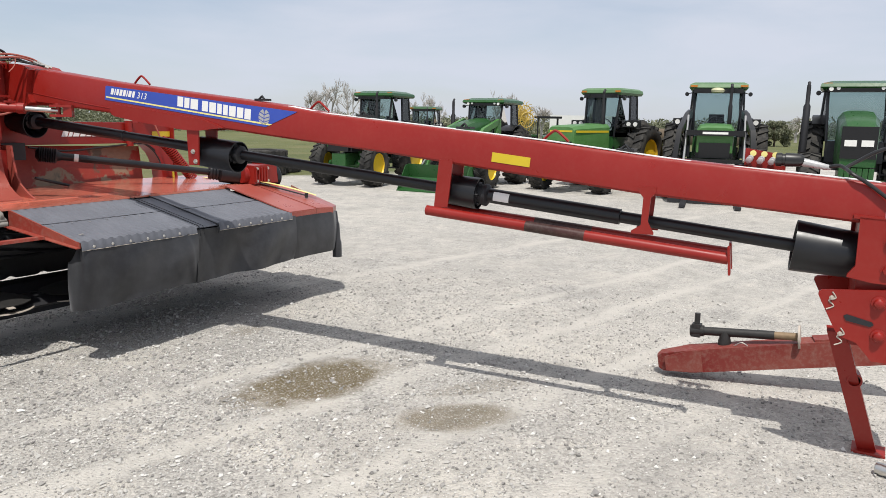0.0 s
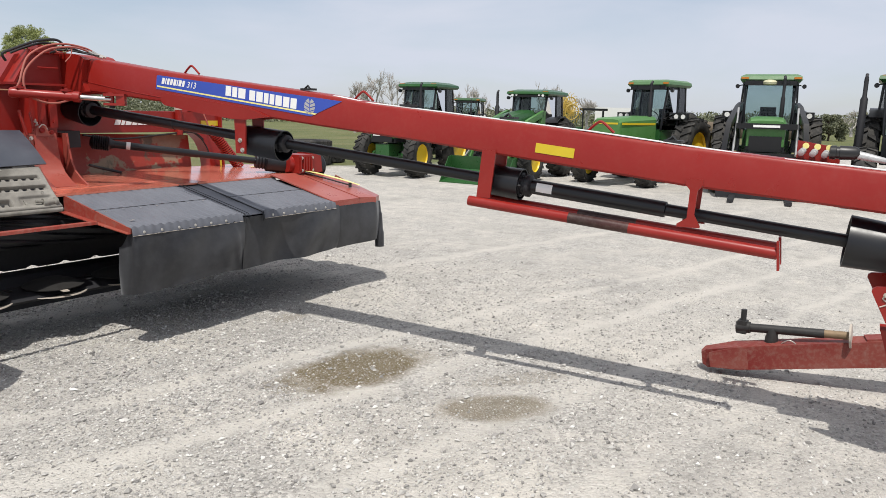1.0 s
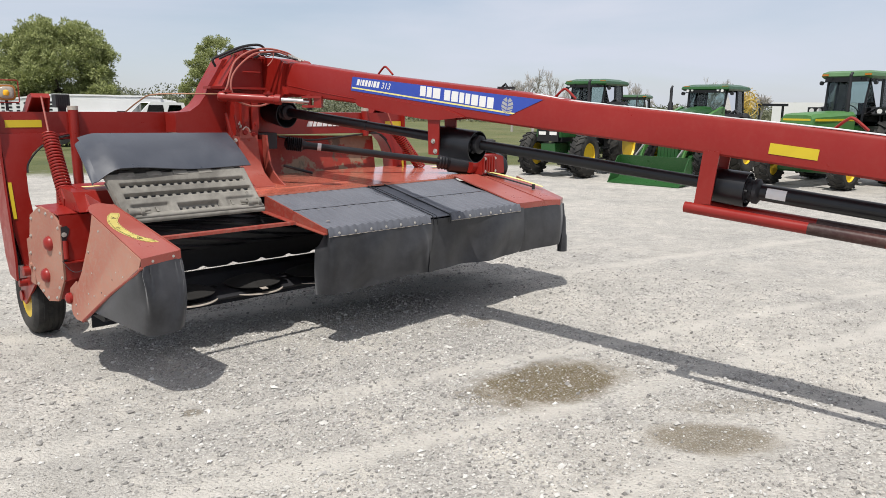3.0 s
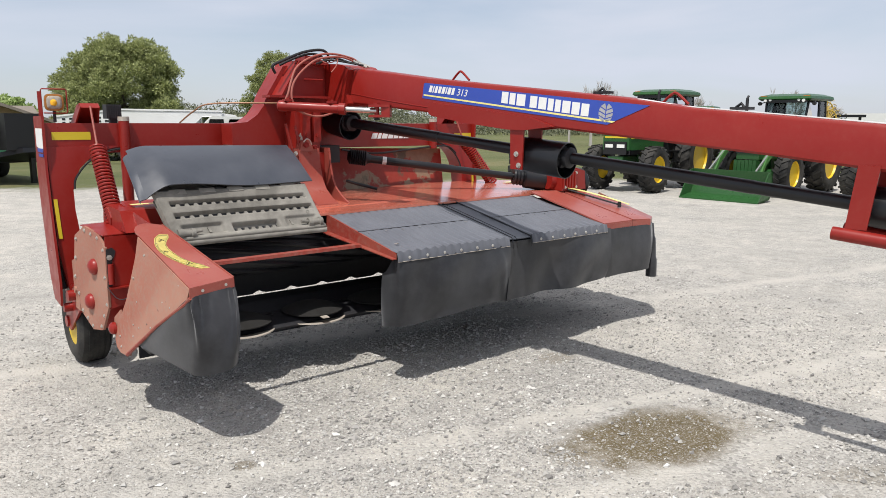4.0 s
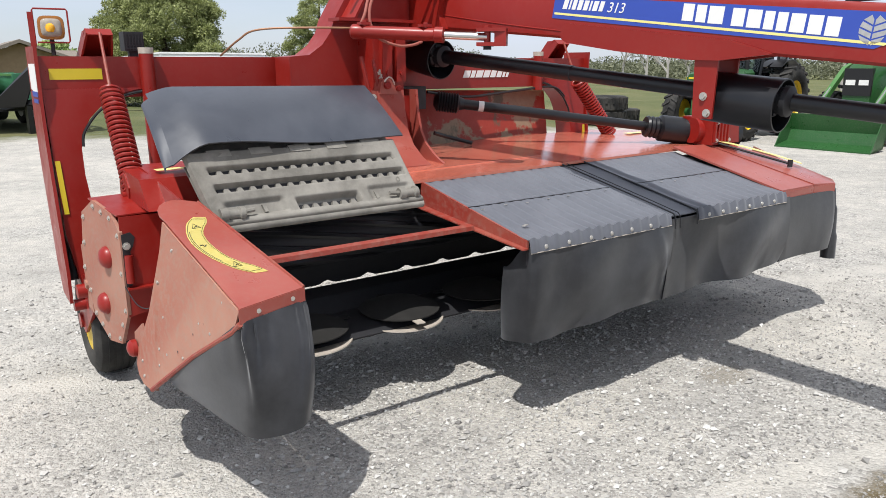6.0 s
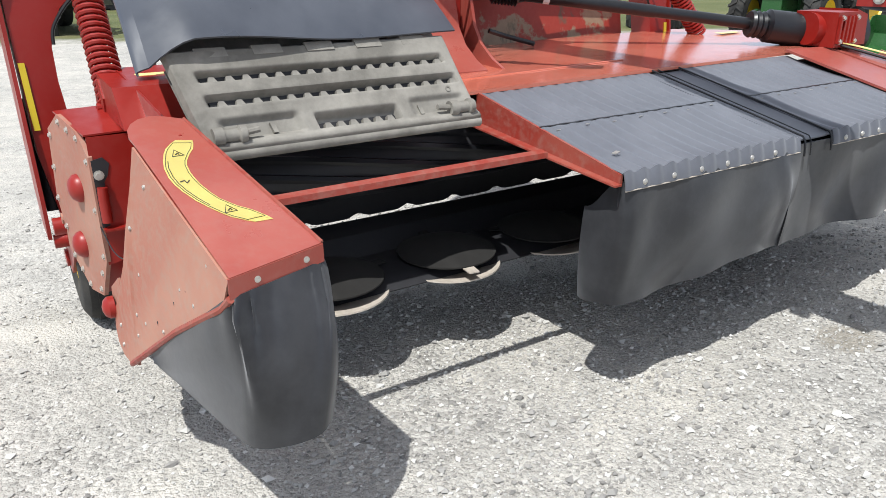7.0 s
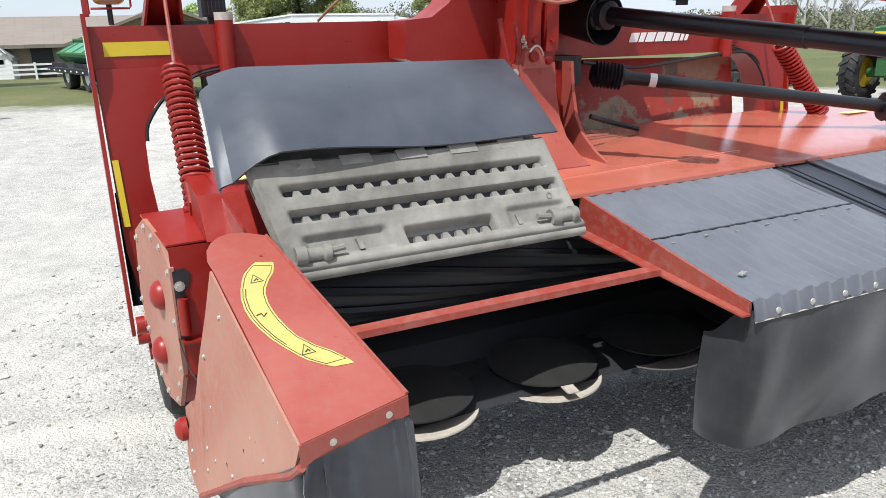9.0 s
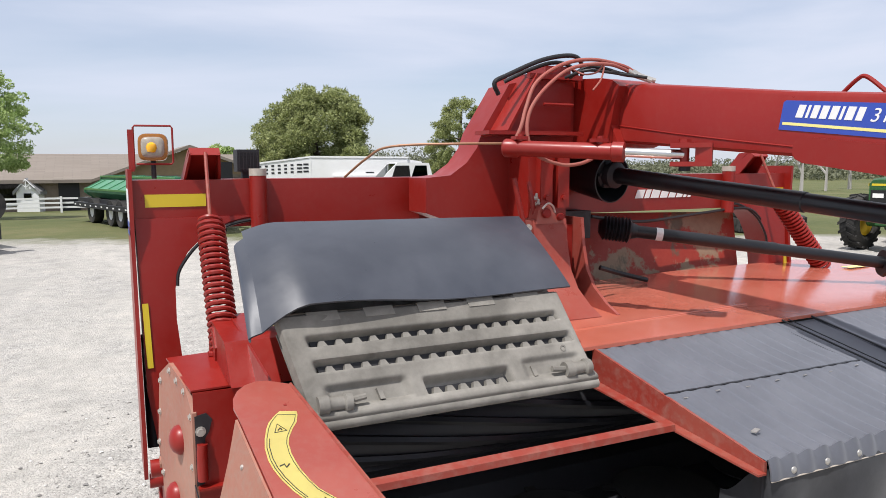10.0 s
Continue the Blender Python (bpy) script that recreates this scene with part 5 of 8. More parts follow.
# rubber flap folded over the lid's top, one corner hanging down
def flap(u, v):
    x = 2.085 + u * 1.16
    base = bilinear((2.10, 5.475, 1.512), (3.17, 5.49, 1.498), (2.110, 5.075, 1.290), (3.150, 5.105, 1.278), u, v)
    sag = 0.030 * math.sin(math.pi * v) * (1 - 0.75 * u ** 4) + 0.006 * math.sin(u * 9.0) * v
    edge = max(0.0, 1 - u / 0.10)
    drop = edge ** 1.5 * (0.03 + 0.04 * v)
    lift = 0.012 * math.sin(u * 5.5 + 0.6) * v * v
    nrm = Vector((0, -0.56, 0.83))
    p = base + nrm * (sag + 0.012 + lift)
    return p + Vector((-0.03 * edge * v, 0.02 * edge, -drop))


part("lid_flap", sheet(bmesh.new(), flap, 40, 14, 0.006), FLAP, mower, "smooth black rubber flap folded over the lid")
bm = bmesh.new()
sheet(bm, lambda u, v: flap(0.0, 1 - 0.9 * u).lerp(bilinear((2.045, 5.075, 1.215), (2.045, 5.075, 1.215), (2.075, 5.43, 1.43), (2.075, 5.43, 1.43), 0, u), v) + Vector((-0.018 * math.sin(math.pi * v), 0, 0)), 10, 6, 0.006)
part("flap_corner", bm, FLAP, mower, "hanging rubber corner")
bm = bmesh.new()
plate(bm, [(2.14, 5.20, 1.25), (3.13, 5.21, 1.24), (3.13, 5.50, 1.45), (2.12, 5.50, 1.46)], 0.03)
part("lid_back", bm, LID_GREY, mower, "grey plastic lid shell")

# red edge strip of the closed covers
bm = bmesh.new()
loft(bm, [[(3.252, 5.10, 1.058), (3.262, 5.10, 1.058), (3.262, 5.10, 0.940), (3.252, 5.10, 0.940)], [(3.328, 4.405, 0.882), (3.338, 4.405, 0.882), (3.338, 4.405, 0.846), (3.328, 4.405, 0.846)]])
strip = part("cover_edge", bm, RED_WORN, mower, "scuffed red side strip of the cover")
bm = bmesh.new()
loft(bm, [[(3.205, 5.08, 0.944), (3.255, 5.08, 0.944), (3.255, 5.08, 0.938), (3.205, 5.08, 0.938)], [(3.300, 4.40, 0.850), (3.332, 4.40, 0.850), (3.332, 4.40, 0.844), (3.300, 4.40, 0.844)]])
part("edge_flange", bm, RED_WORN, strip)


# two closed covers under ribbed rubber mats
def mat_surface(x0, x1, dx, ribs, y_front, y_back, z_front, z_back):
    def f(u, v):
        x = x0 + (x1 - x0) * u + dx * (1 - v)
        y = y_front + (y_back - y_front) * v
        z = z_front + (z_back - z_front) * v
        wave = math.sin(u * ribs * math.tau)
        amp = (0.0034 + 0.0045 * max(0.0, 1 - v / 0.10)) * min(1.0, max(0.0, (1.0 - v) / 0.06)) * min(1.0, abs(v - 0.51) / 0.05 + 0.15)
        sag = -0.008 * math.sin(math.pi * ((v * 2) % 1.0))
        return (x, y, z + amp * wave + sag + 0.014)
    return f


mats = []
for x0, x1, dx in ((3.253, 4.205, 0.082), (4.425, 5.27, 0.085)):
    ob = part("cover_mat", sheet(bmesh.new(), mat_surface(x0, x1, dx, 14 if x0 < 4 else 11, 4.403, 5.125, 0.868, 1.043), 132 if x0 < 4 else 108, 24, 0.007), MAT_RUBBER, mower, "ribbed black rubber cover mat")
    mats.append(ob)
    # cross seam, with pale dashes for the shine on the rib ends
    bm = bmesh.new()
    sheet(bm, lambda u, v: Vector(mat_surface(x0, x1, dx, 11, 4.403, 5.125, 0.868, 1.043)(u, 0.505 + 0.010 * v)) + Vector((0, 0, 0.003)), 40, 2, 0.006)
    part("mat_seam", bm, BLACK, ob)
    # small zinc dashes stand for glints where the ribs end
    for k in range(7):
        bm = bmesh.new()
        p = Vector(mat_surface(x0, x1, dx, 11, 4.403, 5.125, 0.868, 1.043)(0.06 + 0.145 * k, 0.465)) + Vector((0, 0, 0.006))
        box(bm, (-0.009, -0.002, -0.001), (0.009, 0.002, 0.001), Matrix.Translation(p))
        part("rib_glint", bm, ZINC, ob)
    # folded front edge with rivets
    bm = bmesh.new()
    sheet(bm, lambda u, v: (x0 + (x1 - x0) * u + dx, 4.400 - 0.014 * math.sin(math.pi * v * 0.5) - 0.003 * math.sin(u * (14 if x0 < 4 else 11) * math.tau), 0.889 - 0.058 * v + 0.007 * math.sin(u * (14 if x0 < 4 else 11) * math.tau) * (1 - v)), 112, 4, 0.007)
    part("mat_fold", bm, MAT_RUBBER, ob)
    part("mat_hem", tubed([(x0 + dx, 4.384, 0.829), (x1 + dx, 4.384, 0.829)], 0.0022, 6), DUST_STEEL, ob, "pale hem wire")
    for k in range(6):
        bm = lathe(bmesh.new(), [(0, 0.011), (0.004, 0.010), (0.007, 0.005), (0.008, 0.001)], (x0 + dx + 0.085 + (x1 - x0) * 0.147 * k, 4.384, 0.850), (0, -1, 0), 12)
        part("rivet", bm, ZINC, ob)
bm = bmesh.new()
box(bm, (-0.018, -0.008, 0), (0.018, 0.008, 0.004), Matrix.Translation((3.42, 4.52, 0.917)) @ Matrix.Rotation(0.4, 4, "Z"))
part("cover_latch", bm, ZINC, mats[0])

# straps and rubber valley between the two mats
bm = bmesh.new()
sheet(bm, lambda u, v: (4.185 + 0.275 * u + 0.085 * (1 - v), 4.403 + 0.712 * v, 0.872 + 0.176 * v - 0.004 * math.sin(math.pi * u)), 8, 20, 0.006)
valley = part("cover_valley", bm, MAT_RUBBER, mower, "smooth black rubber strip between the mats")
for k, (u, r) in enumerate(((0.06, 0.0040), (0.24, 0.0024), (0.90, 0.0040))):
    x = 4.215 + 0.215 * u
    part("strap", tubed(curve([(x, 5.11, 1.064), (x + 0.045, 4.76, 0.976), (x + 0.080, 4.45, 0.898), (x + 0.085, 4.392, 0.876), (x + 0.085, 4.380, 0.81)], 6), r, 8), BLACK, valley)

# hanging front curtains with folds
def curtain(x0, x1, bulge, seed, name="front_curtain"):
    rnd = random.Random(seed)
    ph = [rnd.uniform(0, 6) for _ in range(4)]

    def f(u, v):
        x = x0 + (x1 - x0) * u
        fold = 0.026 * math.sin(u * 8 + ph[0]) * v + 0.016 * math.sin(u * 17 + 2 * v + ph[1]) * v * v + 0.020 * math.sin(u * 4 + ph[2]) * math.sin(math.pi * v) + 0.012 * math.sin(u * 13 + ph[3] + 3 * v) * math.sin(math.pi * v)
        y = 4.396 - bulge * math.sin(math.pi * min(1, v * 1.1)) + fold + 0.01 * v
        z = 0.856 - 0.426 * v + 0.03 * v * u + 0.006 * math.sin(u * 6 + ph[3]) * v
        return (x, y, z)
    return part(name, sheet(bmesh.new(), f, 48, 14, 0.007), RUBBER, mower, "black rubber curtain hanging over the knives")


def near_curtain(u, v):
    plan = curve([(3.352, 4.575, 0), (3.343, 4.51, 0), (3.343, 4.45, 0), (3.362, 4.405, 0), (3.43, 4.395, 0), (3.62, 4.393, 0), (3.85, 4.394, 0), (4.08, 4.394, 0), (4.295, 4.394, 0)], 8)
    i = u * (len(plan) - 1)
    k = min(int(i), len(plan) - 2)
    q = plan[k].lerp(plan[k + 1], i - k)
    x, y = q.x, q.y
    back = step(4.41, 4.575, y)
    top = 0.854 - 0.125 * back
    low = 0.412 - 0.025 * back + 0.038 * step(3.5, 4.1, x) - 0.015 * step(4.1, 4.3, x)
    w = math.sin(math.pi * min(1.0, v * 1.1))
    side = 1.0 - back
    fold = 0.013 * math.sin(x * 9.0 + 0.8) * v + 0.009 * math.sin(x * 19.0 + 2 * v) * v * v + 0.014 * math.sin(x * 14.0 + 3 * v + 2.0) * math.sin(math.pi * v)
    kink = 0.016 * math.exp(-((x - 4.17 - 0.10 * v) / 0.03) ** 2) * math.sin(math.pi * v)
    out = -0.022 * w * side + fold * side * step(3.34, 3.5, x) - kink
    return (x + 0.010 * math.sin(v * 3.0 + y * 20.0) * back - 0.012 * v * (1 - step(3.34, 3.45, x)), y + out, top + (low - top) * v)


part("front_curtain", sheet(bmesh.new(), near_curtain, 88, 18, 0.007), RUBBER, mower, "black rubber curtain hanging over the knives, its end turned inward")
curtain(4.285, 5.40, 0.020, 2)

# far-end hood
bm = plate(bmesh.new(), [(5.36, 4.425, 0.885), (5.72, 4.425, 0.885), (5.55, 5.10, 1.085), (5.24, 5.12, 1.09)], 0.012, (0, 0, 1))
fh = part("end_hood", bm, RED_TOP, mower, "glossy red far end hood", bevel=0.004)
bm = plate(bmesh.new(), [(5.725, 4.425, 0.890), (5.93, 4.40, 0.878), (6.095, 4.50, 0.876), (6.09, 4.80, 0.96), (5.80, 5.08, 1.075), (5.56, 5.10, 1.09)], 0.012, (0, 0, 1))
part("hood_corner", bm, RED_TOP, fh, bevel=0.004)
bm = bmesh.new()
for a, c in (((5.37, 4.424), (5.72, 4.424)), ((5.725, 4.424), (5.93, 4.398)), ((5.93, 4.398), (6.097, 4.50)), ((6.097, 4.50), (6.092, 4.80))):
    plate(bm, [(a[0], a[1], 0.881), (c[0], c[1], 0.881), (c[0], c[1], 0.828), (a[0], a[1], 0.828)], 0.006)
part("hood_lip", bm, RED_TOP, fh, bevel=0.001)
bm = bmesh.new()
rings = []
for k in range(13):
    t = k / 12
    p = lerp(lerp((5.60, 5.08, 1.12), (5.86, 4.92, 1.06), t), lerp((5.86, 4.92, 1.06), (5.99, 4.66, 0.975), t), t)
    d = Vector((0.03, 0.02, 0)) if t < 0.85 else Vector((0.022, 0.015, 0))
    rings.append([p - d, p + d, p + d + Vector((0, 0, 0.004)), p - d + Vector((0, 0, 0.004))])
loft(bm, rings)
part("warning_sticker", bm, YELLOW_P, fh, "curved pale yellow warning sticker")
part("latch_rod", tubed([(5.60, 5.06, 1.105), (5.85, 4.66, 0.985)], 0.007, 8), DARK, fh)
part("latch_end", tubed([(5.60, 5.06, 1.09), (5.60, 5.06, 1.125)], 0.018, 10), DARK, fh)
part("latch_end", tubed([(5.85, 4.66, 0.965), (5.85, 4.66, 1.01)], 0.016, 10), DARK, fh)
bm = bmesh.new()


def far_flap(u, v):
    pts = [(5.40, 4.425), (5.62, 4.418), (5.80, 4.412), (5.93, 4.40), (6.03, 4.45), (6.075, 4.56), (6.075, 4.75)]
    i = u * (len(pts) - 1)
    k = min(int(i), len(pts) - 2)
    a, c = pts[k], pts[k + 1]
    x, y = a[0] + (c[0] - a[0]) * (i - k), a[1] + (c[1] - a[1]) * (i - k)
    fold = 0.012 * math.sin(u * 12) * v
    return (x + fold * 0.4, y - 0.02 * math.sin(v * 3.0) + fold, 0.84 - (0.39 - 0.03 * u) * v)


part("corner_flap", sheet(bm, far_flap, 36, 10, 0.007), RUBBER, mower, "black rubber corner flap")
part("flap_roll", tubed(curve([(6.035, 4.47, 0.83), (6.040, 4.455, 0.70), (6.045, 4.445, 0.52), (6.045, 4.44, 0.375)], 6), [0.030] * 6 + [0.038] * 6 + [0.046] * 7, 16), RUBBER, mower, "rolled rubber flap edge")
bm = plate(bmesh.new(), [(6.06, 4.50, 0.87), (6.06, 5.05, 1.05), (6.07, 5.25, 0.55), (6.06, 5.0, 0.40)], 0.008, (1, 0, 0))
part("side_plate", bm, RED_DUST, fh)

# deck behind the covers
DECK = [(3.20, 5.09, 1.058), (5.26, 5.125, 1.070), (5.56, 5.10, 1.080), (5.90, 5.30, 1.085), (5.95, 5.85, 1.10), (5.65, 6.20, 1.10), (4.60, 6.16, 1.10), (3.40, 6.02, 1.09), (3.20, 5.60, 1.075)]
deck = part("deck", plate(bmesh.new(), DECK, 0.014, (0, 0, 1)), RED_DECK, mower, "glossy red deck plate, paled by sky sheen put into its colour", bevel=0.004)
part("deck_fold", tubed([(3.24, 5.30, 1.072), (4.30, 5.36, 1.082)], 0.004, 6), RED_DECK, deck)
# back wall stretched low and wide, added to keep sky light from underneath
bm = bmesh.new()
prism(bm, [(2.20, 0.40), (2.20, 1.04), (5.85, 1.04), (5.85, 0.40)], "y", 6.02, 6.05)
part("deck_back_light_stop", bm, DARK, mower)
part("deck_sticker", boxed((5.62, 5.80, 1.1055), (5.80, 5.86, 1.1075)), YELLOW_P, deck, "yellow sticker")

# swath gate and rear shield, rusty in places
bm = bmesh.new()
plate(bm, [(3.46, 6.18, 1.06), (5.19, 6.24, 1.08), (5.215, 6.32, 1.418), (3.46, 6.29, 1.458)], 0.012)
part("rear_shield", bm, SHIELD, mower, "red rear shield with rusty bare patches", bevel=0.003)
part("gate_rod", tubed([(3.97, 6.00, 1.188), (4.06, 5.985, 1.160), (4.235, 5.95, 1.112)], 0.013, 10), HOSE, mower, "black rod handle")
part("rear_cable", tubed(curve([(4.0, 6.12, 1.44), (4.35, 6.14, 1.40), (4.8, 6.16, 1.43), (5.15, 6.16, 1.45), (5.3, 6.18, 1.38)], 8), 0.009, 8), HOSE, mower)

# fork brackets that carry the header under the turret
CURVE_F = [(5.88, 1.475), (5.70, 1.475), (5.685, 1.36), (5.655, 1.25), (5.60, 1.175), (5.51, 1.115), (5.432, 1.082), (5.432, 1.072), (5.88, 1.09)]
for x0, x1 in ((3.375, 3.548), (3.628, 3.643)):
    bm = bmesh.new()
    prism(bm, CURVE_F, "x", x0, x1)
    part("header_fork", bm, RED_TOP, mower, "curved orange-red fork plate", bevel=0.003)
bm = bmesh.new()
prism(bm, [(5.76, 1.20), (5.76, 1.44), (5.95, 1.44), (5.95, 1.10)], "x", 3.40, 3.626)
part("fork_block", bm, RED, mower, bevel=0.01)
bm = bmesh.new()
prism(bm, [(3.385, 1.455), (3.395, 1.515), (3.415, 1.535), (3.455, 1.535), (3.475, 1.510), (3.495, 1.475), (3.53, 1.455)], "y", 5.69, 5.76)
lug = part("fork_lug", bm, RED_TOP, mower, "orange-red cast lug", bevel=0.004)
for x, z, r in ((3.432, 1.500, 0.021), (3.505, 1.482, 0.016)):
    part("lug_pin", lathe(bmesh.new(), [(0, r), (0.016, r), (0.020, r * 0.8), (0.020, 0)], (x, 5.69, z), (0, -1, 0.2), 16), RED, lug)
part("pin_clip", tubed(curve([(3.405, 5.672, 1.522), (3.425, 5.662, 1.545), (3.450, 5.662, 1.535), (3.470, 5.672, 1.505)], 5), 0.005, 6), ZINC, lug)
bm = bmesh.new()
prism(bm, [(3.295, 1.385), (3.300, 1.445), (3.345, 1.475), (3.375, 1.470), (3.375, 1.360), (3.330, 1.345)], "y", 5.705, 5.717)
arm = part("lock_arm", bm, RED_TOP, mower, "folded red lock arm", bevel=0.003)
part("lock_bolt", bolt(bmesh.new(), (3.345, 5.705, 1.385), (0, -1, 0), 0.014, 0.014), RED, arm)
part("lock_bolt", bolt(bmesh.new(), (3.355, 5.705, 1.440), (0, -1, 0), 0.011, 0.016), ZINC, arm)
part("lock_rod", tubed([(3.278, 5.70, 1.655), (3.290, 5.70, 1.60), (3.325, 5.70, 1.465)], 0.012, 10), RED, arm, "red lock rod")
# gearbox column under the turret
bm = bmesh.new()
box(bm, (3.40, 5.78, 1.44), (3.60, 6.0, 1.80))
box(bm, (3.44, 5.74, 1.52), (3.50, 5.79, 1.76))
box(bm, (3.53, 5.74, 1.52), (3.59, 5.79, 1.76))
part("gearbox_column", bm, RED, mower, bevel=0.008)
for x in (3.47, 3.56):
    part("column_bolt", bolt(bmesh.new(), (x, 5.74, 1.565), (0, -1, 0), 0.013, 0.012), RED, mower)
part("turret_gearbox", boxed((3.66, 6.02, 1.34), (3.92, 6.18, 1.48)), DARK, mower, "dark swivel gearbox", bevel=0.04)

# lower drive line to the header gearbox
LA, LB = Vector((4.075, 6.155, 1.382)), Vector((5.438, 5.355, 1.185))
ld = (LB - LA).normalized()
bm = bmesh.new()
prof = []
for k in range(8):
    prof += [(0.02 + 0.018 * k, 0.058), (0.029 + 0.018 * k, 0.068)]
lathe(bm, [(0, 0.03)] + prof + [(0.17, 0.045), (0.20, 0.036)], LA, ld, 28)
part("bellows_guard", bm, BLACK, mower, "black ribbed bellows guard")
part("lower_drive_shaft", lathe(bmesh.new(), [(0.16, 0.02), (0.16, 0.033), (0.92, 0.034), (0.925, 0.031), (1.56, 0.031), (1.56, 0.02)], LA, ld, 24), BLACK, mower, "black plastic drive-shaft tube")
part("shaft_label", lathe(bmesh.new(), [(0.30, 0.0335), (0.30, 0.0345), (0.335, 0.0345), (0.335, 0.0335)], LA, ld, 24), WHITE, mower, "small white label")
bm = bmesh.new()
lathe(bm, [(1.46, 0.04), (1.46, 0.066), (1.475, 0.074), (1.49, 0.064), (1.505, 0.074), (1.52, 0.064), (1.535, 0.074), (1.55, 0.066), (1.565, 0.088), (1.80, 0.092), (1.80, 0.05)], LA, ld, 28)
part("guard_bell", bm, BLACK, mower, "black plastic drive-shaft guard bell")
bm = bmesh.new()
box(bm, (5.54, 5.04, 1.09), (5.74, 5.28, 1.27))
for k in range(5):
    box(bm, (5.55 + k * 0.036, 5.025, 1.11), (5.565 + k * 0.036, 5.045, 1.25))
tube(bm, [(5.52, 5.19, 1.18), (5.58, 5.17, 1.175)], 0.085, 20)
gb = part("header_gearbox", bm, RED, mower, "ribbed red cast gearbox", bevel=0.008)
for x, z in ((5.57, 1.12), (5.57, 1.24), (5.71, 1.12), (5.71, 1.24)):
    part("gearbox_bolt", bolt(bmesh.new(), (x, 5.028, z), (0, -1, 0), 0.010, 0.01), ZINC, gb)
bm = bmesh.new()
prism(bm, [(5.75, 1.09), (5.75, 1.28), (5.86, 1.25), (5.88, 1.09)], "y", 5.06, 5.28)
part("belt_guard", bm, RED, mower, bevel=0.01)
bm = lathe(bmesh.new(), [(0, 0.02), (0, 0.125), (0.04, 0.13), (0.07, 0.11), (0.075, 0.02)], (5.885, 5.19, 1.14), (1, 0, 0), 28)
part("drive_pulley", bm, BLACK, mower, "black round drive guard")

# hitch at the front of the tongue
bm = bmesh.new()
SF = 5.93
for l in (0.17, -0.17):
    pts = [(5.872, 1.31), (6.25, 1.29), (6.25, 0.985), (5.955, 0.992), (5.842, 1.012), (5.846, 1.028), (5.876, 1.07)]
    loft(bm, [[T(s, l - 0.010, z) for s, z in pts], [T(s, l + 0.010, z) for s, z in pts]])
loft(bm, [[T(s, 0.18, z) for s, z in ((5.845, 1.318), (6.25, 1.30), (6.25, 1.285), (5.845, 1.303))], [T(s, -0.18, z) for s, z in ((5.845, 1.318), (6.25, 1.30), (6.25, 1.285), (5.845, 1.303))]])
hitch = part("hitch_bracket", bm, RED, mower, "red bolted hitch bracket", bevel=0.003)
for ds in (0.08, 0.24):
    for z in (1.06, 1.20):
        part("hitch_bolt", bolt(bmesh.new(), T(SF + ds, 0.18, z), T_LEFT, 0.02, 0.02), RED, hitch)
bm = bmesh.new()
for l in (0.19, -0.19):
    pts = [(5.728, 0.915), (5.730, 0.930), (5.745, 0.941), (6.25, 0.985), (6.25, 0.60), (5.99, 0.605), (5.915, 0.690), (5.835, 0.715), (5.815, 0.745), (5.742, 0.886)]
    loft(bm, [[T(s, l - 0.008, z) for s, z in pts], [T(s, l + 0.008, z) for s, z in pts]])
loft(bm, [[T(s, 0.19, z) for s, z in ((SF + 0.16, 0.80), (SF + 0.30, 0.80), (SF + 0.30, 0.68), (SF + 0.16, 0.68))], [T(s, -0.19, z) for s, z in ((SF + 0.16, 0.80), (SF + 0.30, 0.80), (SF + 0.30, 0.68), (SF + 0.16, 0.68))]])
lower = part("hitch_bracket", bm, RED, mower, "red slotted hitch bracket", bevel=0.003)
for ds, z in ((0.062, 0.899), (0.22, 0.90), (0.075, 0.735), (0.22, 0.74)):
    part("hitch_bolt", lathe(bmesh.new(), [(0, 0.034), (0.008, 0.034), (0.010, 0.026), (0.026, 0.022), (0.034, 0.010)], T(SF + ds, 0.198, z), T_LEFT, 16), RED, lower)
bm = bmesh.new()
loft(bm, [[T(s, 0.2, z) for s, z in ((5.848, 0.822), (5.862, 0.830), (5.972, 0.803), (5.982, 0.790), (5.966, 0.778), (5.860, 0.798))], [T(s, 0.203, z) for s, z in ((5.848, 0.822), (5.862, 0.830), (5.972, 0.803), (5.982, 0.790), (5.966, 0.778), (5.860, 0.798))]])
part("hitch_slot", bm, DARK, lower)
for p in (T(5.789, 0.20, 0.905), T(5.842, 0.20, 0.727)):
    bm = bmesh.new()
    pts = [p + Vector((0, 0, 0.03)), p + T_DIR * 0.018, p - T_DIR * 0.012 - Vector((0, 0, 0.015)), p + T_DIR * 0.012 - Vector((0, 0, 0.04)), p - T_DIR * 0.02 - Vector((0, 0, 0.06))]
    tube(bm, curve(pts, 5), 0.0035, 6)
    bolt(bm, p, T_LEFT, 0.008, 0.012)
    part("hairpin_clip", bm, DUST_STEEL, lower, "bent steel hairpin clip")
bm = bmesh.new()
box(bm, (-0.13, -0.10, 0.66), (0.13, 0.30, 1.30), Matrix.Translation((T(SF + 0.26, 0, 0))) @ Matrix.Rotation(SWING, 4, "Z"))
part("hitch_gearbox", bm, RED, mower, "red hitch gearbox", bevel=0.03)
# parking stand
bm = bmesh.new()
a, c = Vector((4.63, 0.0, 0.72)), Vector((4.90, -0.20, 0.02))
u = T_DIR * 0.045
w = (c - a).normalized().cross(T_DIR) * 0.03
loft(bm, [[a - u - w, a + u - w, a + u + w, a - u + w], [c - u - w, c + u - w, c + u + w, c - u + w]])
stand = part("parking_stand", bm, RED, mower, "red steel parking stand", bevel=0.004)
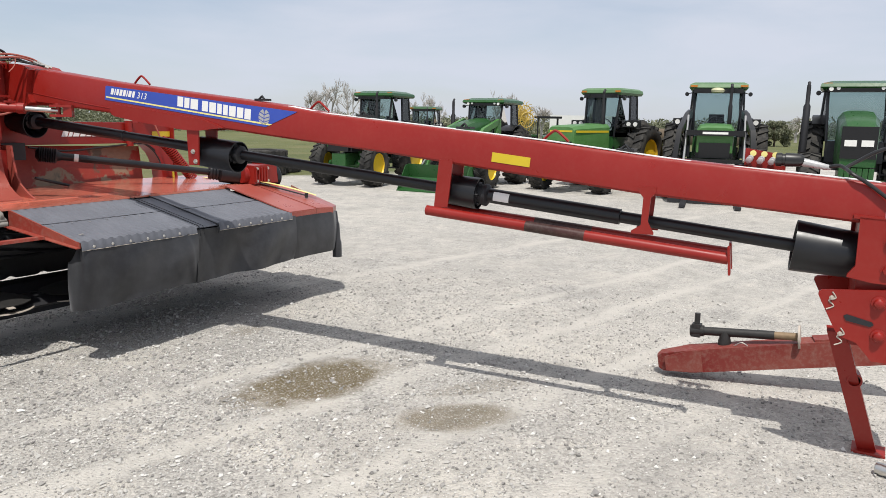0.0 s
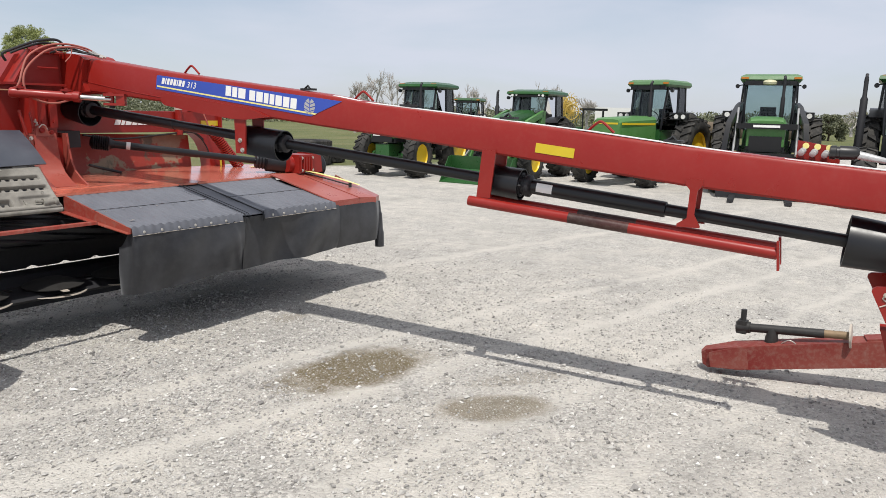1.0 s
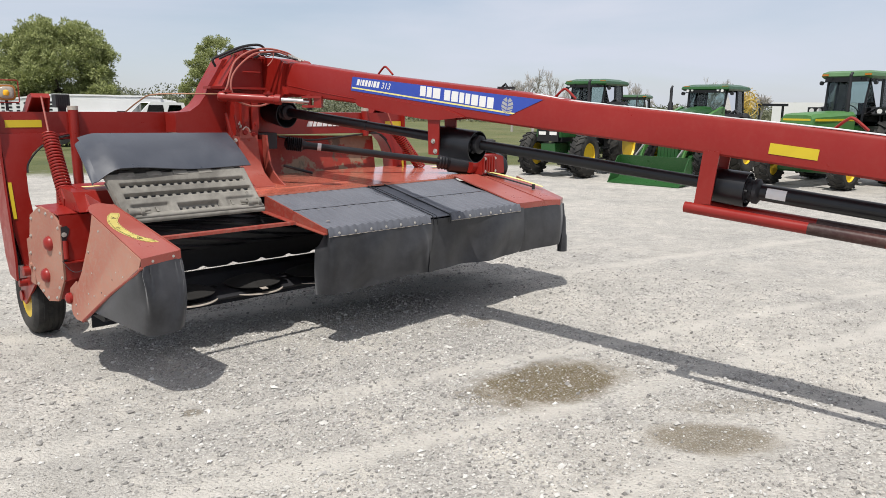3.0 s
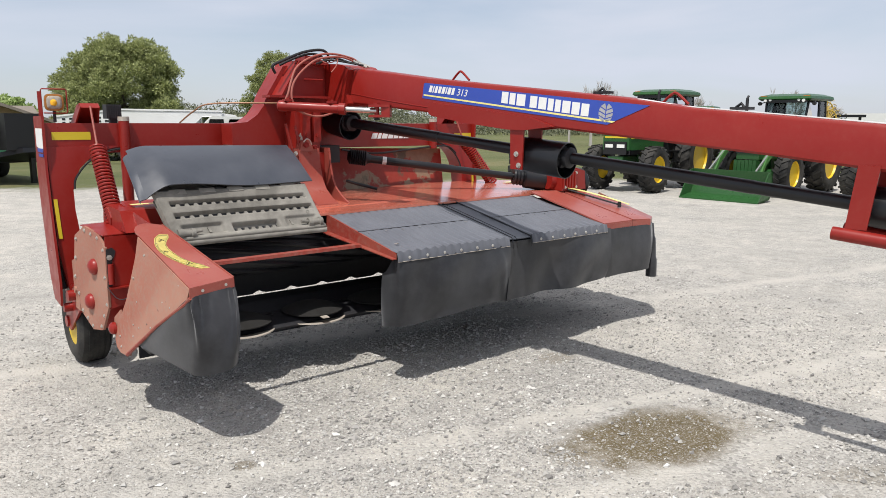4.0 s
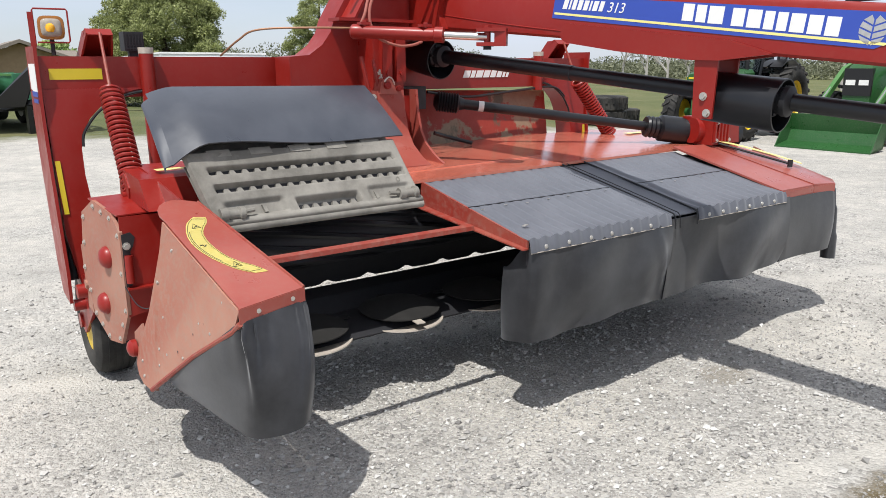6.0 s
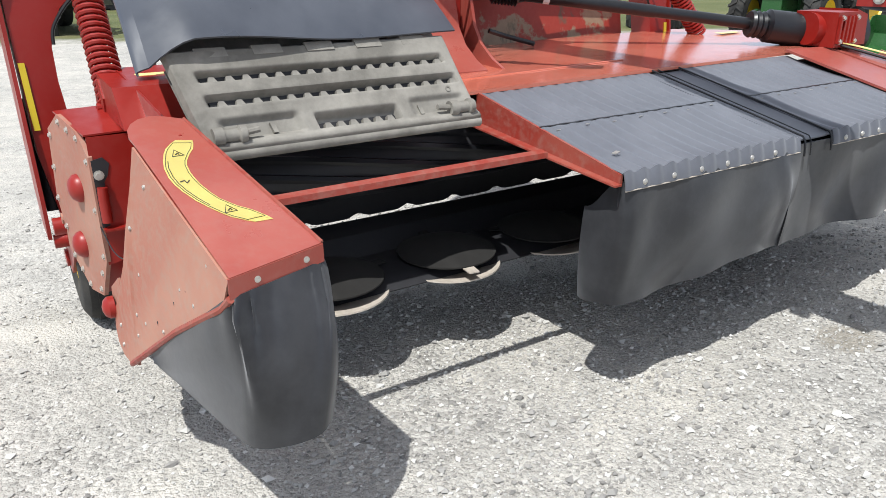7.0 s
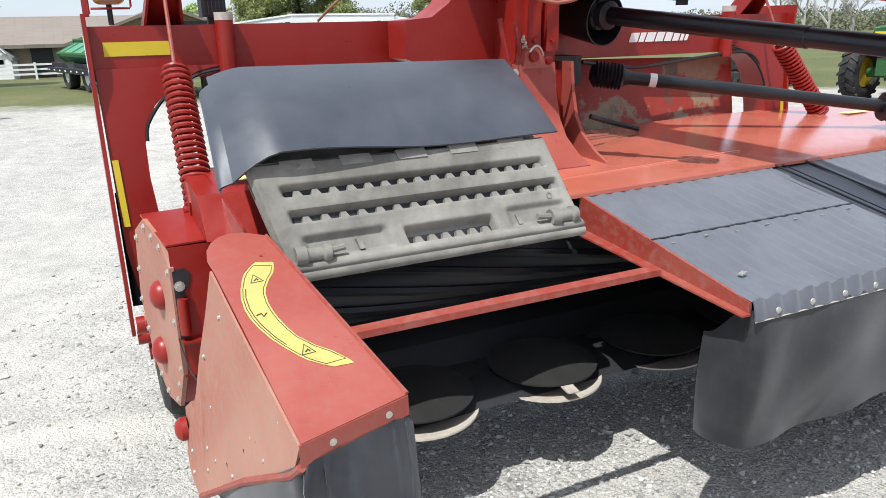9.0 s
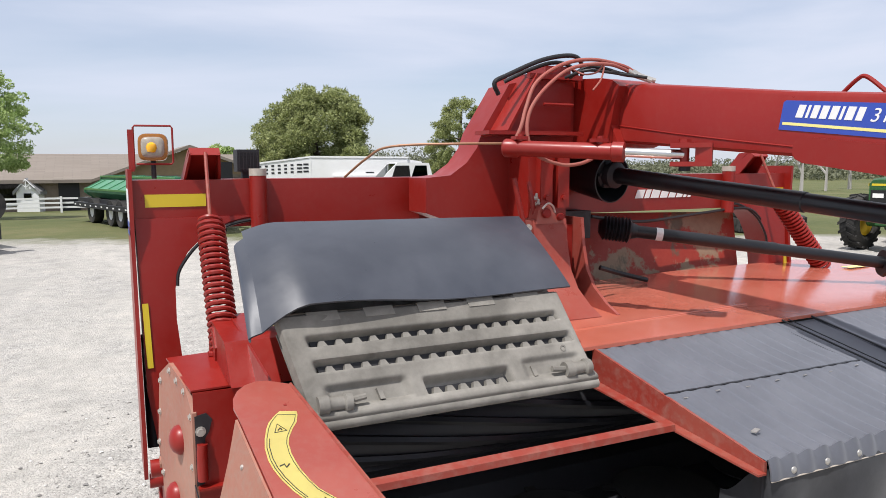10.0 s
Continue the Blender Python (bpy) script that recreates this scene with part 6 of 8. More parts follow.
part("stand_foot", plate(bmesh.new(), [c + Vector((-0.07, -0.09, -0.012)), c + Vector((0.07, -0.09, -0.012)), c + Vector((0.07, 0.07, -0.012)), c + Vector((-0.07, 0.07, -0.012))], 0.014), RED, stand, bevel=0.003)
p = lerp(a, c, 0.40)
part("stand_tube", lathe(bmesh.new(), [(-0.06, 0.029), (-0.06, 0.038), (0.055, 0.038), (0.055, 0.029)], p + Vector((0.02, -0.02, 0)), T_LEFT, 18, True), RED, stand)
# drawbar lowered to the ground with a screw jack stowed on it
D0, D1 = Vector((5.52, 1.08, 0.095)), Vector((5.88, -0.42, 0.37))
dd = (D1 - D0).normalized()
u = dd.cross(Vector((0, 0, 1))).normalized()
w = u.cross(dd)
bm = bmesh.new()
loft(bm, [[D0 + dd * s + u * (k * a) + w * (j * b) for k, j in ((-1, -1), (1, -1), (1, 1), (-1, 1))] for s, a, b in ((-0.02, 0.03, 0.040), (0.01, 0.048, 0.062), (0.20, 0.075, 0.080), (0.22, 0.075, 0.080), (1.5, 0.075, 0.088))])
RED_DRAW = painted("dusty_dark_red_paint", (0.17, 0.015, 0.011), (0.25, 0.075, 0.055), 0.6, 0.9, dirty=0.35, wear=0.5)
drawbar = part("drawbar", bm, RED_DRAW, mower, "worn red drawbar lowered to the gravel", bevel=0.006)
bm = bmesh.new()
for k in (-1, 1):
    plate(bm, [D0 + dd * q + u * (k * 0.079) + w * z for q, z in ((0.03, 0.05), (0.20, 0.079), (0.27, 0.079), (0.27, -0.075), (0.20, -0.075), (0.03, -0.05))], 0.008)
part("drawbar_cheek", bm, RED_DRAW, drawbar, bevel=0.002)
part("drawbar_pad", loft(bmesh.new(), [[D0 + dd * q + u * a + w * z for a, z in ((-0.06, 0.080), (0.06, 0.080), (0.06, 0.098), (-0.06, 0.098))] for q in (0.98, 1.20)]), RED_DRAW, drawbar, bevel=0.004)
JA, JB = Vector((5.64, 0.86, 0.318)), Vector((5.66, 0.24, 0.375))
JACK = plain("scuffed_jack_steel", (0.035, 0.034, 0.033), 0.55, 0.3, 0.5, 30.0)
jd = (JB - JA).normalized()
jack = part("screw_jack", tubed([JA, lerp(JA, JB, 0.77)], 0.030, 16), JACK, drawbar, "dark steel screw jack")
part("jack_ram", tubed([lerp(JA, JB, 0.765), JB], 0.026, 16), plain("tan_rusty_ram", (0.24, 0.17, 0.10), 0.6, 0.2, 0.35), jack, "tan rusty ram")
bm = boxed((-0.035, -0.03, -0.04), (0.03, 0.03, 0.05), Matrix.Translation(JA - jd * 0.02))
tube(bm, [JA - jd * 0.06, JA + jd * 0.03], 0.040, 12)
part("jack_head", bm, JACK, jack, bevel=0.004)
part("jack_handle", tubed([JA - jd * 0.02, JA - jd * 0.02 + Vector((0, 0, 0.125))], 0.019, 10), JACK, jack)
bm = lathe(bmesh.new(), [(0, 0.030), (0.02, 0.042), (0.09, 0.042), (0.11, 0.036), (0.14, 0.036), (0.16, 0.03)], JA + jd * 0.17 - Vector((0, 0, 0.15)), (0, 0, 1), 18)
part("jack_mount", bm, JACK, drawbar)
part("jack_pin", tubed(curve([JA + jd * 0.24 + Vector((-0.05, 0, -0.08)), JA + jd * 0.29 + Vector((-0.06, 0, -0.05)), JA + jd * 0.34 + Vector((-0.05, 0, -0.09)), JA + jd * 0.30 + Vector((-0.05, 0, -0.11)), JA + jd * 0.22 + Vector((-0.05, 0, -0.09))], 5), 0.004, 6), ZINC, drawbar, "looped wire pin")
part("jack_foot", tubed([JB, JB + jd * 0.012], 0.078, 20), DUST_STEEL, jack, "worn round foot plate")
part("hydraulic_hose", tubed(curve([T(5.72, 0.01, t_top(5.72) + 0.042), T(5.765, 0.05, 1.548), T(5.795, 0.10, 1.535), T(5.82, 0.155, 1.515), T(5.90, 0.160, 1.465), T(6.05, 0.165, 1.35)], 8), 0.0095, 10), HOSE, mower, "black rubber hose")
part("hydraulic_hose", tubed(curve([T(5.80, 0.0, 1.535), T(5.86, -0.01, 1.575), T(5.95, 0.0, 1.63), T(6.15, 0.0, 1.70)], 8), 0.0095, 10), HOSE, mower, "black rubber hose")
bm = bmesh.new()
HOLD = [(5.325, 1.525), (5.53, 1.500), (5.53, 1.585), (5.325, 1.618)]
loft(bm, [[T(s, -0.10, z) for s, z in HOLD], [T(s, -0.112, z) for s, z in HOLD]])
holder = part("hose_holder", bm, RED, mower, "red perforated hose holder", bevel=0.002)
for k in range(3):
    s = 5.345 + 0.055 * k
    p, q = T(s, -0.03, t_top(s) + 0.035), T(s + 0.012, -0.10, t_top(s) + 0.050)
    part("coupler", lathe(bmesh.new(), [(0, 0.010), (0.002, 0.016), (0.018, 0.016), (0.020, 0.012), (0.034, 0.012), (0.036, 0.017), (0.056, 0.017), (0.060, 0.012)], p, q - p, 14), SILVER, holder, "steel quick coupler")
    part("hole_cap", tubed([T(s + 0.02, -0.099, t_top(s) + 0.072), T(s + 0.02, -0.096, t_top(s) + 0.072)], 0.016, 14), YELLOW_P, holder, "pale opening in the holder")
plug = part("plug_body", lathe(bmesh.new(), [(0, 0.020), (0.004, 0.034), (0.03, 0.036), (0.032, 0.031), (0.045, 0.031), (0.047, 0.036), (0.115, 0.034), (0.135, 0.022)], T(5.475, 0.0, t_top(5.475) + 0.055), T_DIR, 18), HOSE, holder, "black ribbed plug")
part("plug_tip", lathe(bmesh.new(), [(0, 0.021), (0.05, 0.019), (0.13, 0.013), (0.135, 0.009)], T(5.605, 0.0, t_top(5.605) + 0.055), T(5.80, 0.02, t_top(5.80) + 0.035) - T(5.605, 0.0, t_top(5.605) + 0.055), 16), SILVER, plug, "bright tapered sleeve")

# small fittings round the fork pin
part("latch_hook", tubed(curve([(3.375, 5.74, 1.640), (3.385, 5.73, 1.570), (3.400, 5.73, 1.500), (3.425, 5.73, 1.450)], 5), 0.011, 8), RED, mower, "bent red latch rod")
for x, z in ((3.395, 1.535), (3.385, 1.560)):
    part("grease_fitting", lathe(bmesh.new(), [(0, 0.012), (0.012, 0.012), (0.014, 0.007), (0.026, 0.006), (0.030, 0.003)], (x + 0.03, 5.745, z), (0, -0.4, 1), 10), ZINC, mower)

# dark frame that carries the two closed covers
part("cover_frame", plate(bmesh.new(), [(3.335, 4.425, 0.835), (5.66, 4.435, 0.840), (5.52, 5.08, 1.035), (3.262, 5.10, 1.025)], 0.016), DARK, mower, "dark steel frame under the covers")
part("cover_frame_lip", plate(bmesh.new(), [(3.335, 4.418, 0.838), (5.66, 4.432, 0.842), (5.66, 4.432, 0.770), (3.335, 4.418, 0.770)], 0.008), DARK, mower)

# ---- tractors and other things round the yard ----
def wheel_on(parent, name, c, axis, R, W, rim_r, lugs, rim_mat=RIM):
    """A lugged tyre with its rim; axis points outward."""
    axis = Vector(axis).normalized()
    c = Vector(c)
    h = W / 2
    w = part(name, lathe(bmesh.new(), [(-h * 0.8, rim_r), (-h, rim_r * 1.15), (-h, R * 0.85), (-h * 0.8, R * 0.94), (h * 0.8, R * 0.94), (h, R * 0.85), (h, rim_r * 1.15), (h * 0.8, rim_r)], c, axis, 36, True), TYRE, parent, "black lugged tractor tyre")
    bm = bmesh.new()
    u, v = frame_of(axis)
    for k in range(lugs):
        for sgn in (-1, 1):
            a0 = math.tau * (k + (0.5 if sgn > 0 else 0)) / lugs
            ring = []
            for r in (R * 0.925, R):
                q = []
                for da, t in ((0, 0.0), (0.16, 1.0), (0.16 + 0.10, 1.0), (0.10, 0.0)):
                    a = a0 + da * 20 / lugs
                    q.append(c + axis * (sgn * h * (0.02 + 0.98 * t)) + (u * math.cos(a) + v * math.sin(a)) * (r if t < 0.5 else r * 0.975))
                ring.append(q)
            loft(bm, ring)
    part("tread", bm, TYRE, w, smooth=0)
    part("rim", lathe(bmesh.new(), [(h * 0.55, rim_r * 1.02), (h * 0.75, rim_r * 1.1), (h * 0.78, rim_r), (h * 0.3, rim_r * 0.92), (h * 0.2, rim_r * 0.5), (h * 0.35, rim_r * 0.3), (h * 0.35, 0.001), (-h * 0.6, 0.001), (-h * 0.6, rim_r * 0.9)], c, axis, 28), rim_mat, w, "yellow steel rim")
    return w


def tractor(base, turn, label, size=1.0, roof_mat=GREEN, hood_mat=GREEN, loader="", style="old", front_r=0.62, rear_r=0.90, modern=False, hood_up=0.0, cab_k=1.0, track=0.85, reach=0.0, weights=6):
    """A cab tractor that faces +x before turning."""
    tr = thing("tractor", base, label, "tractor", "parked tractors", turn=turn)
    P = WORLD_OF[tr] @ Matrix.Diagonal((size, size, size, 1))

    squeeze = Matrix.Translation((0.15, 0, 0)) @ Matrix.Diagonal((cab_k, cab_k, 1, 1)) @ Matrix.Translation((-0.15, 0, 0))
    cabin = ("cab_base", "cab_post", "side_window", "windscreen", "rear_window", "roof", "roof_visor", "roof_lamp", "marker_lamp", "side_lamp", "lamp_arm")

    def put(name, bm, mat, label="", parent=None, bevel=0.0, smooth=35):
        return part(name, bm, mat, parent or tr, label, bevel, smooth, place=P @ squeeze if name in cabin else P)

    def wh(name, c, out, R, W, rr, lugs):
        wheel_on(tr, name, P @ Vector(c), P.to_3x3() @ Vector((0, out, 0)), R * size, W * size, rr * size, lugs)
    for s in (-1, 1):
        wh("rear_wheel", (0, s * track, rear_r), s, rear_r, 0.50, rear_r * 0.56, 20)
        wh("front_wheel", (2.35, s * (0.82 if track < 0.9 else 0.92), front_r), s, front_r, 0.38, front_r * 0.56, 18)
    # chassis
    bm = boxed((-0.3, -0.28, 0.55), (2.2, 0.28, 1.0))
    box(bm, (2.2, -0.22, 0.60), (2.95, 0.22, 0.95))
    tube(bm, [(0, -0.65, rear_r), (0, 0.65, rear_r)], 0.13, 12)
    tube(bm, [(2.35, -0.65, front_r), (2.35, 0.65, front_r)], 0.10, 12)
    put("chassis", bm, GREEN, bevel=0.03)
    # hood
    hz = (1.62 if not modern else 2.02) + hood_up
    if modern:
        rings = []
        for x, w, t in ((1.15, 0.38, hz + 0.10), (1.8, 0.37, hz + 0.05), (2.5, 0.35, hz - 0.05), (2.90, 0.33, hz - 0.14), (3.06, 0.30, hz - 0.28)):
            rings.append([Vector(p) for p in ((x, -w, 1.0), (x, -w, t - 0.16), (x, -w * 0.75, t - 0.03), (x, -w * 0.35, t), (x, w * 0.35, t), (x, w * 0.75, t - 0.03), (x, w, t - 0.16), (x, w, 1.0))])
        hood = put("hood", loft(bmesh.new(), rings), hood_mat, "sloping green hood")
        g = put("grille", boxed((2.96, -0.31, 1.16), (3.085, 0.31, 1.78)), CAB_BLACK, "black mesh grille", hood, 0.03)
        for s in (-1, 1):
            put("headlamp", boxed((3.07, s * 0.145 - 0.105, 1.40), (3.105, s * 0.145 + 0.105, 1.52)), LAMP_GLASS, "", hood, 0.01)
    else:
        rings = []
        for x, w, t in ((1.05, 0.42, hz + 0.04), (1.2, 0.42, hz + 0.04), (2.85, 0.40, hz - 0.02), (2.95, 0.38, hz - 0.06)):
            rings.append([Vector(p) for p in ((x, -w, 1.12), (x, -w, t - 0.10), (x, -w * 0.85, t - 0.02), (x, -w * 0.5, t), (x, w * 0.5, t), (x, w * 0.85, t - 0.02), (x, w, t - 0.10), (x, w, 1.12))])
        hood = put("hood", loft(bmesh.new(), rings), hood_mat, "boxy green hood")
        bm = bmesh.new()
        for s in (-1, 1):
            box(bm, (1.1, s * 0.418, hz - 0.20), (2.9, s * 0.424, hz - 0.145))
        box(bm, (2.95, -0.33, hz - 0.19), (2.956, 0.33, hz - 0.145))
        put("hood_stripe", bm, YELLOW, "yellow hood stripe", hood)
        bm = boxed((1.35, -0.40, 1.0), (2.9, 0.40, 1.13))
        put("engine_side", bm, CAB_BLACK, "", hood, 0.01)
        put("grille", boxed((2.94, -0.33, 1.0), (2.985, 0.33, 1.34)), CAB_BLACK, "black front grille", hood, 0.02)
        for s in (-1, 1) if loader != "black" else ():
            put("headlamp", boxed((2.98, s * 0.17 - 0.11, 1.18), (3.0, s * 0.17 + 0.11, 1.27)), LAMP_GLASS, "", hood, 0.005)
    # cab
    cz, ct = 1.45, 2.62
    posts = {"a": ((1.02, 0.56, cz), (0.80, 0.62, ct)), "b": ((0.15, 0.72, cz), (0.10, 0.66, ct)), "c": ((-0.62, 0.66, cz), (-0.55, 0.60, ct))}
    cab = put("cab_base", prism(bmesh.new(), [(-0.62, 1.0), (-0.62, 1.46), (1.02, 1.46), (1.05, 1.0), (0.6, 0.8), (-0.3, 0.8)], "y", -0.56, 0.56), GREEN if style == "old" else CAB_BLACK, bevel=0.02)
    for s in (-1, 1):
        for k, (lo, hi) in posts.items():
            a, b = Vector((lo[0], lo[1] * s, lo[2])), Vector((hi[0], hi[1] * s, hi[2]))
            put("cab_post", tubed([a, b], 0.035, 8), CAB_BLACK, "", cab)
        for k1, k2 in (("a", "b"), ("b", "c")):
            q = [posts[k1][0], posts[k2][0], posts[k2][1], posts[k1][1]]
            put("side_window", plate(bmesh.new(), [(x, y * s, z) for x, y, z in q], 0.008), GLASS, "", cab, smooth=0)
    put("windscreen", plate(bmesh.new(), [(1.02, -0.55, cz), (1.02, 0.55, cz), (0.80, 0.61, ct), (0.80, -0.61, ct)], 0.008), GLASS, "", cab, smooth=0)
    put("rear_window", plate(bmesh.new(), [(-0.62, -0.65, cz), (-0.62, 0.65, cz), (-0.55, 0.59, ct), (-0.55, -0.59, ct)], 0.008), GLASS, "", cab, smooth=0)
    if style == "old":
        rings = [[Vector(p) for p in ((x0, -w, z), (x1, -w, z), (x1, w, z), (x0, w, z))] for x0, x1, w, z in ((-0.68, 0.95, 0.70, 2.60), (-0.72, 1.02, 0.75, 2.66), (-0.70, 0.98, 0.73, 2.74), (-0.6, 0.85, 0.62, 2.79))]
    else:
        rings = [[Vector(p) for p in ((x0, -w, z), (x1, -w, z), (x1, w, z), (x0, w, z))] for x0, x1, w, z in ((-0.72, 1.00, 0.72, 2.58), (-0.75, 1.08, 0.78, 2.63), (-0.72, 1.04, 0.76, 2.70), (-0.45, 0.7, 0.55, 2.77))]
    roof = put("roof", loft(bmesh.new(), rings), roof_mat, "green cab roof", bevel=0.02)
    visor = boxed((0.88, -0.62, 2.52), (1.03, 0.62, 2.63))
    put("roof_visor", visor, CAB_BLACK, "", roof, 0.01)
    for s in (-1, 1):
        if modern:
            put("roof_lamp", tubed([(1.03, s * 0.56, 2.58), (1.07, s * 0.56, 2.58)], 0.045, 12), LAMP_GLASS, "", roof)
        put("roof_lamp", tubed([(1.03, s * 0.42, 2.60), (1.06, s * 0.42, 2.60)], 0.040, 12), LAMP_GLASS if modern else CAB_BLACK, "", roof)
        put("marker_lamp", boxed((0.95, s * 0.63 - 0.09, 2.67), (1.04, s * 0.63 + 0.09, 2.715)), AMBER, "amber marker lamp", roof, 0.008)
        side = put("side_lamp", tubed([(0.82, s * 0.80, 2.50), (0.91, s * 0.80, 2.50)], 0.052, 12), CAB_BLACK, "black round side lamp", cab)
        put("lamp_arm", tubed([(0.84, s * 0.62, 2.54), (0.84, s * 0.80, 2.51)], 0.014, 6), CAB_BLACK, "", cab)
        fn = bmesh.new()
        sheet(fn, lambda u, v: (1.02 * (rear_r + 0.10) * math.cos(math.pi * (0.30 + 0.50 * u)), s * (0.58 + 0.30 * v), rear_r + 1.02 * (rear_r + 0.10) * math.sin(math.pi * (0.30 + 0.50 * u))), 12, 2, 0.03)
        put("fender", fn, CAB_BLACK, "", cab)
        if style == "old":
            lamp_box = put("fender_lamp_box", boxed((0.42, s * 0.84 - 0.21, 1.72), (0.56, s * 0.84 + 0.21, 1.90)), CAB_BLACK, "black fender lamp box", cab, 0.02)
            for dy in (-0.11, 0.11):
                part("lamp_lens", tubed([P @ Vector((0.555, s * 0.84 + dy * 0.9, 1.81)), P @ Vector((0.572, s * 0.84 + dy * 0.9, 1.81))], 0.062 * size, 14), LAMP_GLASS, lamp_box)
    # inside the cab
    put("seat", boxed((-0.35, -0.25, 1.46), (0.12, 0.25, 1.62)), CAB_BLACK, "", cab, 0.05)
    put("seat_back", boxed((-0.42, -0.19, 1.6), (-0.30, 0.19, 2.02)), CAB_BLACK, "", cab, 0.05)
    wheel_m = Matrix.Translation((0.50, 0, 1.80)) @ Matrix.Rotation(radians(-55), 4, "Y")
    bm = bmesh.new()
    tube(bm, [wheel_m @ Vector((0.19 * math.cos(a), 0.19 * math.sin(a), 0)) for a in [math.tau * k / 20 for k in range(21)]], 0.014, 6)
    tube(bm, [wheel_m @ Vector((-0.19, 0, 0)), wheel_m @ Vector((0.19, 0, 0))], 0.010, 6)
    tube(bm, [(0.50, 0, 1.80), (0.75, 0, 1.45)], 0.025, 8)
    put("steering_wheel", bm, CAB_BLACK, "", cab)
    # exhaust
    ex = (1.25, 0.30) if not modern else (1.12, -1.00)
    bm = bmesh.new()
    lathe(bm, [(-0.45 if modern else 0, 0.03), (-0.40 if modern else 0.05, 0.075 if modern else 0.05), (0.60, 0.075 if modern else 0.05), (0.66, 0.045 if modern else 0.035), (1.0, 0.045 if modern else 0.035), (1.06, 0.04)], (ex[0], ex[1], 1.6), (0, 0, 1), 14)
    tube(bm, [(ex[0], ex[1], 2.6), (ex[0], ex[1], 2.66), (ex[0] - 0.06, ex[1], 2.72)], 0.034, 10)
    put("exhaust", bm, DARK, "dark exhaust stack")
    # steps and hitch weights
    bm = bmesh.new()
    for z in (0.45, 0.75, 1.05):
        box(bm, (0.62, 0.52, z), (1.0, 0.80, z + 0.03))
    box(bm, (0.60, 0.52, 0.42), (0.64, 0.56, 1.2))
    box(bm, (0.98, 0.52, 0.42), (1.02, 0.56, 1.2))
    put("cab_step", bm, CAB_BLACK)
    for k in range(weights):
        put("front_weight", boxed((2.95, -0.30 + k * 0.102, 0.62), (3.20, -0.21 + k * 0.102, 0.98)), GREEN)
    if loader:
        lm = CAB_BLACK if loader == "black" else GREEN_L
        low = 0.0 if loader != "black" else 0.25
        for s in (-1, 1):
            y = s * 0.62
            arm = [Vector((1.15, y, 2.02)), Vector((2.2 + reach * 0.4, y * (1.06 if low else 1.0), 1.72 + low * 0.8)), Vector((3.05 + reach, y * (1.25 if low else 1.0), 0.95 + low * 2.4)), Vector((3.45 + reach, y * (1.36 if low else 1.0), 0.35 + low))]
            rings = []
            for p in arm:
                aw = 0.055 if loader == "black" else 0.05
                rings.append([p + Vector((0, -aw, -0.09)), p + Vector((0, aw, -0.09)), p + Vector((0, aw, 0.09)), p + Vector((0, -aw, 0.09))])
            la = put("loader_arm", loft(bmesh.new(), rings), lm, "loader arm", bevel=0.01)
            put("loader_mast", plate(bmesh.new(), [(1.0, y, 0.95), (1.45, y, 0.95), (1.35, y, 1.75), (1.22, y, 2.1), (1.05, y, 2.1)], 0.10), lm, "", la, 0.01)
            put("loader_cylinder", tubed([(1.3, y, 1.25), (2.5, y, 1.35 + low)], 0.045, 10), DARK, "", la)
            put("cylinder_rod", tubed([(2.4, y, 1.70 + low), (3.55 + reach, y, 0.72 + low)], 0.028, 10), STEEL, "", la)
        if loader == "black":
            bm = boxed((2.95, -0.62, 1.50), (3.05, 0.62, 1.62))
            box(bm, (3.5, -0.75, 0.55), (3.56, 0.75, 0.65))
            box(bm, (3.2, -0.62, 0.90), (3.28, 0.62, 0.99))
            put("loader_crossbar", bm, CAB_BLACK, bevel=0.01)
            dome = lathe(bmesh.new(), [(0, 0.10), (0.02, 0.15), (0.07, 0.16), (0.11, 0.13), (0.13, 0.05), (0.132, 0.002)], (1.02, -0.02, 2.52), (0, 0, 1), 20)
            put("guidance_dome", dome, plain("cream_dome", (0.52, 0.50, 0.33), 0.5), "cream guidance dome on the roof's edge", roof)
            put("loader_sign", boxed((3.051, -0.27, 1.535), (3.056, 0.27, 1.585)), WHITE, "white worn sign bar")
            bm = bmesh.new()
            box(bm, (3.45, -0.9, 0.02), (3.55, 0.9, 0.60))
            for y in (-0.55, 0.55):
                box(bm, (3.55, y - 0.06, 0.02), (4.6, y + 0.06, 0.08))
            put("loader_fork_frame", bm, DARK, bevel=0.01)
        else:
            prof = [(x + reach, z) for x, z in ((3.55, 0.75), (3.45, 0.35), (3.6, 0.06), (4.25, 0.0), (4.25, 0.03), (3.66, 0.12), (3.53, 0.37), (3.62, 0.75))]
            bm = prism(bmesh.new(), prof, "y", -1.05, 1.05)
            for y in (-1.05, 1.03):
                prism(bm, [(x + reach, z) for x, z in ((3.55, 0.75), (3.45, 0.35), (3.6, 0.06), (4.25, 0.0), (4.05, 0.30), (3.75, 0.72))], "y", y, y + 0.02)
            put("bucket", bm, GREEN, "green loader bucket resting on the gravel", bevel=0.004)
    return tr


tractor((17.62, 12.12, 0), 188, "older green cab tractor with grey tyres at the yard's edge", 0.90, loader="", style="new", front_r=0.62, rear_r=0.88, cab_k=0.86, weights=0)
tractor((19.15, 9.46, 0), 184, "green cab tractor with front loader and bucket on the gravel", 0.85, loader="green", style="new", modern=True, cab_k=0.94, reach=0.38)
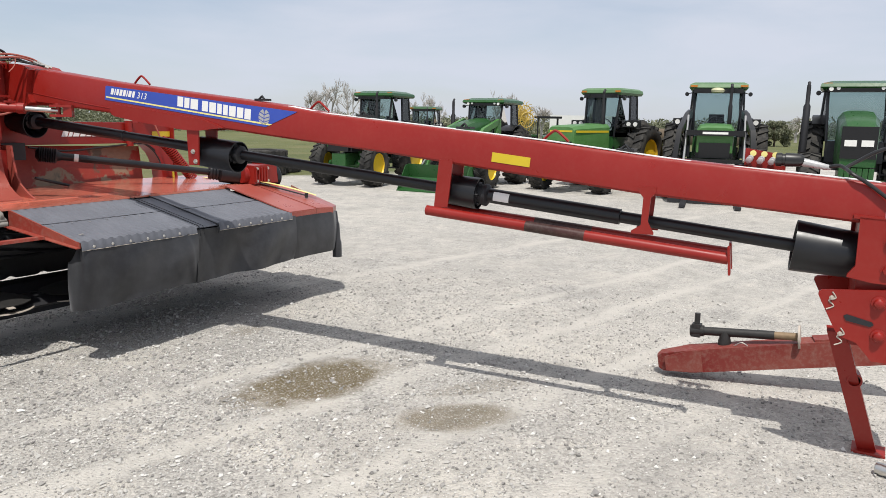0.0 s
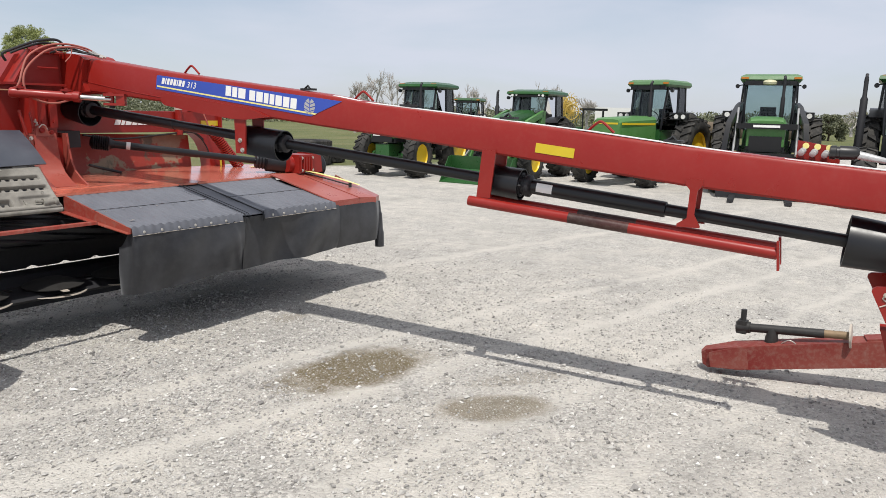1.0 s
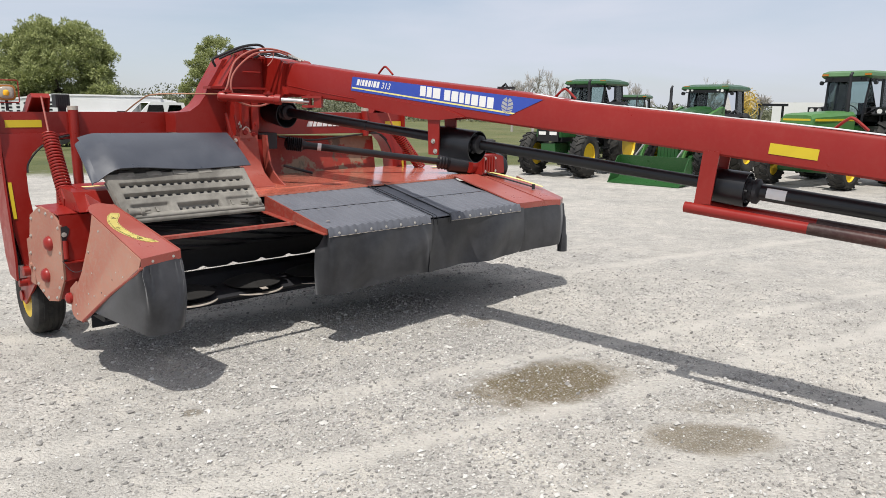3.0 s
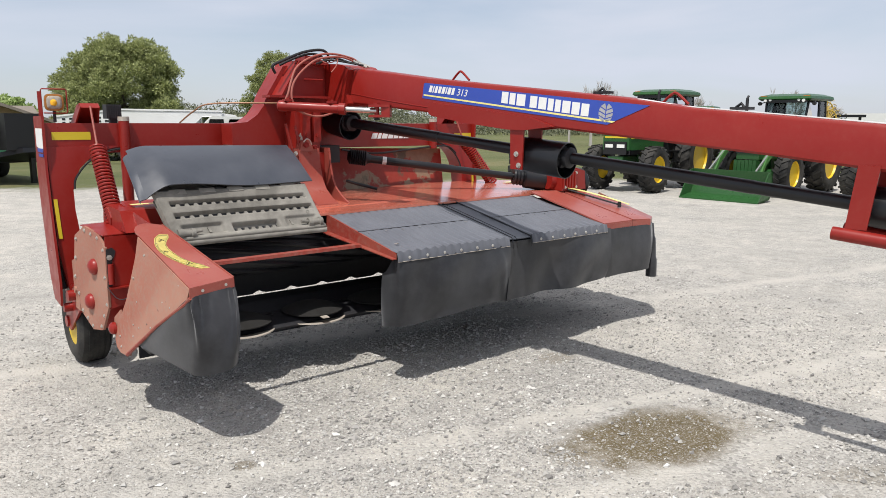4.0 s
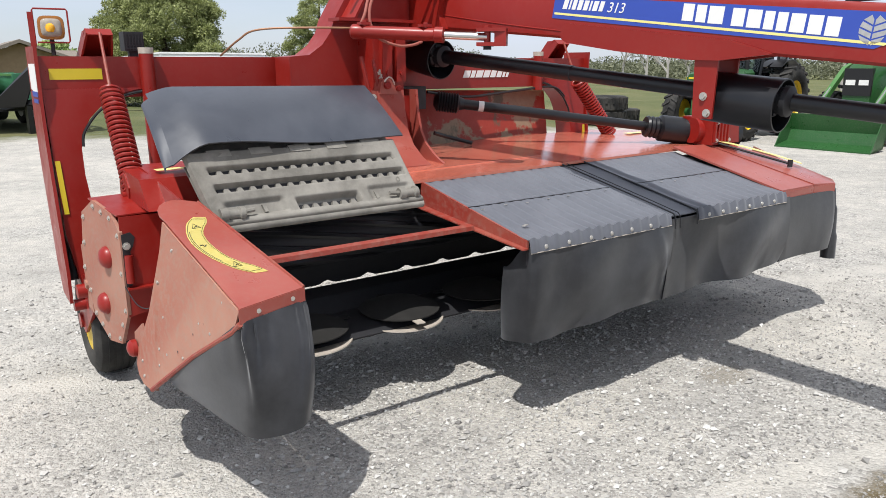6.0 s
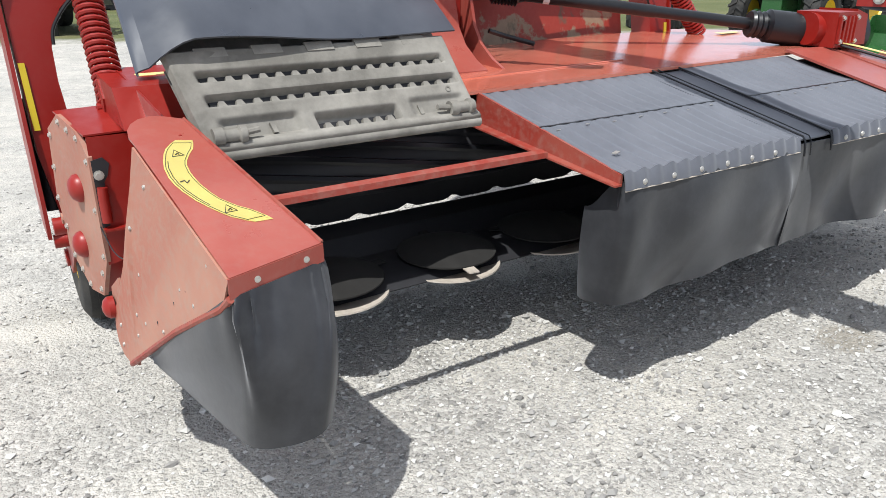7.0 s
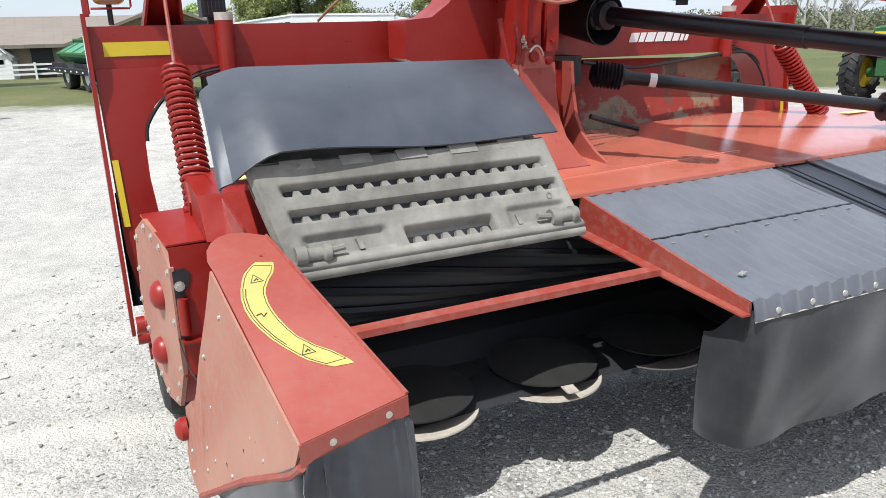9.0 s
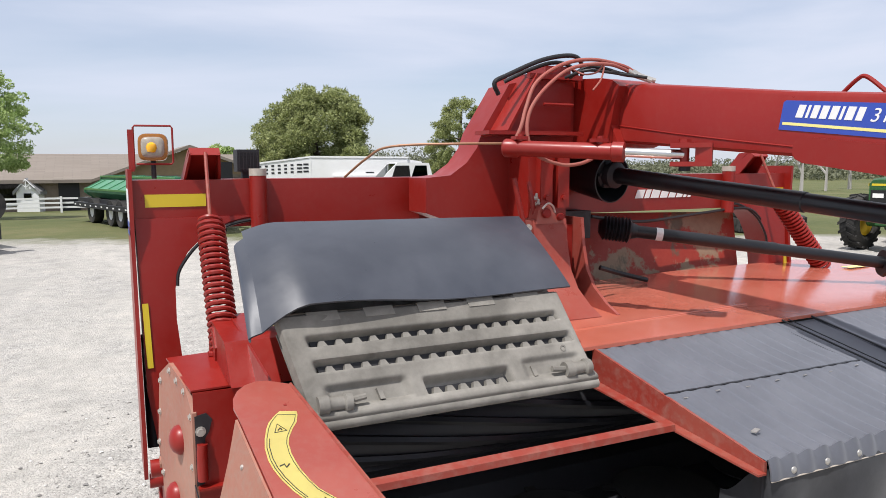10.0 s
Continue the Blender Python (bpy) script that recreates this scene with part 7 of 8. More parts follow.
tractor((20.2, 6.35, 0), 172, "boxy light-green cab tractor with narrow front wheels", 0.95, roof_mat=GREEN_ROOF, hood_mat=GREEN_L, hood_up=0.15, style="old", front_r=0.45, rear_r=0.90, cab_k=0.82, track=1.0)
tractor((20.7, 3.75, 0), 191, "green cab tractor with black front loader frame", 1.0, loader="black", style="old", roof_mat=GREEN_ROOF, hood_mat=GREEN_L, hood_up=0.12, cab_k=0.93, track=1.0)
tractor((19.6, 0.53, 0), 184, "large green tractor with sloping hood and tall cab", 0.99, style="new", modern=True, rear_r=0.95)
tractor((30.2, 18.8, 0), 200, "small green tractor standing far behind the row", 0.84, style="old")


def canopy_tractor(base, turn):
    """A small tractor with a flat canopy on four posts instead of a cab."""
    tr = thing("tractor", base, "small green tractor with a flat black canopy, far behind the row", "tractor", "parked tractors", turn=turn)
    P = WORLD_OF[tr]
    for s in (-1, 1):
        wheel_on(tr, "rear_wheel", P @ Vector((0, s * 0.75, 0.72)), P.to_3x3() @ Vector((0, s, 0)), 0.72, 0.40, 0.40, 18)
        wheel_on(tr, "front_wheel", P @ Vector((1.9, s * 0.65, 0.42)), P.to_3x3() @ Vector((0, s, 0)), 0.42, 0.26, 0.24, 16)
    part("hood", prism(bmesh.new(), [(0.7, 0.7), (0.7, 1.42), (2.1, 1.34), (2.25, 1.2), (2.25, 0.7)], "y", -0.30, 0.30), GREEN, tr, "green hood", 0.04, place=P)
    part("chassis", boxed((-0.4, -0.25, 0.45), (2.0, 0.25, 0.9)), GREEN, tr, "", 0.03, place=P)
    part("seat", boxed((-0.25, -0.25, 1.05), (0.2, 0.25, 1.45)), CAB_BLACK, tr, "", 0.05, place=P)
    for s in (-1, 1):
        part("fender", boxed((-0.55, s * 0.72 - 0.18, 1.32), (0.45, s * 0.72 + 0.18, 1.42)), GREEN, tr, "", 0.04, place=P)
        for x in (-0.45, 0.6):
            part("canopy_post", tubed([P @ Vector((x, s * 0.55, 1.0)), P @ Vector((x * 0.9, s * 0.55, 2.35))], 0.035, 8), CAB_BLACK, tr)
    part("canopy", boxed((-0.65, -0.75, 2.33), (0.85, 0.75, 2.45)), CAB_BLACK, tr, "flat black canopy", 0.04, place=P)


canopy_tractor((39.2, 16.4, -0.4), 205)


def tyre_stack(base, n, R, W, label):
    t = thing("tyre_stack", base, label, "tyres")
    P = WORLD_OF[t]
    for k in range(n):
        c = P @ Vector((0.03 * math.sin(k * 2.1), 0.02 * math.cos(k), W / 2 + k * W))
        bm = lathe(bmesh.new(), [(-W * 0.45, R * 0.62), (-W / 2, R * 0.7), (-W / 2, R * 0.9), (-W * 0.38, R * 0.97), (W * 0.38, R * 0.97), (W / 2, R * 0.9), (W / 2, R * 0.7), (W * 0.45, R * 0.62)], c, (0, 0, 1), 30, True)
        for j in range(22):
            a = math.tau * j / 22
            m = Matrix.Translation(c) @ Matrix.Rotation(a, 4, "Z")
            box(bm, (R * 0.93, -0.03, -W * 0.42), (R, 0.03, -0.01), m)
            box(bm, (R * 0.93, 0.03, 0.01), (R, 0.09, W * 0.42), m)
        part("tyre", bm, TYRE, t)


tyre_stack((16.6, 16.0, 0), 2, 0.72, 0.38, "stack of two used black tractor tyres on the grass")
tyre_stack((17.8, 16.4, 0), 1, 0.62, 0.36, "single used black tractor tyre lying on the grass")


# rotary rake wheels behind the tractors
RAKE = plain("weathered_yellow_paint", (0.42, 0.29, 0.05), 0.5, 0.0, 0.3)


def rake(base):
    r = thing("wheel_rake", base, "folded yellow wheel rake behind the tractors", "hay rake")
    P = WORLD_OF[r]
    for k in range(5):
        c = P @ Vector((0.16 * k, 0.15 * k - 0.15, 1.80 + 0.14 * ((k * 2) % 3)))
        spin = Matrix.Rotation(0.75 + 0.22 * k, 3, "Z") @ Matrix.Rotation(0.35 - 0.2 * (k % 3), 3, "X")
        bm = bmesh.new()
        tube(bm, [c + spin @ Vector((0.05, 0.27 * math.cos(a), 0.30 * math.sin(a))) for a in [math.tau * j / 24 for j in range(25)]], 0.022, 6)
        for j in range(16):
            a = math.tau * j / 16
            tube(bm, [c, c + spin @ Vector((0.08, 0.36 * math.cos(a), 0.40 * math.sin(a))), c + spin @ Vector((0.10, 0.44 * math.cos(a + 0.25), 0.48 * math.sin(a + 0.25)))], 0.013, 5)
        part("rake_wheel", bm, RAKE, r, "yellow tined rake wheel")
    bm = bmesh.new()
    tube(bm, [P @ Vector((0, 0, 0.8)), P @ Vector((1.6, 1.1, 0.8))], 0.06, 8)
    tube(bm, [P @ Vector((0.2, 0.2, 0)), P @ Vector((0.2, 0.2, 1.8))], 0.06, 8)
    tube(bm, [P @ Vector((1.4, 1.0, 0)), P @ Vector((1.4, 1.0, 1.8))], 0.06, 8)
    part("rake_frame", bm, GREEN, r)


rake((27.3, 12.35, 0))


def shed_roofed(base, turn, label, w, d, h, roof_h, wall_mat, roof_mat, name, over=0.5, cat="building"):
    t = thing(name, base, label, cat, turn=turn)
    P = WORLD_OF[t]
    part("wall", boxed((-w / 2, -d / 2, 0), (w / 2, d / 2, h)), wall_mat, t, place=P)
    ends = [(-d / 2 - over, h - 0.1), (0, h + roof_h), (d / 2 + over, h - 0.1), (d / 2 + over, h - 0.28), (0, h + roof_h - 0.18), (-d / 2 - over, h - 0.28)]
    roof = part("roof", prism(bmesh.new(), ends, "x", -w / 2 - over, w / 2 + over), roof_mat, t, place=P)
    for s in (-1, 1):
        part("gable", prism(bmesh.new(), [(-d / 2, h), (d / 2, h), (0, h + roof_h - 0.2)], "x", s * w / 2 - 0.06, s * w / 2 + 0.06), wall_mat, t, place=P)
    return t, P


def shingle_mat():
    m, n, l, b = nodes_of("brown_shingles")
    br = n.new("ShaderNodeTexBrick")
    br.inputs["Scale"].default_value = 1.0
    br.inputs["Color1"].default_value, br.inputs["Color2"].default_value, br.inputs["Mortar"].default_value = (0.20, 0.165, 0.135, 1), (0.26, 0.22, 0.185, 1), (0.12, 0.10, 0.085, 1)
    br.inputs["Brick Width"].default_value, br.inputs["Row Height"].default_value, br.inputs["Mortar Size"].default_value = 0.9, 0.15, 0.012
    mp = n.new("ShaderNodeMapping")
    c = n.new("ShaderNodeTexCoord")
    l.new(c.outputs["Object"], mp.inputs["Vector"])
    l.new(mp.outputs["Vector"], br.inputs["Vector"])
    l.new(mixc(n, l, noise_of(n, l, 0.8, 5.0), br.outputs["Color"], (0.22, 0.19, 0.16)), b.inputs["Base Color"])
    b.inputs["Roughness"].default_value = 0.9
    return m


ROOF = shingle_mat()
TAN = plain("tan_brick", (0.24, 0.19, 0.15), 0.85, 0.0, 0.25, 6.0)
TANWOOD = plain("tan_gable_boards", (0.30, 0.21, 0.125), 0.8, 0.0, 0.2, 5.0)
GZ = -1.1
house, HP = shed_roofed((-6.0, 50.5, GZ), 0, "long low ranch house with brown shingle roof", 30.0, 8.0, 2.2, 1.30, TAN, ROOF, "house", 0.6, "house")
for x in (-9.0, -5.5, 0.5, 3.2, 9.0):
    wdw = part("window", boxed((x - 0.7, -4.06, 0.8), (x + 0.7, -4.0, 2.0)), DARK_GLASS, house, place=HP)
    bm = bmesh.new()
    for a, b_ in (((x - 0.76, -4.09, 0.74), (x - 0.68, -4.0, 2.06)), ((x + 0.68, -4.09, 0.74), (x + 0.76, -4.0, 2.06)), ((x - 0.68, -4.09, 1.98), (x + 0.68, -4.0, 2.06)), ((x - 0.68, -4.09, 0.74), (x + 0.68, -4.0, 0.82))):
        box(bm, a, b_)
    part("window_frame", bm, WHITE_PAINT, wdw, place=HP)
part("door", boxed((5.6, -4.07, 0.0), (6.6, -4.0, 2.05)), DARK, house, "dark entrance door", place=HP)
part("vent_pipe", tubed([(2.0, -0.5, 3.6), (2.0, -0.5, 4.25)], 0.06, 8), DARK, house, place=HP)
# wing with a forward-facing gable
wing = thing("house_wing", (6.2, 46.0, GZ), "tan gabled wing of the ranch house", "house")
WP = WORLD_OF[wing]
part("wall", boxed((-4.2, 0, 0), (4.2, 6.0, 2.3)), TAN, wing, place=WP)
part("gable", prism(bmesh.new(), [(-4.2, 2.3), (4.2, 2.3), (0, 3.75)], "y", 0.0, 0.1), TANWOOD, wing, place=WP)
part("roof", prism(bmesh.new(), [(-5.0, 2.1), (0, 3.95), (5.0, 2.1), (5.0, 1.95), (0, 3.78), (-5.0, 1.95)], "y", -0.6, 6.4), ROOF, wing, "brown shingle roof", place=WP)
part("porch_opening", boxed((-2.6, -0.03, 0.0), (2.8, 0.02, 2.0)), DARK, wing, "dark porch opening", place=WP)
for x in (-2.7, 0.1, 2.9):
    part("porch_post", boxed((x - 0.09, -0.25, 0), (x + 0.09, -0.07, 2.1)), TANWOOD, wing, place=WP)

# little white playhouse shed and fence
ph, PP = shed_roofed((-1.62, 46.6, ground_height(-1.5, 46.6)), 72, "small white garden shed with grey gabled roof", 1.20, 1.10, 1.18, 0.60, WHITE_PAINT, plain("grey_shingles", (0.25, 0.25, 0.25), 0.9, 0.0, 0.3, 12.0), "garden_shed", 0.12, "shed")
part("shed_window", boxed((-0.645, -0.19, 0.72), (-0.605, 0.17, 0.98)), DARK_GLASS, ph, place=PP)
part("shed_window", boxed((0.1, -0.575, 0.70), (0.40, -0.552, 0.98)), DARK_GLASS, ph, place=PP)
bm = bmesh.new()
for s in (-1, 1):
    tube(bm, [PP @ Vector((-0.75, 0.42 * s, 1.26)), PP @ Vector((-0.75, 0, 1.70))], 0.025, 5)
    tube(bm, [PP @ Vector((-0.75, 0.22 * s, 1.48)), PP @ Vector((-0.75, 0, 1.28))], 0.022, 5)
tube(bm, [PP @ Vector((-0.75, 0, 1.20)), PP @ Vector((-0.75, 0, 1.72))], 0.022, 5)
part("gable_trim", bm, WHITE_PAINT, ph)
fence = thing("fence", (-1.0, 43.4, ground_height(-1, 43.4)), "white painted rail fence along the lawn", "fence", kind="structure")
FP = WORLD_OF[fence]
for k in range(6):
    part("post", boxed((-9.62 + k * 2.6, -0.05, -0.1), (-9.52 + k * 2.6, 0.05, 0.80)), WHITE_PAINT, fence, place=FP, bevel=0.01)
for z in (0.26, 0.48, 0.70):
    part("rail", boxed((-9.6, 0.05, z - 0.045), (4.9, 0.08, z + 0.045)), WHITE_PAINT, fence, place=FP)


SEED_GREEN = painted("faded_green_paint", (0.045, 0.20, 0.09), (0.10, 0.32, 0.18), 0.4, 0.6, dirty=0.2)


# folded green seed drill
def seeder(base, turn):
    s = thing("seeder", base, "green folded seed drill strapped on the trailer", "seeder", turn=turn)
    Q = WORLD_OF[s]
    bm = boxed((-2.9, -0.95, 0.0), (2.6, -0.83, 0.12))
    box(bm, (-2.9, 0.95, 0.0), (2.6, 1.07, 0.12))
    for x in (-2.8, -1.4, 0.3, 2.3):
        box(bm, (x, -0.83, 0.01), (x + 0.12, 0.95, 0.11))
    part("seeder_frame", bm, DARK, s, "dark steel frame", 0.01, place=Q)
    SECS = [(-2.4, 1.7, [(-0.62, 0.12), (-0.86, 0.30), (-0.86, 0.40), (-0.34, 0.66), (-0.02, 0.66), (0.0, 0.56), (-0.20, 0.12)]),
            (-3.9, 2.4, [(0.32, 0.12), (0.10, 0.50), (0.10, 0.76), (0.88, 0.78), (0.94, 0.70), (0.74, 0.12)])]
    for x0, x1, sec in SECS:
        hop = part("hopper", prism(bmesh.new(), sec, "x", x0, x1), SEED_GREEN, s, "long green seed hopper", 0.02, place=Q)
        cy, cz = sum(y for y, z in sec) / len(sec), sum(z for y, z in sec) / len(sec)
        grown = [(cy + (y - cy) * 1.08, cz + (z - cz) * 1.08) for y, z in sec]
        for x in (x0 - 0.04, x1):
            part("end_panel", prism(bmesh.new(), grown, "x", x, x + 0.04), SEED_GREEN, hop, place=Q)
        (ya, za), (yb, zb) = sec[2], sec[3]
        part("lid_rim", boxed((x0, ya - 0.035, za - 0.03), (x1, ya - 0.002, za + 0.025)), GREEN_L, hop, "light green lid rim", 0.006, place=Q)
        for k in range(5):
            x = x0 + (x1 - x0) * (0.08 + 0.21 * k)
            part("lid_rib", plate(bmesh.new(), [(x, ya, za + 0.012), (x + 0.05, ya, za + 0.012), (x + 0.05, yb, zb + 0.012), (x, yb, zb + 0.012)], 0.02), SEED_GREEN, hop, place=Q)


# low black trailer carrying a green seeder, nose towards the mower
def flat_trailer(base, turn, label):
    t = thing("flatbed_trailer", base, label, "trailer", turn=turn)
    P = WORLD_OF[t]
    bm = boxed((-3.2, -1.15, 0.52), (3.0, 1.15, 0.60))
    box(bm, (-3.2, -1.25, 0.47), (3.0, -1.15, 0.61))
    box(bm, (-3.2, 1.15, 0.47), (3.0, 1.25, 0.61))
    part("bed", bm, DARK, t, "black steel deck", 0.01, place=P)
    bm = bmesh.new()
    plate(bm, [(3.0, -0.9, 0.6), (4.4, -0.15, 0.9), (4.4, 0.15, 0.9), (3.0, 0.9, 0.6)], 0.12)
    plate(bm, [(3.0, -1.2, 0.6), (3.6, -0.6, 0.65), (4.1, -0.35, 1.75), (3.9, -0.35, 1.75)], 0.05)
    plate(bm, [(3.0, 1.2, 0.6), (3.6, 0.6, 0.65), (4.1, 0.35, 1.75), (3.9, 0.35, 1.75)], 0.05)
    box(bm, (3.85, -0.45, 0.9), (4.25, 0.45, 1.8))
    part("gooseneck", bm, CAB_BLACK, t, "black gooseneck", 0.02, place=P)
    for y in (-0.5, 0.5):
        part("landing_leg", boxed((3.45, y - 0.06, 0.0), (3.57, y + 0.06, 0.75)), CAB_BLACK, t, place=P)
    for x in (-1.9, -0.2, 0.6):
        for s in (-1, 1):
            c, ax = P @ Vector((x, s * 1.0, 0.38)), P.to_3x3() @ Vector((0, 1, 0))
            wheel = part("wheel", lathe(bmesh.new(), [(-0.12, 0.2), (-0.13, 0.36), (-0.10, 0.38), (0.10, 0.38), (0.13, 0.36), (0.12, 0.2)], c, ax, 22, True), TYRE, t)
            part("rim", lathe(bmesh.new(), [(-0.09, 0.005), (-0.06, 0.10), (-0.11, 0.205), (0.11, 0.205), (0.06, 0.10), (0.09, 0.005)], c, ax, 18), WHITE_PAINT, wheel, "pale wheel rim")
    for k in range(12):
        part("side_tape", boxed((-3.1 + k * 0.5, -1.254, 0.52), (-2.98 + k * 0.5, -1.25, 0.56)), WHITE_PAINT, t, place=P)
    seeder(P @ Vector((-0.9, 0, 0.60)), turn)


flat_trailer((3.0, 25.7, 0), -73, "black flatbed gooseneck trailer with pale wheels, carrying a seed drill")


# small utility trailer with a rusty fuel tank
def tank_trailer(base, turn):
    t = thing("tank_trailer", base, "small dark utility trailer with a rusty red round tank", "trailer", turn=turn)
    P = WORLD_OF[t]
    bm = boxed((-1.6, -0.9, 0.5), (1.6, 0.9, 0.62))
    box(bm, (1.5, -0.9, 0.3), (1.6, 0.9, 0.5))
    part("bed", bm, DARK, t, place=P)
    part("tank", lathe(bmesh.new(), [(0, 0.35), (0.05, 0.58), (0.10, 0.62), (1.6, 0.62), (1.66, 0.58), (1.7, 0.35)], P @ Vector((-1.3, 0, 1.35)), P.to_3x3() @ Vector((1, 0, 0)), 32), painted("rusty_tank_paint", (0.20, 0.045, 0.03), (0.26, 0.09, 0.06), 0.6, 0.8, dirty=0.4, wear=0.5), t, "rusty red fuel tank", place=None)
    for s in (-1, 1):
        part("tank_cradle", boxed((-0.9, s * 0.45 - 0.05, 0.6), (-0.8, s * 0.45 + 0.05, 1.0)), DARK, t, place=P)
        part("fender", boxed((-0.5, s * 1.05 - 0.15, 0.72), (0.5, s * 1.05 + 0.15, 0.76)), DARK, t, place=P)
        part("wheel", lathe(bmesh.new(), [(-0.12, 0.18), (-0.13, 0.36), (0.13, 0.36), (0.12, 0.18)], P @ Vector((0, s * 1.05, 0.36)), P.to_3x3() @ Vector((0, 1, 0)), 24, True), TYRE, t)
        part("spare_wheel", lathe(bmesh.new(), [(-0.1, 0.15), (-0.11, 0.34), (0.11, 0.34), (0.1, 0.15)], P @ Vector((1.3, s * 0.75, 0.96)), P.to_3x3() @ Vector((1, 0, 0)), 24, True), TYRE, t)
    part("bucket", lathe(bmesh.new(), [(0, 0.12), (0.35, 0.15), (0.37, 0.155)], P @ Vector((1.25, 0.1, 0.62)), (0, 0, 1), 18), WHITE_PAINT, t, "white plastic bucket")
    part("drawbar", boxed((1.6, -0.05, 0.45), (3.0, 0.05, 0.55)), DARK, t, place=P)
    part("jack_leg", tubed([P @ Vector((2.7, 0, 0.0)), P @ Vector((2.7, 0, 0.9))], 0.035, 8), DUST_STEEL, t)


tank_trailer((-1.62, 20.4, 0), -65)


# white livestock trailer and pickup behind the frame
def stock_trailer(base, turn):
    t = thing("livestock_trailer", base, "long white livestock trailer with slotted sides", "trailer", turn=turn)
    P = WORLD_OF[t]
    body = part("body", prism(bmesh.new(), [(-3.2, 0.6), (-3.2, 1.72), (-0.75, 2.02), (3.4, 1.98), (3.4, 0.6)], "y", -1.05, 1.05), WHITE_PAINT, t, "white panelled body", 0.05, place=P)
    part("roof", prism(bmesh.new(), [(-3.25, 1.72), (-3.25, 1.79), (-0.75, 2.10), (3.45, 2.06), (3.45, 1.99), (-0.75, 2.03)], "y", -1.08, 1.08), WHITE_PAINT, t, "", 0.02, place=P)
    for r in range(3):
        for k in range(8):
            x, w = -2.95 + k * 0.27, 0.12 if k < 6 else 0.22
            z = 1.30 + r * 0.15 + 0.12 * (x + 3.2) / 2.4
            part("vent_slot", boxed((x, -1.062, z), (x + w, -1.045, z + 0.075)), DARK, body, place=P)
    part("corner_post", boxed((-0.80, -1.066, 0.62), (-0.72, -1.046, 2.0)), WHITE_PAINT, body, place=P)
    part("side_fender", boxed((0.2, -1.20, 1.20), (3.3, -1.04, 1.27)), WHITE_PAINT, body, "white side moulding", 0.02, place=P)
    for x in (1.6, 2.5):
        part("side_slot", boxed((x, -1.062, 1.36), (x + 0.35, -1.045, 1.41)), DARK, body, place=P)
    part("nose", prism(bmesh.new(), [(3.4, 0.9), (3.4, 1.95), (4.0, 1.85), (4.5, 1.25), (4.5, 1.15)], "y", -1.0, 1.0), WHITE_PAINT, t, "", 0.05, place=P)
    for x in (-0.6, 0.4):
        for s in (-1, 1):
            part("wheel", lathe(bmesh.new(), [(-0.12, 0.2), (-0.13, 0.38), (0.13, 0.38), (0.12, 0.2)], P @ Vector((x, s * 1.0, 0.38)), P.to_3x3() @ Vector((0, 1, 0)), 22, True), TYRE, t)


stock_trailer((10.9, 34.4, 0), -20)


def pickup(base, turn):
    t = thing("pickup_truck", base, "white crew-cab pickup truck beyond the mower", "pickup truck", turn=turn)
    P = WORLD_OF[t]
    lower = [(-2.8, 0.5), (-2.8, 1.08), (-0.6, 1.10), (1.5, 1.10), (2.7, 1.02), (2.85, 0.85), (2.85, 0.5)]
    part("body", prism(bmesh.new(), lower, "y", -0.95, 0.95), WHITE_PAINT, t, "", 0.06, place=P)
    up = [(-0.75, 1.08), (-0.55, 1.78), (0.75, 1.80), (1.45, 1.10)]
    cab = part("cab", prism(bmesh.new(), up, "y", -0.80, 0.80), WHITE_PAINT, t, "", 0.05, place=P)
    for s in (-1, 1):
        for a, b_ in ((-0.5, 0.15), (0.22, 0.95)):
            part("window", plate(bmesh.new(), [(a, s * 0.806, 1.16), (b_ + 0.05, s * 0.806, 1.16), (b_ - 0.12, s * 0.806, 1.68), (a + 0.06, s * 0.806, 1.68)], 0.01), DARK_GLASS, cab, place=P)
        for x in (-1.75, 1.8):
            part("wheel", lathe(bmesh.new(), [(-0.12, 0.22), (-0.13, 0.39), (0.13, 0.39), (0.12, 0.22)], P @ Vector((x, s * 0.88, 0.39)), P.to_3x3() @ Vector((0, 1, 0)), 22, True), TYRE, t)
    part("windscreen", plate(bmesh.new(), [(1.42, -0.72, 1.13), (1.42, 0.72, 1.13), (0.80, 0.66, 1.76), (0.80, -0.66, 1.76)], 0.012), DARK_GLASS, cab, place=P)


pickup((13.2, 30.6, 0), 172)


# ---- trees ----
def clump_leaves(verts, faces, c, r, n, leaf, rnd, flat=0.75):
    for _ in range(n):
        while True:
            d = Vector((rnd.uniform(-1, 1), rnd.uniform(-1, 1), rnd.uniform(-1, 1)))
            if 0.05 < d.length < 1:
                break
        d = d.normalized() * (d.length ** 0.4)
        p = c + Vector((d.x * r, d.y * r, d.z * r * flat))
        a = Vector((rnd.gauss(0, 1), rnd.gauss(0, 1), rnd.gauss(0, 1) + 0.4)).normalized()
        b = a.cross(Vector((rnd.gauss(0, 1), rnd.gauss(0, 1), rnd.gauss(0, 1)))).normalized()
        s = leaf * rnd.uniform(0.6, 1.4)
        i = len(verts)
        verts.extend([p - a * s, p + b * s * 0.45, p + a * s, p - b * s * 0.45])
        faces.append((i, i + 1, i + 2, i + 3))


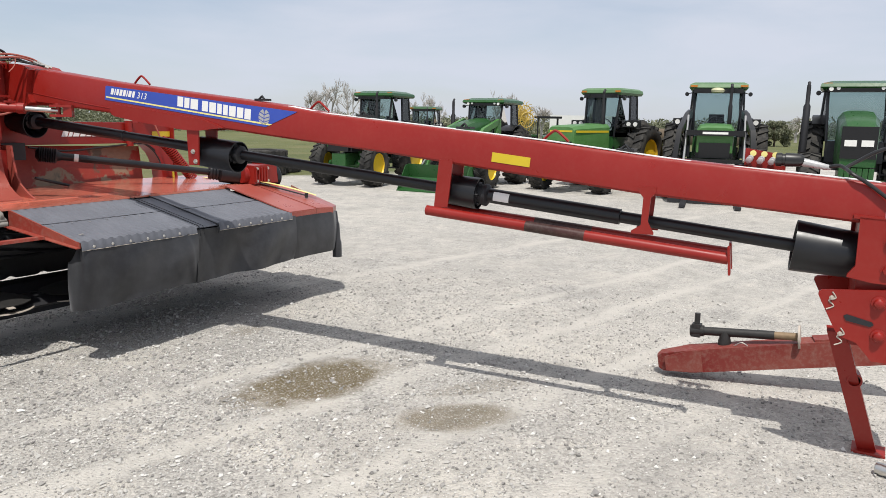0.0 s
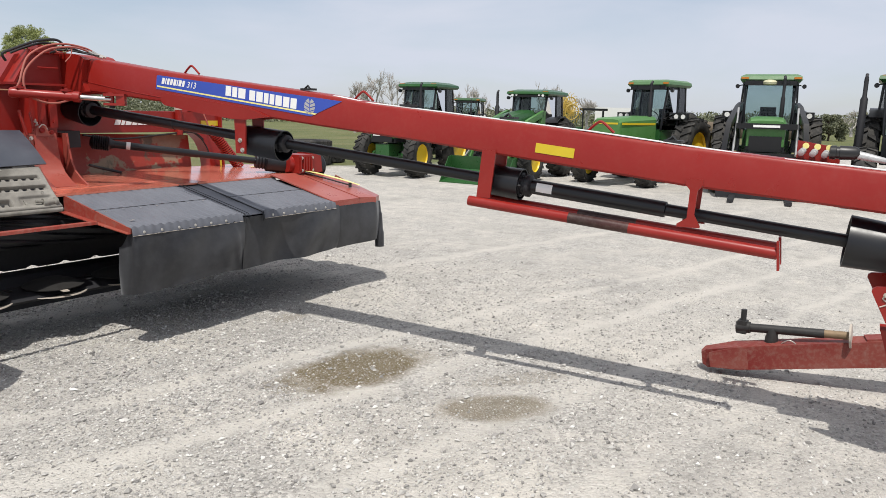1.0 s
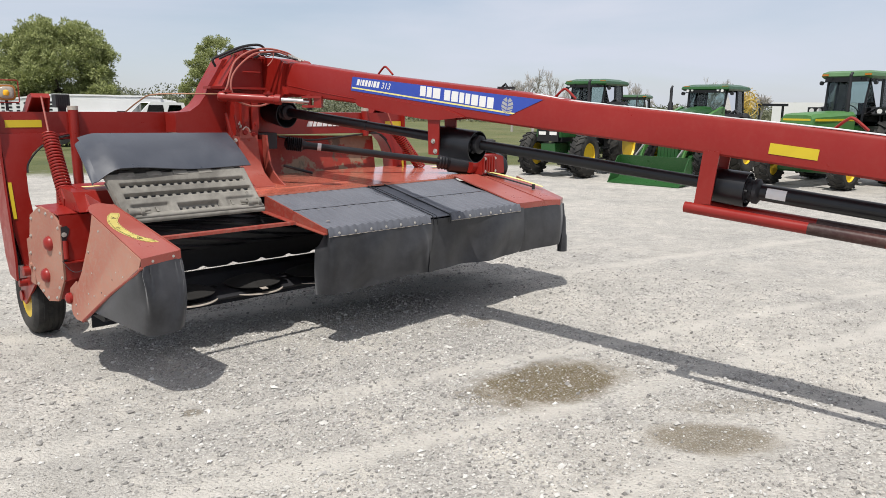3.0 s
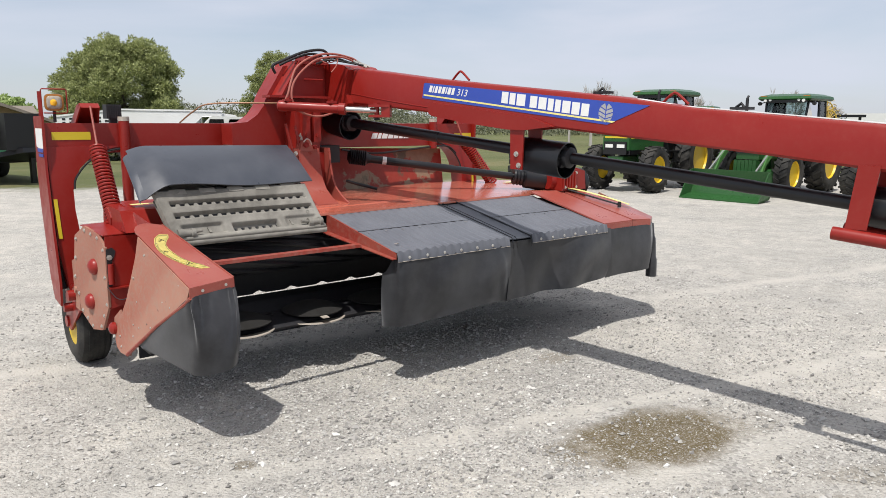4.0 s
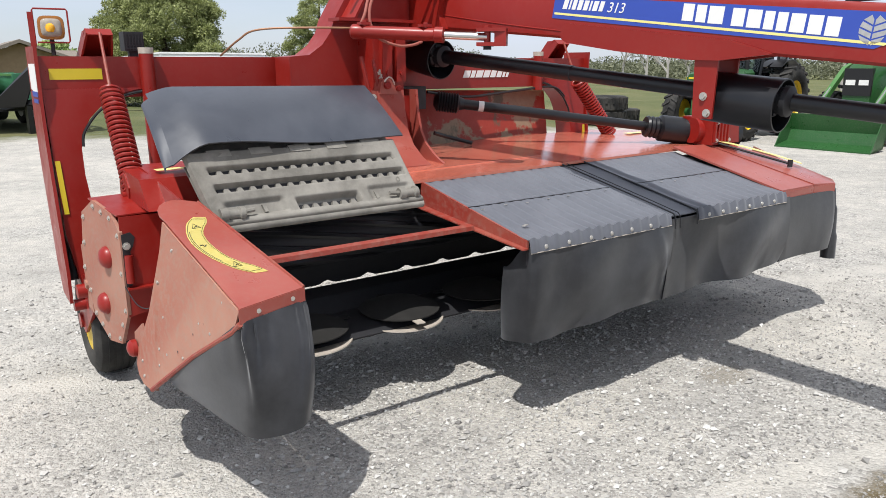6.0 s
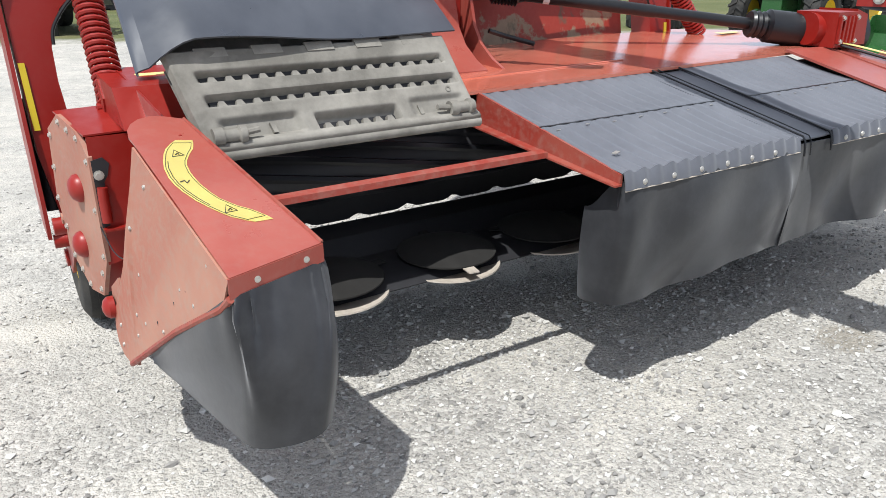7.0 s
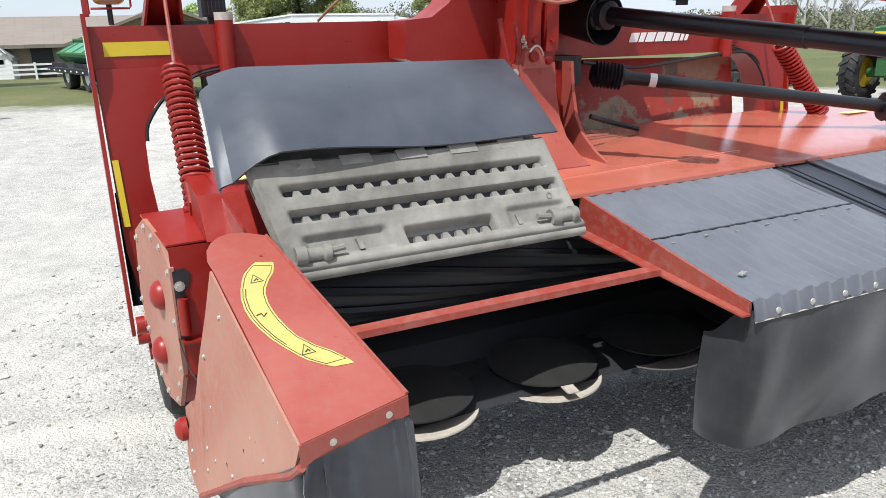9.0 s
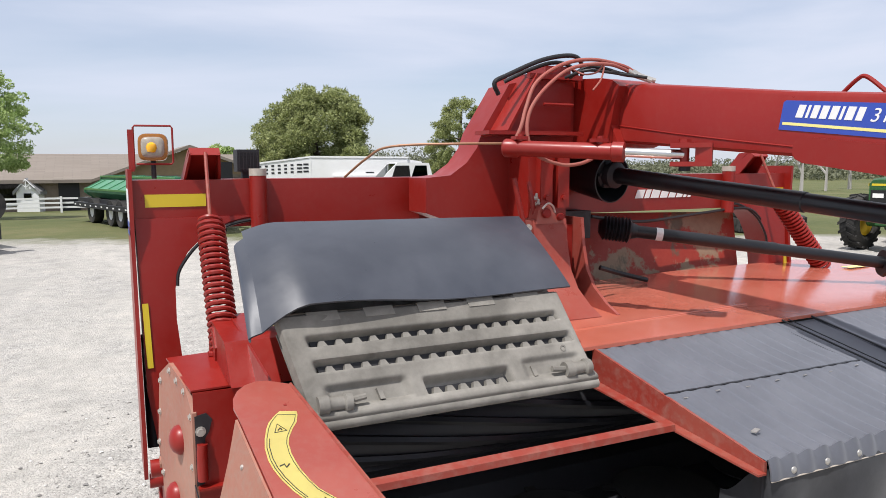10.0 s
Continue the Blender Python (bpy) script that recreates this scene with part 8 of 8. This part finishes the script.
def needle_tuft(verts, faces, c, r, n, rnd):
    """A rounded tuft of long needles that point outward and up."""
    for _ in range(n):
        d = Vector((rnd.gauss(0, 1), rnd.gauss(0, 1), rnd.gauss(0.35, 0.9))).normalized()
        p = c + Vector((d.x, d.y, d.z * 0.8)) * r * rnd.uniform(0.35, 0.85)
        a = (d + Vector((rnd.gauss(0, 0.25), rnd.gauss(0, 0.25), rnd.gauss(0.2, 0.25)))).normalized()
        b = a.cross(Vector((rnd.gauss(0, 1), rnd.gauss(0, 1), rnd.gauss(0, 1)))).normalized()
        s = r * rnd.uniform(0.28, 0.52)
        i = len(verts)
        verts.extend([p - b * s * 0.24, p + b * s * 0.24, p + a * s])
        faces.append((i, i + 1, i + 2))


def mesh_part(name, verts, faces, mat, parent, label=""):
    me = bpy.data.meshes.new(name)
    me.from_pydata([tuple(v) for v in verts], [], faces)
    me.materials.append(mat)
    ob = new(name, me)
    WORLD_OF[ob] = Matrix.Identity(4)
    if parent is not None:
        ob.parent = parent
        ob.matrix_parent_inverse = WORLD_OF[parent].inverted()
    if label:
        tagged(ob, label)
    return ob


def tree(base, height, width, seed, label, leaf_m, clumps=90, leaves=120, leaf=0.16, trunk_h=0.28, clump_r=0.16, name="tree", tufts=0):
    rnd = random.Random(seed)
    t = thing(name, base, label, "tree")
    b = Vector(base)
    bm = bmesh.new()
    tube(bm, curve([b, b + Vector((0.1, 0, height * 0.3)), b + Vector((-0.1, 0.1, height * 0.6)), b + Vector((0, 0, height * 0.92))], 5), [0.045 * height * (1 - 0.055 * k) for k in range(16)], 10)
    tips = []
    for k in range(14):
        a, z = rnd.uniform(0, math.tau), height * rnd.uniform(trunk_h, 0.8)
        L = width * 0.45 * rnd.uniform(0.6, 1.0) * (1.15 - z / height)
        e = b + Vector((math.cos(a) * L, math.sin(a) * L, z + L * rnd.uniform(0.1, 0.5)))
        tube(bm, curve([b + Vector((0, 0, z)), b.lerp(e, 0.5) * 1.0 + Vector((0, 0, z * 0.5)), e], 4), [0.014 * height * (1 - 0.09 * j) for j in range(9)], 6)
        tips.append(e)
    part("trunk", bm, BARK, t, "brown trunk with limbs")
    verts, faces = [], []
    for k in range(clumps):
        u = rnd.random()
        z = trunk_h + (1 - trunk_h) * u
        # broad below the middle, rounded at the top
        prof = math.sqrt(max(0.02, 1 - ((u - 0.38) / 0.66) ** 2))
        a = rnd.uniform(0, math.tau)
        rr = width * 0.5 * prof * math.sqrt(rnd.uniform(0.25, 1.0))
        c = b + Vector((math.cos(a) * rr, math.sin(a) * rr, z * height * 0.97 - 0.02 * height))
        cr = width * clump_r * rnd.uniform(0.55, 1.1) * 0.62
        if not tufts:
            clump_leaves(verts, faces, c, cr, leaves, leaf, rnd)
        for _ in range(tufts):
            d = Vector((rnd.gauss(0, 1), rnd.gauss(0, 1), rnd.gauss(0.15, 0.8))).normalized()
            needle_tuft(verts, faces, c + d * cr * rnd.uniform(0.35, 1.0), cr * rnd.uniform(0.40, 0.60), leaves, rnd)
    mesh_part("crown", verts, faces, leaf_m, t, "crown of many small leaf clumps")


tree((13.75, 47.0, ground_height(13.75, 47)), 7.0, 7.1, 5, "large rounded pine tree with dense needles", PINE, 250, 66, 0.085, 0.08, 0.165, "pine_tree", 18)
tree((26.3, 52.0, ground_height(26.3, 52)), 7.35, 5.2, 9, "open pine tree with irregular crown", PINE, 105, 66, 0.085, 0.20, 0.155, "pine_tree", 17)
tree((-2.15, 31.5, ground_height(-2.15, 31.5)), 5.25, 3.75, 12, "young leafy tree with fresh light green leaves", LEAF, 230, 150, 0.048, 0.34, 0.125)
tree((12.0, 75.0, -1.1), 4.6, 5.0, 15, "distant green tree beyond the trailer", LEAF, 60, 90, 0.2, 0.2, 0.18)
tree((70.0, 8.2, 0), 2.2, 2.6, 18, "low green tree beyond the row of tractors", BRUSH, 60, 120, 0.09, 0.1, 0.2)


def bare_tree(heading, dist, top, spread, seed):
    rnd = random.Random(seed)
    x, y = 0.5 + dist * math.sin(radians(heading)), dist * math.cos(radians(heading))
    base = Vector((x, y, ground_height(x, y)))
    t = thing("bare_tree", base, "leafless grey-brown tree on the skyline", "tree")
    bm = bmesh.new()

    def grow(p, d, L, r, depth):
        e = p + d * L
        tube(bm, [p, p.lerp(e, 0.5) + Vector((rnd.gauss(0, 0.03), rnd.gauss(0, 0.03), 0)) * L, e], [max(r, 0.013), max(r * 0.8, 0.011), max(r * 0.6, 0.009)], 5 if depth < 2 else 3, caps=False)
        if depth == 5:
            return
        for _ in range(3 if depth < 2 else 4):
            q = (d + Vector((rnd.gauss(0, 0.5), rnd.gauss(0, 0.5), rnd.gauss(0.15, 0.3)))).normalized()
            grow(p.lerp(e, rnd.uniform(0.5, 1.0)), q, L * rnd.uniform(0.58, 0.80), r * 0.55, depth + 1)
    grow(Vector((0, 0, 0)), Vector((0, 0, 1)), 1.6, 0.16, 0)
    zs = max(v.co.z for v in bm.verts)
    ws = max(abs(v.co.x) + abs(v.co.y) for v in bm.verts)
    for v in bm.verts:
        v.co = base + Vector((v.co.x * spread / ws, v.co.y * spread / ws, v.co.z * (top - base.z) / zs))
    part("crown", bm, BARE, t, "bare branching twigs", smooth=0)


for k, (a, d, top, sp) in enumerate(((48.6, 76, 4.6, 2.6), (50.2, 72, 5.6, 2.9), (51.7, 74, 5.5, 2.6), (53.2, 80, 3.8, 2.6), (56.8, 72, 4.4, 2.3), (58.1, 74, 4.2, 2.2), (62.9, 72, 4.7, 2.3), (64.2, 75, 4.6, 2.4), (66.5, 85, 3.6, 2.4), (84.6, 90, 2.9, 2.6), (86.2, 92, 3.0, 2.6))):
    bare_tree(a, d, top, sp, 30 + k)


# far tree line and brush
def far_brush():
    rnd = random.Random(77)
    verts, faces = [], []
    for k in range(900):
        a = radians(rnd.uniform(-30, 110))
        d = rnd.uniform(120, 190)
        x, y = d * math.sin(a), d * math.cos(a)
        h = (1.5 if a < radians(13) else 4.8 if a < radians(38) else 2.4) * rnd.uniform(0.5, 1.1)
        for j in range(3):
            clump_leaves(verts, faces, Vector((x + rnd.gauss(0, 1.5), y + rnd.gauss(0, 1.5), ground_height(x, y) + h * (0.25 + 0.3 * j))), 2.4, 95, 0.24, rnd, 0.6)
    ob = mesh_part("far_treeline", verts, faces, BRUSH, None)
    tagged(ob, "hazy olive-brown line of distant trees and brush", "tree line", kind="stuff")


far_brush()


# dark round bales and machinery on the far side
def bales():
    for k in range(6):
        b = thing("hay_bale", (66.0 + 1.3 * (k % 2), 9.5 + 1.9 * k, 0), "weathered dark round hay bale in the far field", "hay bale", "far bales")
        part("bale", lathe(bmesh.new(), [(-0.7, 0.6), (-0.65, 0.68), (0.65, 0.68), (0.7, 0.6)], WORLD_OF[b] @ Vector((0, 0, 0.68)), (0.2, 1, 0), 18), plain("old_hay", (0.13, 0.10, 0.07), 0.95, 0.0, 0.3, 8.0) if k == 0 else bpy.data.materials["old_hay"], b)


bales()
wt = thing("white_van_body", (48.5, 17.5, 0), "low white box body parked beyond the tractors", "trailer")
part("box_body", boxed((46.8, 15.5, 0.5), (50.0, 19.5, 2.2)), WHITE_PAINT, wt, bevel=0.08)
part("undercarriage", boxed((47.0, 15.8, 0.0), (49.8, 19.2, 0.5)), DARK, wt)

# crushed drink can by the stand
can = thing("drink_can", (4.60, -0.30, 0), "dented silver and red drink can lying in the gravel", "can")
part("can_body", lathe(bmesh.new(), [(0, 0.022), (0.004, 0.031), (0.03, 0.033), (0.06, 0.030), (0.09, 0.033), (0.115, 0.031), (0.12, 0.024)], (4.58, -0.36, 0.033), (0.3, 0.9, 0), 20), STEEL, can, "dented metal can")
part("can_label", lathe(bmesh.new(), [(0.03, 0.0331), (0.03, 0.034), (0.055, 0.0315), (0.055, 0.031)], (4.58, -0.36, 0.033), (0.3, 0.9, 0), 20, True), plain("dark_red_print", (0.30, 0.03, 0.03), 0.4), can)


# ---- loose stones ----
def loose_stones(count, seed):
    rnd = random.Random(seed)
    verts, faces = [], []
    base = [Vector(v) for v in ((1, 0, 0), (-1, 0, 0), (0, 1, 0), (0, -1, 0), (0, 0, 1), (0, 0, -0.6))]
    tri = ((0, 2, 4), (2, 1, 4), (1, 3, 4), (3, 0, 4), (2, 0, 5), (1, 2, 5), (3, 1, 5), (0, 3, 5))
    for _ in range(count):
        # densest over the open yard in front of the mower
        x, y = rnd.triangular(0.9, 8.5, 3.0), rnd.triangular(-1.5, 9.0, 3.2)
        if any(((x - cx) / rx) ** 2 + ((y - cy) / rx) ** 2 < 0.8 for cx, cy, rx, *_ in STAINS[:2]) and rnd.random() < 0.8:
            continue
        if any(abs(y + 0.255 * x - c0) < half * 1.3 for c0, half in LANES) and rnd.random() < 0.65:
            continue
        s = min(0.024, 0.0036 + rnd.expovariate(1 / 0.0032))
        q = Euler((rnd.uniform(0, 6), rnd.uniform(0, 6), rnd.uniform(0, 6))).to_matrix()
        sc = Vector((rnd.uniform(0.7, 1.4), rnd.uniform(0.6, 1.1), rnd.uniform(0.45, 0.8)))
        i = len(verts)
        for v in base:
            w = q @ (v * rnd.uniform(0.75, 1.2))
            verts.append((x + w.x * s * sc.x, y + w.y * s * sc.y, s * 0.30 + w.z * s * sc.z))
        faces.extend(tuple(i + k for k in f) for f in tri)
    m, n, l, b = nodes_of("loose_limestone")
    g = n.new("ShaderNodeNewGeometry")
    l.new(ramp(n, l, g.outputs["Random Per Island"], [(0.0, (0.20, 0.192, 0.18)), (0.35, (0.37, 0.357, 0.335)), (0.8, (0.50, 0.485, 0.455)), (1.0, (0.68, 0.665, 0.63))]), b.inputs["Base Color"])
    b.inputs["Roughness"].default_value = 0.9
    ob = mesh_part("loose_gravel", verts, faces, m, None)
    tagged(ob, "loose crushed limestone chips scattered over the yard", "gravel", kind="stuff")


loose_stones(100000, 3)
